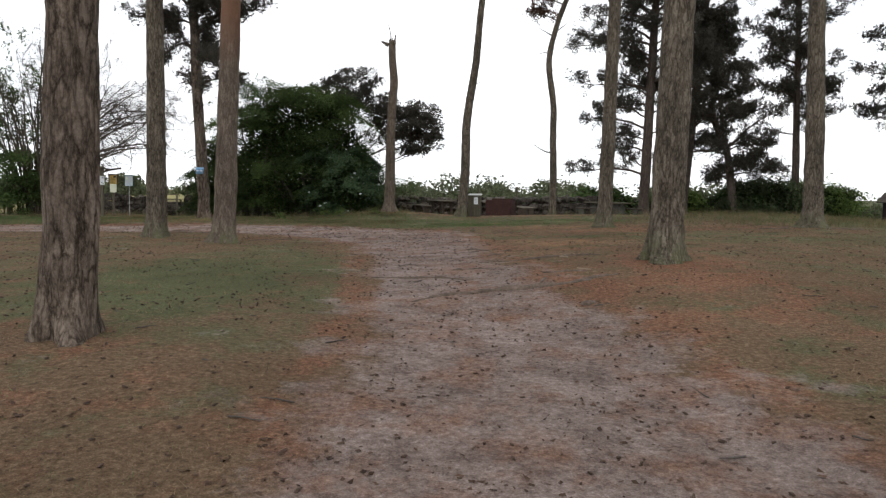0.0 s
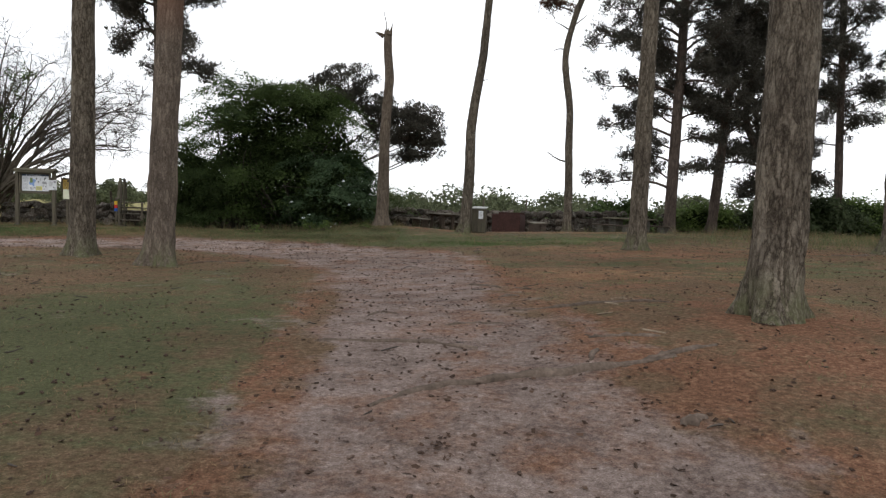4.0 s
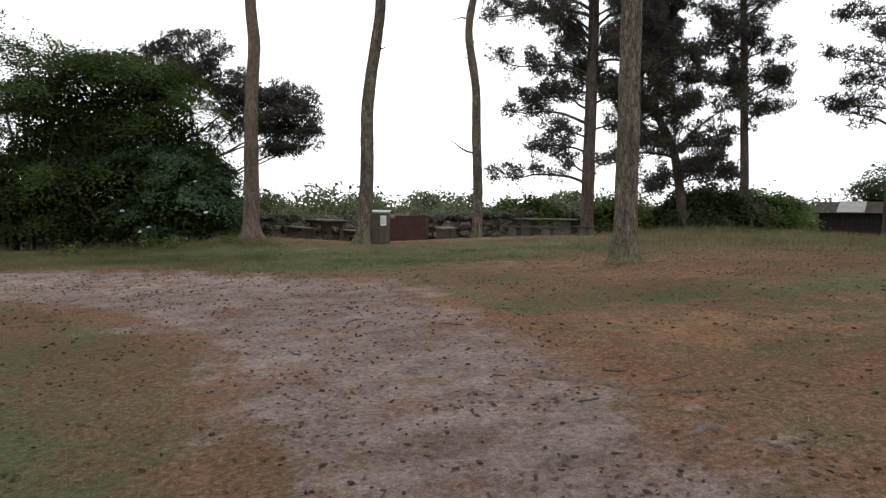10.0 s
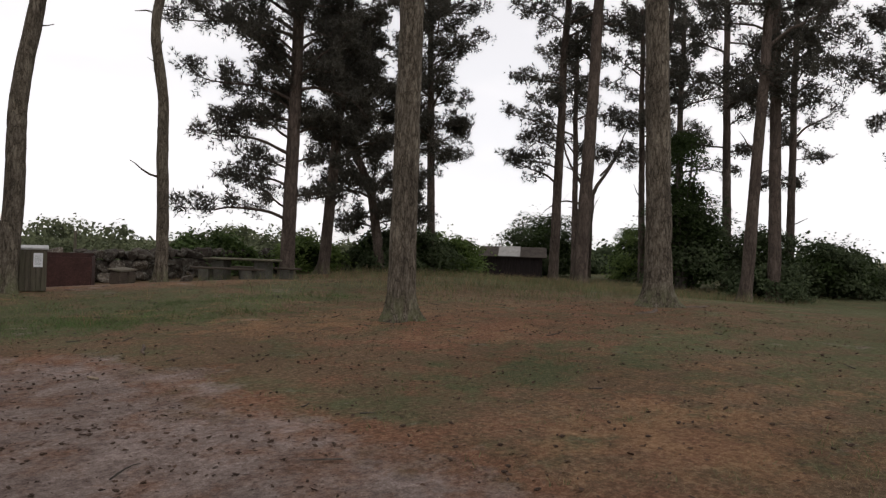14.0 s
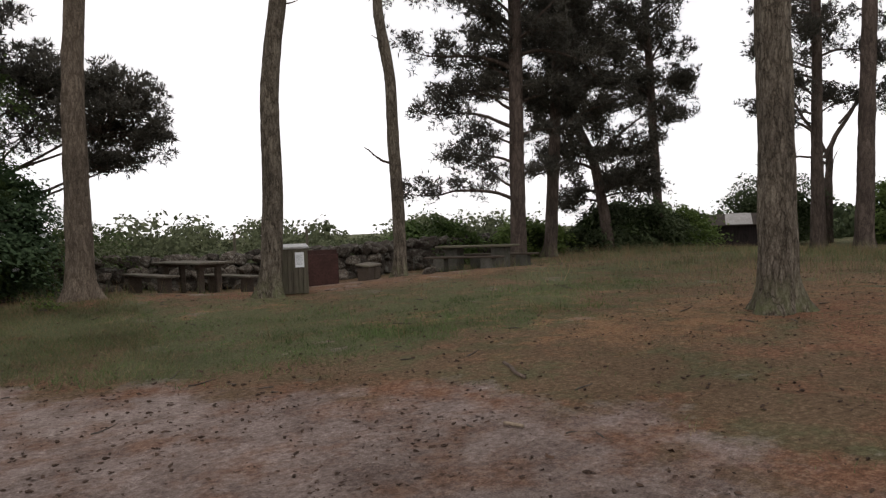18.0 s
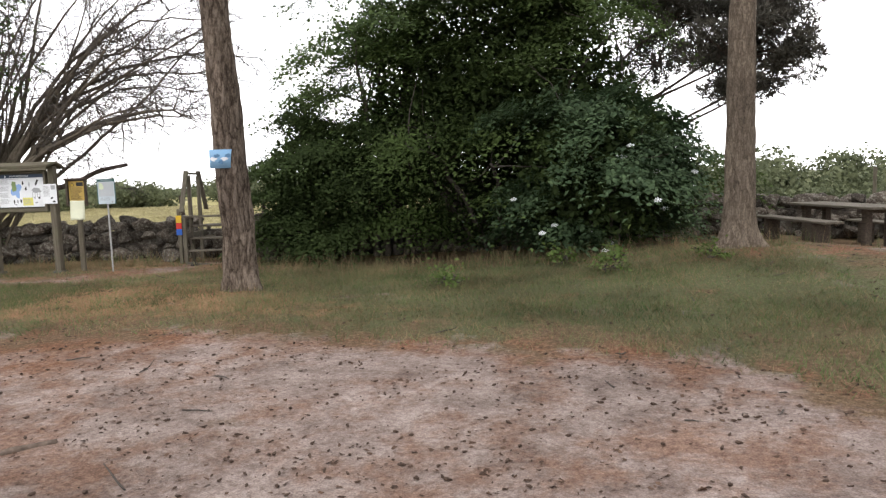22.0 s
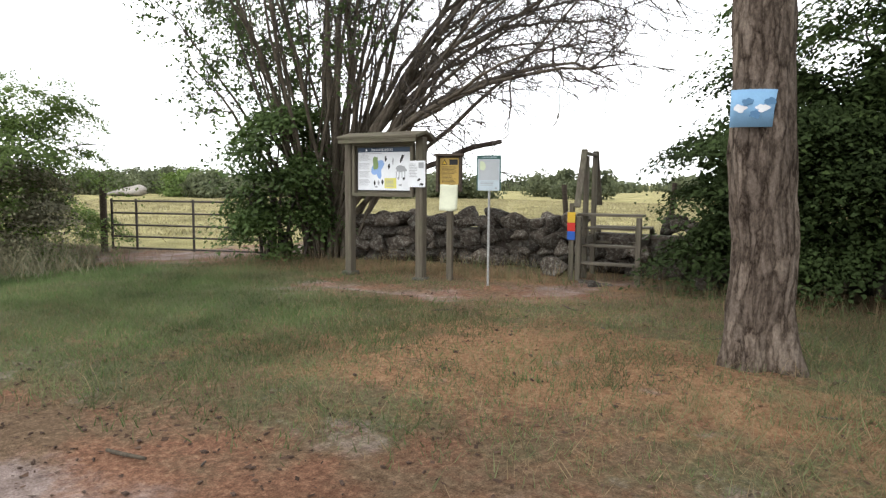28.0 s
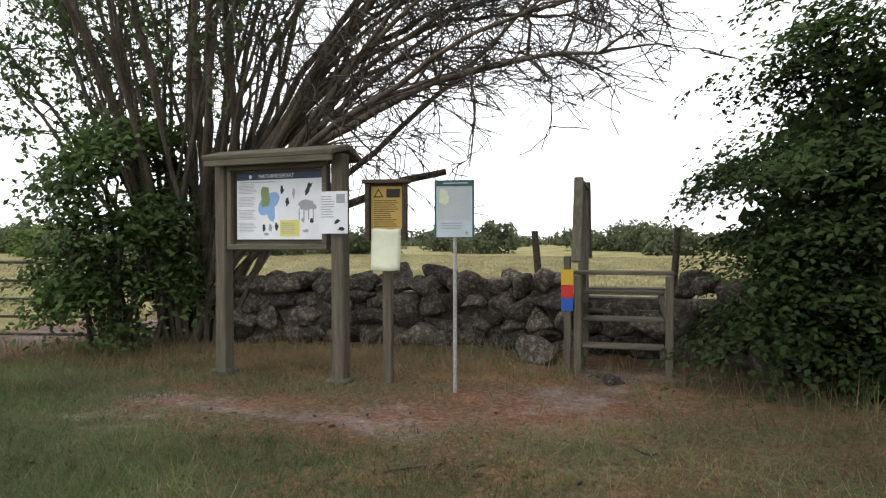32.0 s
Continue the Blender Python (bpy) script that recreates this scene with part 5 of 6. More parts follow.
def blob(w, h, seed):
    """An irregular flat shape for a map patch or a small picture."""
    b = bmesh.new()
    n = 22
    rim = []
    for i in range(n):
        a = 2 * math.pi * i / n
        k = 0.72 + 0.45 * noise.noise(Vector((math.cos(a) * 1.4 + seed, math.sin(a) * 1.4, 0)))
        rim.append(b.verts.new((math.cos(a) * w / 2 * k, 0, math.sin(a) * h / 2 * k)))
    b.faces.new(rim)
    ext = bmesh.ops.extrude_face_region(b, geom=list(b.faces))
    bmesh.ops.translate(b, vec=(0, -0.0012, 0), verts=[v for v in ext["geom"] if isinstance(v, bmesh.types.BMVert)])
    return b


def main_board():
    rng = random.Random(3)
    p0, p1 = Vector((-15.85, 29.01, 0)), Vector((-14.57, 29.17, 0))
    mid = (p0 + p1) / 2
    d = p1 - p0
    t = thing("information_board", Matrix.Translation(on_ground(mid.x, mid.y)) @ Matrix.Rotation(math.atan2(d.y, d.x), 4, "Z"), "roofed timber information board with a printed nature reserve map", "notice board")
    half = d.length / 2
    for s in (-1, 1):
        part("post", box(0.125, 0.125, 2.06, (s * half, 0, 1.01), 0.012), WOOD_POST, t)
        part("footing", box(0.21, 0.21, 0.1, (s * half, 0, 0.0), 0.02), CONCRETE, t, "grey concrete footing")
    part("roof_board", box(2 * half + 0.14, 0.3, 0.05, (0, -0.09, 2.075), 0.01, Matrix.Rotation(radians(14), 4, "X")), WOOD_BEAM, t, "sloping mossy roof board")
    part("roof_board", box(2 * half + 0.14, 0.26, 0.05, (0, 0.16, 2.06), 0.01, Matrix.Rotation(radians(-24), 4, "X")), WOOD_BEAM, t, "sloping mossy roof board")
    part("fascia", box(2 * half + 0.1, 0.03, 0.075, (0, -0.21, 2.0), 0.006), WOOD_BEAM, t)
    # framed case hung between the posts, a little proud of them
    fw, fz0, fz1 = 1.1, 1.215, 1.955
    part("backing", box(fw - 0.02, 0.03, fz1 - fz0, (0, 0.0, (fz0 + fz1) / 2), 0.004), WOOD_BEAM, t)
    for z in (fz0, fz1):
        part("frame_rail", box(fw, 0.06, 0.05, (0, -0.05, z), 0.006), WOOD_BEAM, t)
    for s in (-1, 1):
        part("frame_stile", box(0.05, 0.06, fz1 - fz0 - 0.05, (s * (fw / 2 - 0.025), -0.05, (fz0 + fz1) / 2), 0.006), WOOD_POST, t)
    part("top_rail", box(2 * half - 0.13, 0.05, 0.05, (0, 0.02, 2.0), 0.006), WOOD_BEAM, t)
    pw, ph = 0.94, 0.615
    pc = 1.592
    panel = sheet("panel", pw, ph, WHITE, t, (0.005, -0.03, pc), "white printed panel with a map")
    for s in (-1, 1):
        part("panel_edge", box(0.012, 0.008, ph + 0.024, (0, 0, 0), 0), BLACK, panel, "dark panel edging", m=Matrix.Translation((s * (pw / 2 + 0.006), 0, 0)))
        part("panel_edge", box(pw, 0.008, 0.012, (0, 0, 0), 0), BLACK, panel, "dark panel edging", m=Matrix.Translation((0, 0, s * (ph / 2 + 0.006))))
    part("title_bar", box(pw, 0.003, 0.062, (0, 0, 0), 0), NAVY, panel, "dark blue title band", m=Matrix.Translation((0, -0.003, ph / 2 - 0.031)))
    lettering("NATURRESERVAT", 0.05, WHITE, panel, pose(-0.02, -0.0052, ph / 2 - 0.031, 90))
    part("emblem", blob(0.045, 0.05, 9), WHITE, panel, m=Matrix.Translation((-pw / 2 + 0.16, -0.0048, ph / 2 - 0.031)))
    part("subtitle", text_bars(0.42, 0.02, 1, rng), GREYPRINT, panel, m=Matrix.Translation((-0.22, -0.003, ph / 2 - 0.082)))
    for i in range(4):
        part("text_block", text_bars(0.2, 0.095, 7, rng), GREYPRINT, panel, m=Matrix.Translation((-pw / 2 + 0.125, -0.003, 0.165 - i * 0.12)))
    part("map_water", blob(0.26, 0.42, 5), MAP_BLUE, panel, m=Matrix.Translation((-0.1, -0.0021, 0.02)))
    part("map_land", blob(0.17, 0.27, 3), MAP_GREEN, panel, m=Matrix.Translation((-0.145, -0.0034, 0.085)))
    part("yellow_box", box(0.21, 0.003, 0.15, (0, 0, 0), 0), YELLOW, panel, m=Matrix.Translation((0.125, -0.003, -0.205)))
    part("text_block", text_bars(0.17, 0.11, 6, rng), GREYPRINT, panel, m=Matrix.Translation((0.125, -0.0055, -0.205)))
    part("bird_picture", blob(0.06, 0.2, 14), BLACK, panel, m=pose(pw / 2 - 0.14, -0.0024, 0.155, 0, 30))
    beast = part("grazing_animal_picture", blob(0.27, 0.14, 21), GREYPRINT, panel, m=Matrix.Translation((pw / 2 - 0.16, -0.0024, 0.0)))
    for k in range(4):
        part("leg_print", box(0.012, 0.002, 0.1, (-0.08 + 0.05 * k, 0, -0.08), 0), GREYPRINT, beast)
    for i, (px, pz, sw, sh) in enumerate(((0.04, 0.15, 0.05, 0.1), (0.17, 0.12, 0.03, 0.14), (0.1, 0.04, 0.05, 0.1), (0.27, -0.13, 0.05, 0.06), (0.36, -0.14, 0.06, 0.05), (0.3, -0.23, 0.09, 0.04), (-0.16, -0.2, 0.05, 0.1), (-0.09, -0.2, 0.05, 0.1), (-0.02, -0.19, 0.05, 0.09), (-0.13, -0.26, 0.07, 0.04))):
        part("small_picture", blob(sw, sh, 30 + i * 3), GREYPRINT if i % 2 else BLACK, panel, m=Matrix.Translation((px, -0.0024, pz)))
    note = sheet("pinned_note", 0.29, 0.37, WHITE, t, (half - 0.01, -0.1, 1.52), "white paper notice pinned on the post")
    part("text_block", text_bars(0.14, 0.2, 9, rng), GREYPRINT, note, m=Matrix.Translation((-0.055, -0.003, 0.05)))
    part("grey_square", box(0.085, 0.002, 0.08, (0, 0, 0), 0), GREYPRINT, note, m=Matrix.Translation((0.075, -0.003, 0.12)))
    part("bird_picture", blob(0.09, 0.05, 50), BLACK, note, m=pose(0.04, -0.003, -0.08, 0, -30))
    part("emblem", blob(0.09, 0.05, 51), BLACK, note, m=Matrix.Translation((0.08, -0.003, -0.145)))


def warning_post():
    rng = random.Random(4)
    t = thing("warning_post", Matrix.Translation(on_ground(-14.15, 29.29)) @ Matrix.Rotation(radians(22), 4, "Z"), "dark wooden post with an amber warning and a curled sheet", "sign")
    part("post", box(0.085, 0.085, 1.5, (0, 0.035, 0.72), 0.012), WOOD_POST, t)
    part("back_board", box(0.33, 0.03, 0.46, (0, 0, 1.53), 0.006), WOOD_DARK, t)
    for s in (-1, 1):
        part("side_frame", box(0.04, 0.075, 0.5, (s * 0.165, -0.03, 1.51), 0.006), WOOD_DARK, t)
    part("top_board", box(0.41, 0.13, 0.035, (0, -0.03, 1.77), 0.006), WOOD_DARK, t)
    sg = sheet("amber_sign", 0.275, 0.37, AMBER, t, (0, -0.02, 1.545), "amber warning sheet")
    warn = mesh_of("symbol", [(-0.045, -0.003, -0.036), (0.045, -0.003, -0.036), (0, -0.003, 0.042), (-0.045, 0, -0.036), (0.045, 0, -0.036), (0, 0, 0.042)], [(0, 1, 2), (3, 5, 4), (0, 3, 4, 1), (1, 4, 5, 2), (2, 5, 3, 0)])
    sym = part("symbol", warn, BLACK, sg, "black-edged warning triangle", m=Matrix.Translation((-0.07, -0.002, 0.125)))
    core = mesh_of("symbol_field", [(-0.028, -0.0045, -0.025), (0.028, -0.0045, -0.025), (0, -0.0045, 0.024)], [(0, 1, 2)])
    part("symbol_field", core, PAINT_YELLOW, sym)
    part("picture", box(0.12, 0.002, 0.075, (0, 0, 0), 0), BLACK, sg, m=Matrix.Translation((0.06, -0.003, 0.125)))
    part("text_block", text_bars(0.22, 0.24, 13, rng, 0.4), WOOD_DARK, sg, m=Matrix.Translation((0, -0.003, -0.05)))
    v, f = [], []
    for i in range(9):
        for j in range(9):
            x, z = -0.13 + 0.26 * i / 8, -0.36 * j / 8
            v.append((x, -0.045 - 0.07 * (j / 8) ** 2 * math.sin(0.4 + 2.2 * i / 8), 1.36 + z + 0.004 * math.sin(i * 0.9)))
    for i in range(8):
        for j in range(8):
            f.append((i * 9 + j, i * 9 + j + 1, i * 9 + j + 10, i * 9 + j + 9))
    me = mesh_of("curled_sheet", v, f, True)
    sh = part("curled_sheet", me, PALE_YELLOW, t, "curled yellowed paper sheet")
    sh.modifiers.new("thickness", "SOLIDIFY").thickness = 0.002


def pole_sign():
    rng = random.Random(5)
    t = thing("pole_sign", Matrix.Translation(on_ground(-13.45, 29.24)) @ Matrix.Rotation(radians(20), 4, "Z"), "pale blue-grey information plate on a thin steel pole", "sign")
    part("pole", rod((0, 0.02, 0), (0, 0.02, 1.3), 0.016, 12), GALV, t)
    pl = sheet("plate", 0.32, 0.465, PALE_BLUE, t, (0, -0.012, 1.515), "pale printed metal plate", 0.008)
    for s in (-1, 1):
        part("plate_edge", box(0.016, 0.012, 0.465, (s * 0.156, 0, 0), 0), TEAL, pl, "dark edge strip")
        part("clamp", box(0.05, 0.02, 0.025, (0, 0.012, s * 0.14), 0.002), GALV, pl, "steel clamp")
    part("title_bar", box(0.296, 0.003, 0.05, (0, -0.006, 0.207), 0), TEAL, pl, "dark green title band")
    part("title", text_bars(0.2, 0.02, 1, rng, 0.0), PALE_BLUE, pl, m=Matrix.Translation((0.01, -0.009, 0.207)))
    part("yellow_patch", blob(0.13, 0.17, 70), PALE_GREEN, pl, m=Matrix.Translation((-0.09, -0.0055, 0.09)))
    part("grey_field", box(0.27, 0.002, 0.27, (0, 0, 0), 0), PALE_GREY, pl, m=Matrix.Translation((0.0, -0.005, 0.04)))
    part("text_block", text_bars(0.22, 0.06, 3, rng), GREYPRINT, pl, m=Matrix.Translation((0, -0.006, -0.14)))
    part("emblem", blob(0.04, 0.04, 71), GREYPRINT, pl, m=Matrix.Translation((0.1, -0.006, -0.2)))


main_board(), warning_post(), pole_sign()

# blue sign on the pine
bs = thing("tree_sign", Matrix.Translation(on_ground(-9.6, 26.96, 1.89)) @ Matrix.Rotation(radians(26), 4, "Z"), "small weathered sky-blue sign nailed to the pine", "sign")
me = mesh_of("plate", [(-0.155 + 0.31 * i / 8, -0.03 - 0.04 * math.sin(math.pi * i / 8), z) for i in range(9) for z in (-0.13, 0.13)], [(2 * i, 2 * i + 2, 2 * i + 3, 2 * i + 1) for i in range(8)], True)
part("plate", me, SIGN_BLUE, bs).modifiers.new("thickness", "SOLIDIFY").thickness = 0.004
for i in range(5):
    part("pale_mark", blob(0.11, 0.07, 80 + i), (WHITE, SIGN_DEEP, SIGN_DEEP, WHITE, SIGN_DEEP)[i], bs, ("faded white mark", "dark blue blotch")[i in (1, 2, 4)], m=Matrix.Translation((-0.1 + 0.05 * i, -0.058 - 0.016 * math.sin(math.pi * (0.2 + 0.15 * i)), 0.05 * math.sin(i * 2.1))))


# ---------------------------------------------------------------- stile
def stile():
    a, b = Vector((-12.94, 30.83, 0)), Vector((-12.11, 31.05, 0))
    d = b - a
    mid = (a + b) / 2
    t = thing("stile", Matrix.Translation(on_ground(mid.x, mid.y)) @ Matrix.Rotation(math.atan2(d.y, d.x), 4, "Z"), "weathered grey timber ladder stile over the stone wall", "stile")
    w = d.length / 2
    for s in (-1, 1):
        part("post", box(0.075, 0.075, 0.96, (s * w, 0.0, 0.46), 0.008), WOOD_STILE, t)
        part("post", box(0.075, 0.075, 0.72, (s * w, 1.5, 0.34), 0.008), WOOD_STILE, t)
        part("string", box(0.045, 1.44, 0.12, (s * (w - 0.01), 0.75, 0.56), 0.006), WOOD_TREAD, t)
        for k in range(3):
            part("cleat", box(0.05, 0.07, 0.10, (s * (w - 0.06), 0.06 + 0.1 * k, 0.185 + 0.255 * k), 0.006), WOOD_STILE, t)
    for k in range(3):
        part("tread", box(2 * w - 0.08, 0.2, 0.035, (0, 0.09 + 0.11 * k, 0.245 + 0.255 * k), 0.006), WOOD_TREAD, t)
        part("tread", box(2 * w - 0.08, 0.2, 0.035, (0, 1.42 - 0.12 * k, 0.16 + 0.16 * k), 0.006), WOOD_TREAD, t)
    part("top_board", box(2 * w + 0.1, 0.26, 0.035, (0, 0.2, 0.96), 0.006), WOOD_TREAD, t)
    part("top_board", box(2 * w + 0.06, 0.26, 0.035, (0, 1.34, 0.72), 0.006), WOOD_TREAD, t)
    # hand frame on one side: two tall posts, a short cap and boards sloping down before and behind
    for y0 in (0.34, 0.94):
        part("tall_post", box(0.075, 0.075, 1.86, (-w + 0.02, y0, 0.9), 0.01), WOOD_STILE, t)
    part("handrail", box(0.095, 0.66, 0.045, (-w + 0.01, 0.62, 1.87), 0.01), WOOD_TREAD, t)
    part("sloping_rail", box(0.095, 0.035, 0.95, (-w - 0.01, 0.1, 1.5), 0.008, Matrix.Rotation(radians(-26), 4, "X")), WOOD_STILE, t, "pale board sloping down to the front")
    part("sloping_rail", box(0.095, 0.035, 0.95, (-w + 0.03, 1.14, 1.5), 0.008, Matrix.Rotation(radians(26), 4, "X")), WOOD_STILE, t)
    part("marker_post", box(0.07, 0.06, 1.16, (-w - 0.1, -0.02, 0.55), 0.008), WOOD_STILE, t)
    for k, mt in enumerate((PAINT_YELLOW, PAINT_RED, PAINT_BLUE)):
        part("trail_mark", box(0.115, 0.012, 0.125 if k else 0.15, (-w - 0.1, -0.058, 0.655 + 0.127 * (2 - k) + (0.0 if k else 0.013)), 0.002), mt, t, ("yellow", "red", "blue")[k] + " painted trail marker")


stile()
for i, (fx, fy, lean, ln) in enumerate(((-13.82, 32.2, -0.13, 1.42), (-12.58, 33.4, 0.1, 1.5))):
    ps = thing("fence_post", on_ground(fx, fy), "slanting weathered wooden fence post behind the wall", "post")
    part("shaft", rod((0, 0, 0), (lean, 0, ln), 0.048, 10, 0.044), WOOD_DARK, ps)


# ---------------------------------------------------------------- field gate
def gate():
    a, b = Vector((-22.62, 28.59, 0)), Vector((-19.33, 30.05, 0))
    d = b - a
    t = thing("field_gate", Matrix.Translation(on_ground(a.x, a.y)) @ Matrix.Rotation(math.atan2(d.y, d.x), 4, "Z"), "closed rusty five-bar steel field gate", "gate")
    L = d.length
    for z in (0.09, 0.33, 0.57, 0.82, 1.07):
        part("bar", rod((0, 0, z), (L, 0, z + 0.01), 0.019), STEEL, t)
    for x in (0.02, 0.62, 1.97, L - 0.02):
        part("upright", box(0.045, 0.03, 1.06, (x, 0, 0.59), 0.004), STEEL, t)
    p = thing("gate_post", on_ground(-22.78, 28.5), "tall dark weathered wooden post carrying the field gate", "post")
    part("shaft", rod((0, 0, -0.05), (0.02, 0, 1.6), 0.07, 12), WOOD_DARK, p)
    p = thing("gate_post", on_ground(-19.2, 30.12), "weathered wooden post closing the field gate", "post")
    part("shaft", rod((0, 0, -0.05), (0.02, 0, 1.35), 0.07, 12), WOOD_POST, p)


gate()
for i in range(6):
    p = thing("fence_post", on_ground(-24.0 - 2.3 * i, 26.6 - 1.2 * i), "weathered wooden pasture fence post", "post", "pasture fence")
    part("shaft", rod((0, 0, -0.05), (0.03, 0.02, 1.2), 0.05, 10), WOOD_POST, p)
    part("rail", rod((0, 0, 1.0), (-2.3, -1.2, 1.0), 0.03, 8), WOOD_BEAM, p)
    part("rail", rod((0, 0, 0.55), (-2.3, -1.2, 0.55), 0.03, 8), WOOD_BEAM, p)


# ---------------------------------------------------------------- picnic place
def picnic_table():
    t = thing("picnic_table", Matrix.Translation(on_ground(-0.05, 32.5)) @ Matrix.Rotation(radians(105), 4, "Z"), "dark weathered timber picnic table on sturdy double legs", "table")
    for k in range(4):
        part("board", box(2.7, 0.19, 0.045, (0, -0.3 + 0.2 * k, 0.745), 0.008), WOOD_TREAD, t)
    for x in (-0.95, 0.95):
        for y in (-0.2, 0.2):
            part("leg", box(0.13, 0.13, 0.7, (x, y, 0.34), 0.015), WOOD_DARK, t)
        part("bearer", box(0.12, 0.7, 0.08, (x, 0, 0.68), 0.008), WOOD_DARK, t)
    for s in (-1, 1):
        b = thing("picnic_bench", t.matrix_world @ Matrix.Translation((0, s * 0.95, height(-0.05 - s * 0.9, 32.5) - height(-0.05, 32.5))), "low dark timber bench beside the picnic table", "bench", "picnic benches")
        for k in (-1, 1):
            part("board", box(2.5, 0.17, 0.045, (0, k * 0.09, 0.43), 0.008), WOOD_TREAD, b)
            part("leg", box(0.11, 0.28, 0.42, (k * 0.85, 0, 0.2), 0.012), WOOD_DARK, b)


def stone_table():
    m = Matrix.Translation(on_ground(7.95, 32.9)) @ Matrix.Rotation(math.atan2(-2.05, 1.3), 4, "Z")
    t = thing("concrete_table", m, "mossy picnic table of thick planks on concrete blocks", "table")
    part("tabletop", box(2.4, 0.75, 0.06, (0, 0, 0.68), 0.012), WOOD_BEAM, t)
    for x in (-0.75, 0.75):
        part("support", box(0.42, 0.45, 0.66, (x, 0, 0.32), 0.02), CONCRETE, t)
    for s in (-1, 1):
        b = thing("concrete_bench", m @ Matrix.Translation((0.0 if s < 0 else 0.35, s * 0.85, 0)), "low mossy bench of planks on concrete blocks", "bench", "concrete benches")
        part("seat", box(2.4, 0.34, 0.055, (0, 0, 0.40), 0.012), WOOD_DARK, b)
        for x in (-0.75, 0.75):
            part("support", box(0.36, 0.3, 0.39, (x, 0, 0.19), 0.02), CONCRETE, b)


def slab_bench():
    b = thing("slab_bench", Matrix.Translation(on_ground(3.8, 31.15)) @ Matrix.Rotation(radians(48), 4, "Z"), "short heavy tilted plank bench on dark wooden blocks", "bench")
    part("seat", box(0.95, 0.36, 0.05, (0, 0, 0.36), 0.012, Matrix.Rotation(radians(9), 4, "X"), jitter=0.01), WOOD_STILE, b)
    for x in (-0.22, 0.22):
        part("support", box(0.42, 0.32, 0.33, (x, 0, 0.15), 0.03, jitter=0.02), WOOD_DARK, b)


def bin_box():
    t = thing("litter_bin", Matrix.Translation(on_ground(1.37, 29.1)) @ Matrix.Rotation(radians(-12), 4, "Z"), "upright slatted wooden litter bin with grey lid and notice", "bin")
    part("body", box(0.46, 0.46, 0.84, (0, 0, 0.42), 0.01), WOOD_BIN, t)
    for k in range(5):
        part("slat", box(0.086, 0.02, 0.86, (-0.196 + 0.098 * k, -0.24, 0.44), 0.004), WOOD_BIN, t)
        part("slat", box(0.02, 0.086, 0.86, (-0.24, -0.196 + 0.098 * k, 0.44), 0.004), WOOD_BIN, t)
        part("slat", box(0.02, 0.086, 0.86, (0.24, -0.196 + 0.098 * k, 0.44), 0.004), WOOD_BIN, t)
    part("lid", box(0.56, 0.58, 0.045, (0, 0, 0.92), 0.012, Matrix.Rotation(radians(5), 4, "X")), GALV, t, "pale grey tilted lid")
    n = sheet("notice", 0.17, 0.29, WHITE, t, (0.09, -0.254, 0.66), "white paper notice")
    part("text_block", text_bars(0.13, 0.2, 9, random.Random(8)), GREYPRINT, n, m=Matrix.Translation((0, -0.003, 0.0)))


def fire_box():
    t = thing("fire_box", Matrix.Translation(on_ground(2.72, 32.0)) @ Matrix.Rotation(radians(-20), 4, "Z"), "rust-brown sheet-metal fireplace box", "fireplace")
    for s in (-1, 1):
        part("side_panel", box(0.03, 0.9, 0.78, (s * 0.58, 0, 0.4), 0.006), RUST, t)
    part("front_panel", box(1.13, 0.03, 0.76, (0, -0.44, 0.39), 0.006), RUST, t)
    part("back_panel", box(1.13, 0.03, 0.86, (0, 0.44, 0.43), 0.006), RUST, t)
    part("grate", box(1.1, 0.84, 0.02, (0, 0, 0.62), 0.003), STEEL, t)


picnic_table(), stone_table(), slab_bench(), bin_box(), fire_box()
for fx, fy in ((1.9, 37.0), (9.2, 38.6), (3.9, 36.2)):
    ps = thing("fence_post", on_ground(fx, fy), "thin weathered fence post behind the wall", "post")
    part("shaft", rod((0, 0, 0), (0.02, 0, 1.5), 0.045, 8), WOOD_POST, ps)


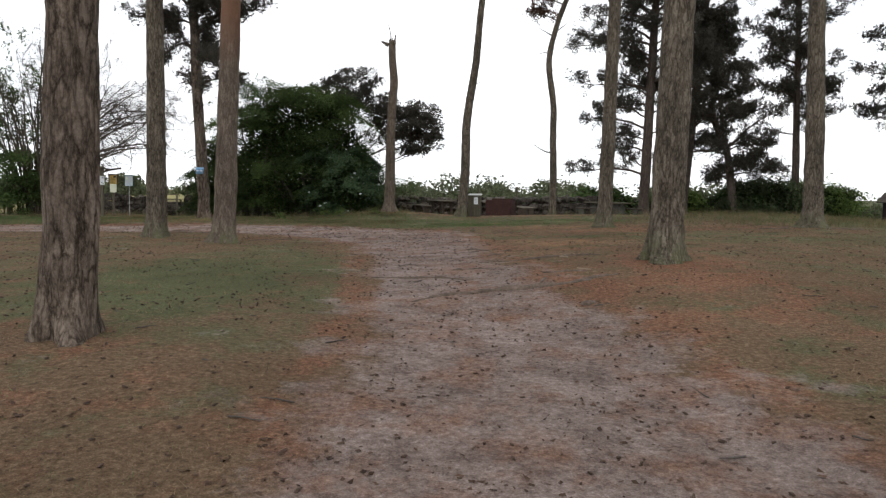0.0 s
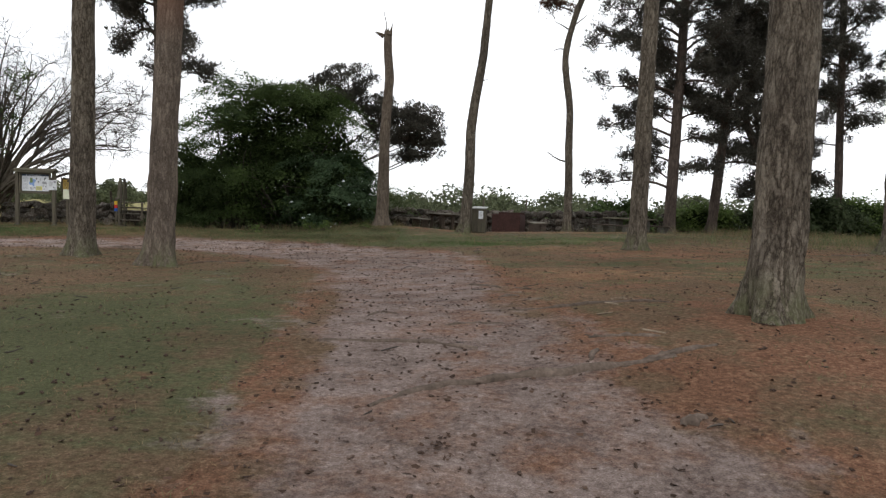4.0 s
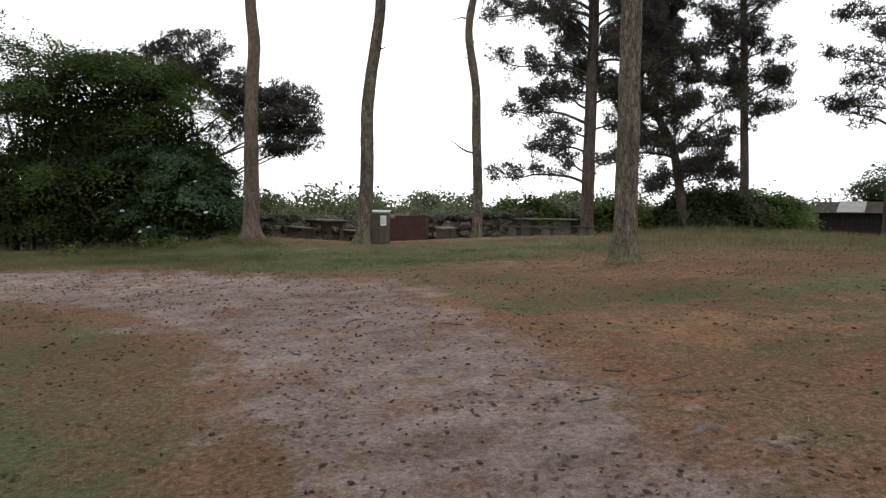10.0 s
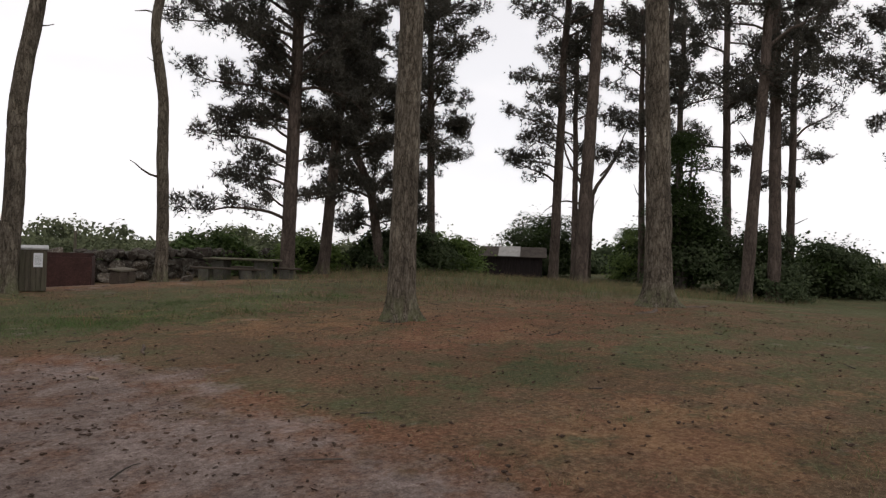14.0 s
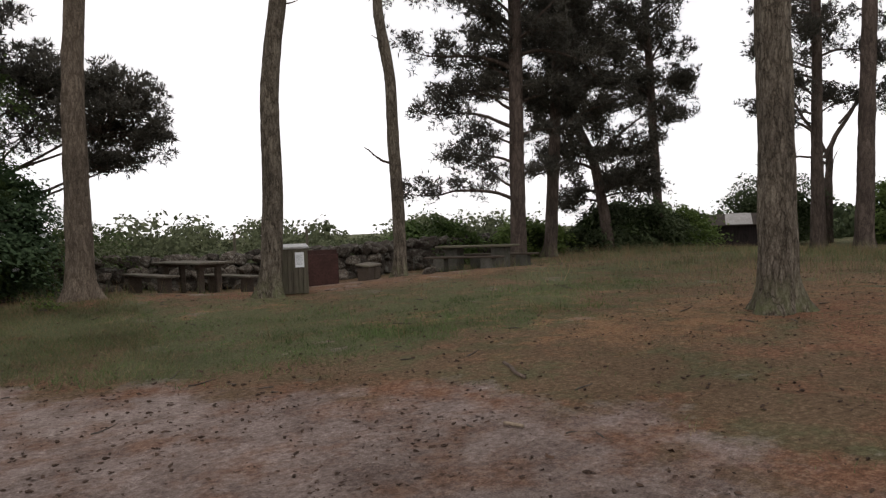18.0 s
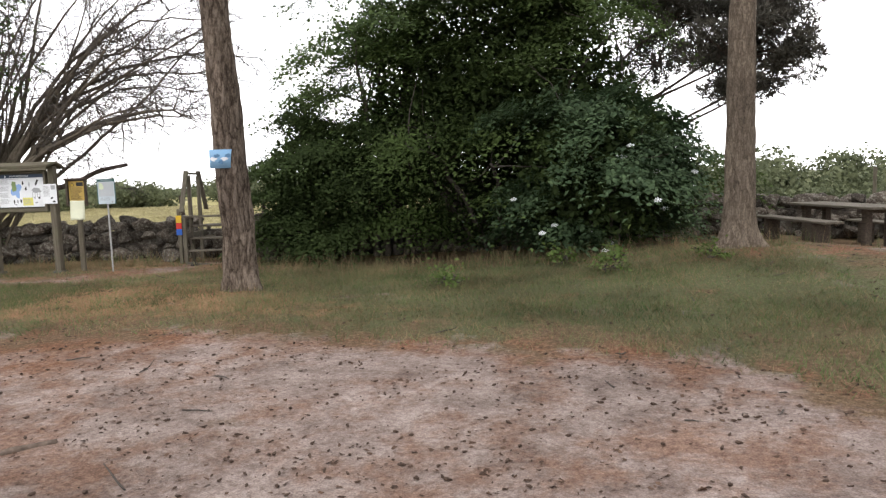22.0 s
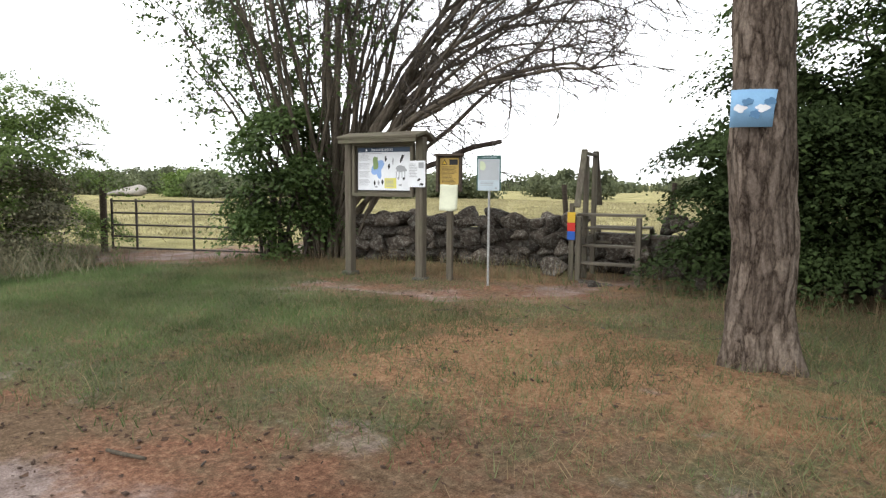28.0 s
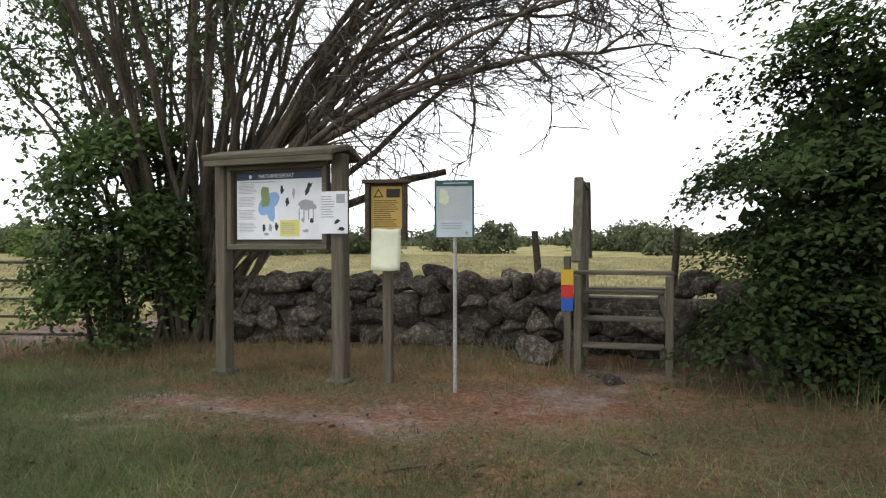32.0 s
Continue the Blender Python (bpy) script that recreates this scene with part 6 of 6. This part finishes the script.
def hut():
    a, b = Vector((25.26, 39.12, 0)), Vector((27.34, 36.68, 0))
    d = b - a
    m = (a + b) / 2
    t = thing("hut", Matrix.Translation(on_ground(m.x, m.y, 0.06)) @ Matrix.Rotation(math.atan2(d.y, d.x), 4, "Z"), "low dark brown board hut with a pale patch on its roof", "hut")
    L, D, H0, H1 = d.length, 1.8, 1.25, 1.65
    for y in (0, D):
        wl_ = part("wall", box(L - 0.02, 0.02, H0 - 0.02, (0, y + (0.02 if y == 0 else -0.02), H0 / 2), 0), HUT_WALL, t)
        for k in range(20):
            part("board", box(L / 20 - 0.008, 0.03, H0 - (0.01 if k % 2 else 0), (-L / 2 + L / 20 * (k + 0.5), y, H0 / 2), 0.004), HUT_WALL, wl_)
    for s in (-1, 1):
        wl_ = part("wall", box(0.02, D - 0.05, H0 - 0.02, (s * (L / 2 - 0.03), D / 2, H0 / 2), 0), HUT_WALL, t)
        for k in range(14):
            y = D / 14 * (k + 0.5)
            top = H0 + (H1 - H0) * (1 - abs(y - D / 2) / (D / 2))
            part("board", box(0.03, D / 14 - 0.008, top, (s * L / 2, y, top / 2), 0.004), HUT_WALL, wl_)
    sl = math.atan2(H1 - H0, D / 2)
    ln = (D / 2 + 0.35) / math.cos(sl)
    for s in (-1, 1):
        part("roof", box(L + 0.5, ln, 0.05, (0, D / 2 - s * (D / 4 + 0.17), (H0 + H1) / 2 - 0.05), 0.01, Matrix.Rotation(s * sl, 4, "X")), HUT_ROOF, t, "brown felt roof slope")
    part("roof_sheet", box(1.2, ln - 0.03, 0.02, (-0.2, D / 2 - (D / 4 + 0.17), (H0 + H1) / 2 - 0.01), 0.004, Matrix.Rotation(sl, 4, "X")), ROOF_PALE, t, "pale sheet laid on the roof")


hut()

# ---------------------------------------------------------------- far shrubs


def far_belt(name, label, spots, mat, leaf, seed, per):
    global RNG
    RNG = np.random.default_rng(seed)
    ps, ns = [], []
    for x, y, r, h in spots:
        for i in range(9):
            # each shrub is a heap of uneven rounded heads
            n = int(per * r / 7)
            d = unit(n)
            d[:, 1] = np.where((d[:, 1] > 0.3) & (RNG.random(n) < 0.7), -d[:, 1], d[:, 1])
            w = r * RNG.uniform(0.22, 0.5)
            a, q = RNG.uniform(0, 6.28), r * RNG.uniform(0.1, 0.75)
            top = h * RNG.uniform(0.45, 1.0) * (1 - 0.45 * (q / r) ** 2)
            tall = min(top * 0.6, w * RNG.uniform(0.7, 1.2))
            k = 1 - 0.45 * RNG.random((n, 1)) ** 1.5
            p = d * k * np.array([w, w, tall]) * (1 + 0.25 * np.sin(d[:, :1] * 6 + i) * np.sin(d[:, 2:3] * 5 + x)) + np.array([x + math.cos(a) * q, y + math.sin(a) * q * 0.8, height(x, y) + top - tall])
            ps.append(p), ns.append(d)
    ob = new(name, leaf_mesh(name, np.concatenate(ps), np.concatenate(ns), leaf, 0.8, 0.75, 0.1))
    ob.data.materials.append(mat)
    return tagged(ob, label, "shrubs", kind="stuff")


rr = random.Random(9)
far_belt("far_shrubs", "belt of grey-green shrubs beyond the wall", [(x + rr.uniform(-3, 3), 62 + 0.15 * x + rr.uniform(-9, 9), rr.uniform(3.5, 6.5), rr.uniform(3.0, 4.3)) for x in [-8 + 2.6 * i for i in range(40)]], LEAF_FAR, 0.27, 31, 560)
far_belt("near_scrub", "low green scrub close behind the wall", [(x + rr.uniform(-1, 1), 43 + 0.22 * x + rr.uniform(-3, 3), rr.uniform(1.3, 2.6), rr.uniform(0.9, 1.9)) for x in range(-2, 44, 2)], LEAF_FAR, 0.125, 32, 1150)
far_belt("far_trees", "far line of dark shrubs and trees along the pasture", [(-150 * math.sin(a) - 10 + rr.uniform(-8, 8), 150 * math.cos(a) + 20 + rr.uniform(-20, 20), rr.uniform(6, 14), rr.uniform(2.2, 5.0)) for a in [-0.1 + 0.045 * i for i in range(40)]], LEAF_FAR, 0.85, 33, 130)
far_belt("pasture_shrubs", "scattered shrubs on the dry pasture", [(-85, 65, 4, 4.2), (-90, 72, 5, 3.6), (-40, 84, 4, 3.4), (-27, 96, 5, 4.2), (-16, 92, 4, 3.4), (-55, 68, 6, 3.2), (-61, 66, 5, 3.6), (-72, 70, 6, 3.8), (-33, 104, 6, 4.4), (-48, 92, 4, 3.8), (-8, 98, 6, 4.6), (-80, 56, 6, 3.6), (-64, 58, 5, 2.8), (-50, 76, 5, 3.2), (-22, 84, 3, 2.6)], LEAF_FAR, 0.32, 34, 720)
far_belt("east_wood", "dark wood closing the view beyond the eastern stand", [(x, y, rr.uniform(4, 6), rr.uniform(1.8, 3.4)) for x, y in [(44 + rr.uniform(-3, 3), 4 + 5 * i) for i in range(9)] + [(38 + 3 * i, 47 + rr.uniform(-2, 3)) for i in range(8)]], LEAF_SHRUB, 0.34, 35, 520)

# ---------------------------------------------------------------- roots, cones, grass


def bump_at(x, y, s):
    return np.array([noise.noise(Vector((a * 0.9, b * 0.9, 0))) * 0.018 + noise.noise(Vector((a * 3.1, b * 3.1, 5))) * 0.011 for a, b in zip(x, y)]) - 0.03 * s


def root(points, r, seed, label="weathered grey pine root across the path"):
    rng = random.Random(seed)
    x0, y0 = points[0]
    t = thing("pine_root", on_ground(x0, y0), label, "root", "surface roots")
    line = []
    for (ax, ay), (bx, by) in zip(points, points[1:]):
        n = max(3, int(math.hypot(bx - ax, by - ay) / 0.18))
        for i in range(n):
            x, y = ax + (bx - ax) * i / n + rng.gauss(0, 0.014), ay + (by - ay) * i / n + rng.gauss(0, 0.014)
            sx, sy = np.array([x]), np.array([y])
            line.append(Vector((x - x0, y - y0, height(x, y) - height(x0, y0) + rng.uniform(-0.012, 0.01) * r / 0.04 - 0.15 * r + float(bump_at(sx, sy, sand_at(sx, sy))[0]))))
    tb = Tubes()
    tb.add(line, [r * (0.12 + 0.95 * math.sin(math.pi * (0.04 + 0.92 * i / len(line))) ** 0.7) * rng.uniform(0.75, 1.15) for i in range(len(line))], 9, 0.35)
    part("strand", tb.mesh("strand"), ROOT, t)


for i, (pts, r) in enumerate(((((-0.34, 8.13), (-0.12, 8.42), (0.21, 8.66), (0.73, 8.81), (1.29, 8.96), (1.81, 9.12), (2.19, 9.29)), 0.05), (((-1.1, 10.0), (-0.67, 10.1), (-0.11, 10.0), (0.25, 9.85), (0.59, 9.68)), 0.035),
                            (((0.17, 10.77), (0.54, 10.84), (0.9, 10.73)), 0.03), (((1.64, 7.79), (1.76, 7.9), (1.87, 7.95)), 0.05), (((0.42, 13.99), (0.64, 13.78), (0.89, 13.56), (1.0, 13.36)), 0.032), (((1.18, 13.4), (1.28, 13.15), (1.41, 13.04)), 0.028),
                            (((0.84, 12.46), (1.03, 12.49), (1.16, 12.39)), 0.03), (((0.6, 11.45), (1.02, 11.41), (1.48, 11.46), (1.95, 11.58), (2.5, 11.6), (3.0, 11.45)), 0.028), (((-0.72, 11.3), (-0.66, 11.5), (-0.55, 11.58), (-0.3, 11.3)), 0.022), (((1.5, 9.88), (1.62, 9.92), (1.79, 9.93), (1.98, 9.87), (2.2, 9.8)), 0.028),
                            (((1.6, 8.98), (1.89, 9.21), (2.05, 9.28), (2.3, 9.4), (2.62, 9.5)), 0.034), (((1.36, 9.2), (1.42, 9.36), (1.56, 9.6)), 0.022), (((10.2, 19.6), (9.5, 19.3), (8.8, 19.4)), 0.05), (((11.0, 19.7), (11.7, 19.5), (12.4, 19.6)), 0.04),
                            (((-6.6, 20.6), (-7.1, 20.5), (-7.9, 20.9), (-8.8, 20.9)), 0.04), (((-5.0, 17.5), (-4.3, 17.8), (-3.7, 17.7)), 0.03))):
    root(pts, r, 200 + i)


def stick(points, r, label, mat=CHIP, seed=1):
    """A loose stick that follows the ground."""
    x0, y0 = points[0]
    t = thing("fallen_stick", on_ground(x0, y0), label, "stick", "loose sticks")
    rng = random.Random(seed)
    tb = Tubes()
    line = [Vector((x - x0 + rng.gauss(0, 0.008), y - y0 + rng.gauss(0, 0.008), height(x, y) - height(x0, y0) + r * 0.4)) for x, y in points]
    tb.add(line, [r * (0.85, 1, 0.9, 0.8, 0.6)[min(i, 4)] for i in range(len(line))], 7, 0.1)
    part("shaft", tb.mesh("shaft"), mat, t)


stick(((2.04, 10.08), (2.1, 10.02), (2.17, 9.96), (2.22, 9.91)), 0.012, "short pale barkless stick on the needle litter")
stick(((1.78, 10.86), (1.87, 10.9), (1.98, 10.92)), 0.01, "short pale barkless stick on the needle litter")
stick(((2.0, 11.6), (2.1, 11.5), (2.15, 11.4)), 0.012, "thin pale stick beside a heap of cone scales")
stick(((1.04, 21.31), (0.98, 21.1), (0.9, 20.9), (0.86, 20.72)), 0.02, "grey forked stick on the turf", ROOT)
stick(((0.0, 19.77), (0.04, 19.7), (0.07, 19.63)), 0.014, "short pale barkless stick on the turf")
root(((-8.35, 21.1), (-8.2, 21.45), (-8.05, 21.75), (-7.8, 22.05)), 0.034, 231, "low grey root half sunk in the sand")
stick(((-11.9, 23.42), (-11.78, 23.46), (-11.6, 23.5)), 0.012, "thin dark twig at the edge of the turf", BARK_SMOOTH)


def scale_heap():
    """A little heap of cone scales left by a squirrel."""
    rng = random.Random(33)
    t = thing("cone_scale_heap", on_ground(2.3, 11.78), "small heap of pale gnawed cone scales", "litter heap")
    v, f = [], []
    for i in range(70):
        a, r = rng.uniform(0, 6.28), abs(rng.gauss(0, 0.1))
        c = Vector((math.cos(a) * r * 1.4, math.sin(a) * r, max(0.006, 0.03 - 0.16 * r)))
        m = Euler((rng.uniform(-0.7, 0.7), rng.uniform(-0.7, 0.7), rng.uniform(0, 6.28))).to_matrix()
        k, i0 = rng.uniform(0.008, 0.02), len(v)
        v += [c + m @ Vector(q) * k for q in ((-1, -0.4, 0), (0.8, -0.5, 0.1), (1, 0.4, 0), (-0.8, 0.5, 0.15))]
        f.append((i0, i0 + 1, i0 + 2, i0 + 3))
    part("scales", mesh_of("scales", v, f), CHIP, t, kind="stuff")


scale_heap()


def scatter(n, box_xy, seed, weight):
    rng = np.random.default_rng(seed)
    x0, x1, y0, y1 = box_xy
    x, y = rng.uniform(x0, x1, n), rng.uniform(y0, y1, n)
    keep = rng.random(n) < weight(x, y)
    return x[keep], y[keep]


def clumpy(x, y, scale, o):
    return np.array([0.5 + 0.75 * noise.noise(Vector((a * scale, b * scale, o))) for a, b in zip(x, y)])


def cones():
    """Small scaly cones lying about, tip to one side."""
    x, y = scatter(28000, (-15, 13, 1, 30), 41, lambda a, b: np.clip(0.12 + 0.6 * clumpy(a, b, 0.7, 3) ** 2 + 0.25 * near_line(a, b, SAND_PATH), 0, 1) * (1 - beyond(a, b)) * np.where(b > 24.3, 0.25, np.where(a < -2, 1.0, 0.65)))
    s = sand_at(x, y)
    z = land(x, y) + bump_at(x, y, s)
    rng = random.Random(6)
    v, f = [], []
    prof = ((0, 0.006), (0.013, 0.0125), (0.032, 0.0115), (0.052, 0.003))
    for px, py, pz in zip(x, y, z):
        m = Matrix.Translation((px, py, pz + 0.010)) @ Euler((radians(90) + rng.uniform(-0.4, 0.4), 0, rng.uniform(0, 6.28))).to_matrix().to_4x4() @ Matrix.Scale(0.38 + 0.62 * rng.random() ** 1.5, 4)
        i0 = len(v)
        for j, (h, r) in enumerate(prof):
            for k in range(5):
                a = 1.2566 * k + 0.6 * j
                q = r * (1.15 if (k + j) % 2 else 0.88)
                v.append(m @ Vector((math.cos(a) * q, math.sin(a) * q, h - 0.024)))
        for j in range(3):
            for k in range(5):
                a, b = i0 + j * 5 + k, i0 + j * 5 + (k + 1) % 5
                f.append((a, b, b + 5, a + 5))
        f.append(tuple(i0 + 15 + k for k in range(5)))
    ob = new("pine_cones", mesh_of("pine_cones", v, f))
    ob.data.materials.append(CONE)
    tagged(ob, "hundreds of small dark pine cones strewn over the ground", "pine cones", kind="stuff")


cones()


def flakes():
    """Bark flakes, cone scales and bits of needle litter."""
    x, y = scatter(130000, (-15, 11, 1, 29), 47, lambda a, b: np.clip(0.1 + 0.9 * clumpy(a, b, 1.3, 8) ** 2 * (0.4 + 1.2 * clumpy(a, b, 5.0, 4)), 0, 1) * (0.5 + 0.5 * near_line(a, b, SAND_PATH)) * (1 - beyond(a, b)))
    rng = np.random.default_rng(48)
    n = len(x)
    z = land(x, y) + bump_at(x, y, sand_at(x, y)) + 0.006
    a, s, w = rng.uniform(0, 6.28, n), 0.006 + 0.02 * rng.random(n) ** 1.4, rng.uniform(0.3, 0.8, n)
    c, d = np.cos(a) * s, np.sin(a) * s
    t = rng.normal(0, 0.25, (4, n)) * s
    v = np.stack([np.stack([x + k * c - m * d * w, y + k * d + m * c * w, z + t[i]], 1) for i, (k, m) in enumerate(((-1, -0.6), (0.7, -1), (1, 0.7), (-0.6, 1)))], 1).reshape(-1, 3)
    ob = new("bark_litter", mesh_array("bark_litter", v, 4))
    ob.data.materials.append(LITTER)
    tagged(ob, "bits of bark and cone scales trodden into the sand", "litter", kind="stuff")


flakes()


def sticks():
    """Twigs and bark flakes on the ground."""
    x, y = scatter(900, (-14, 9, 2, 30), 43, lambda a, b: 0.35 * (1 - beyond(a, b)))
    z = land(x, y) + bump_at(x, y, sand_at(x, y))
    rng = random.Random(12)
    tb = Tubes()
    for px, py, pz in zip(x, y, z):
        a = rng.uniform(0, 6.28)
        tb.add(bent((px, py, pz + 0.008), (math.cos(a), math.sin(a), 0.0), rng.uniform(0.05, 0.28), 4, 0.12), [0.006, 0.007, 0.006, 0.005, 0.003], 4)
    ob = new("fallen_twigs", tb.mesh("fallen_twigs"))
    ob.data.materials.append(TWIG)
    tagged(ob, "short dead twigs lying on the ground", "twigs", kind="stuff")


sticks()


def grass(name, label, x, y, tall, blades, width, mat, seed, lean=0.5, spread=0.05):
    rng = np.random.default_rng(seed)
    n = len(x) * blades
    bx = np.repeat(x, blades) + rng.normal(0, spread, n)
    by = np.repeat(y, blades) + rng.normal(0, spread, n)
    z = land(bx, by) - 0.012
    a = rng.uniform(0, 2 * np.pi, n)
    h = np.repeat(tall, blades) * rng.uniform(0.5, 1.2, n)
    w = width * rng.uniform(0.6, 1.4, n)
    tilt = rng.normal(0, lean, (n, 2)) * h[:, None]
    base = np.stack([bx, by, z], 1)
    side = np.stack([np.cos(a) * w, np.sin(a) * w, np.zeros(n)], 1)
    tip = base + np.stack([tilt[:, 0], tilt[:, 1], h], 1)
    ob = new(name, mesh_array(name, np.stack([base - side, base + side, tip], 1).reshape(-1, 3), 3))
    ob.data.materials.append(mat)
    return tagged(ob, label, "grass", kind="stuff")


def turf_weight(x, y):
    s, g, li, me, st = ground_masks(x, y)
    return np.clip(1.15 - 2.2 * s, 0, 1) * (1 - beyond(x, y)), g, li


def lawn():
    def green_w(a, b):
        w, g, li = turf_weight(a, b)
        return w * np.clip(1.3 * (g - 0.1) * clumpy(a, b, 0.8, 9), 0, 1)

    def dry_w(a, b):
        w, g, li = turf_weight(a, b)
        return w * np.clip(0.5 * clumpy(a, b, 0.9, 4) + 0.15, 0, 1) * (1 - 0.85 * spot(a, b, -16.8, 26.0, 4.4, 2.4))

    x, y = scatter(42000, (-22, 13, 1, 31.5), 51, green_w)
    grass("short_grass", "patchy short green grass beside the path", x, y, 0.035 + 0.035 * clumpy(x, y, 0.6, 2), 6, 0.0035, GRASS, 52)
    x, y = scatter(42000, (-22, 13, 1, 31.5), 53, dry_w)
    grass("dry_turf", "short straw-coloured dry turf", x, y, 0.025 + 0.03 * clumpy(x, y, 0.6, 5), 6, 0.003, STRAW, 54, 0.9)

    x, y = scatter(60000, (-18.5, -1.5, 23.2, 30.6), 61, lambda a, b: turf_weight(a, b)[0] * np.clip(0.15 + 0.9 * clumpy(a, b, 0.9, 12), 0, 1) * np.clip(0.25 + 0.9 * turf_weight(a, b)[1], 0, 1))
    pick = np.random.default_rng(2).random(len(x)) - 0.42 * spot(x, y, -16.8, 26.0, 4.4, 2.4)
    tall = 0.05 + 0.07 * clumpy(x, y, 0.5, 14)
    grass("meadow_turf", "loose green grass between the path and the wall", x[pick < 0.52], y[pick < 0.52], tall[pick < 0.52], 5, 0.0032, GRASS, 62, 0.6, 0.05)
    grass("meadow_straw", "loose dry grass stalks between the path and the wall", x[pick >= 0.52], y[pick >= 0.52], 1.25 * tall[pick >= 0.52], 4, 0.0026, STRAW, 63, 0.8, 0.06)

    x, y = scatter(60000, (-21, 7, 22.5, 30.2), 71, lambda a, b: turf_weight(a, b)[0] * np.clip((1.5 * spot(a, b, -16.8, 26.0, 4.2, 2.2) + 0.4 * spot(a, b, -6, 28.6, 4.5, 1.2) + 0.35 * spot(a, b, -3, 26.3, 4, 0.7) + 0.7 * spot(a, b, 0.4, 23.8, 3, 0.8) + 0.5 * spot(a, b, 4, 25.2, 2.6, 0.6)) * (0.3 + clumpy(a, b, 0.7, 21)), 0, 1))
    grass("lush_grass", "soft green grass in the moister hollows", x, y, 0.05 + 0.05 * clumpy(x, y, 0.6, 22), 6, 0.0036, GRASS_LUSH, 72, 0.6, 0.06)

    def tall_w(a, b):
        d = np.maximum.reduce([spot(a, b, -6.5, 30.2, 5, 0.9), spot(a, b, 15.5, 32.6, 5.5, 1.6), spot(a, b, 20, 33, 8, 4), spot(a, b, -13.5, 30.6, 3.2, 0.7), spot(a, b, -18.3, 29.6, 1.7, 0.7), spot(a, b, -21.5, 27.4, 1.6, 0.9), spot(a, b, -10.2, 30.3, 1.3, 0.7), spot(a, b, 18, 26, 8, 4)])
        return d * (1 - 0.8 * beyond(a, b)) * np.clip(1.3 - 2 * sand_at(a, b), 0, 1)

    x, y = scatter(26000, (-24, 30, 22, 40), 55, tall_w)
    half = np.random.default_rng(1).random(len(x)) < 0.55
    grass("tall_grass", "long green grass along the bushes and the wall", x[half], y[half], np.full(half.sum(), 0.26), 6, 0.005, GRASS, 56, 0.35, 0.09)
    grass("tall_dry_grass", "long dry grass along the bushes and the wall", x[~half], y[~half], np.full((~half).sum(), 0.32), 6, 0.004, STRAW, 57, 0.4, 0.09)
    x, y = scatter(2600, (-25.5, -19.5, 24.2, 27.6), 73, lambda a, b: spot(a, b, -22.5, 25.9, 2.6, 1.3))
    grass("dry_scrub_stalks", "long arching dry grass stalks in the scrub beside the gate", x, y, np.full(len(x), 0.55), 5, 0.007, LEAF_GREY, 74, 0.7, 0.12)
    x, y = scatter(3000, (-20, -13.5, 28.6, 30.8), 75, lambda a, b: 0.8 * np.maximum(spot(a, b, -17.2, 29.8, 2.0, 0.6), spot(a, b, -15, 30.2, 2.2, 0.7)))
    grass("tree_foot_straw", "pale dry grass under the many-stemmed tree", x, y, np.full(len(x), 0.1), 7, 0.004, STRAW, 76, 1.3, 0.09)
    x, y = scatter(30000, (-60, 0, 31, 75), 58, lambda a, b: beyond(a, b) * smooth01((-9 - a) / 5) * 0.8 * (1 - sand_at(a, b)))
    grass("pasture_grass", "dry yellow pasture grass beyond the wall", x, y, np.full(len(x), 0.13), 6, 0.016, PASTURE, 59, 0.9, 0.35)


lawn()
for i, (wx, wy, wh) in enumerate(((-4.25, 28.45, 0.32), (-6.6, 27.6, 0.2), (-2.9, 28.9, 0.2), (-5.1, 29.5, 0.25))):
    leafy("weed_plant", wx, wy, 0.24, 0.22, wh, 260, 0.07, LEAF_LIGHT, "small leafy green weed in the grass", 300 + i, 7, 4, category="plant", group="weeds")
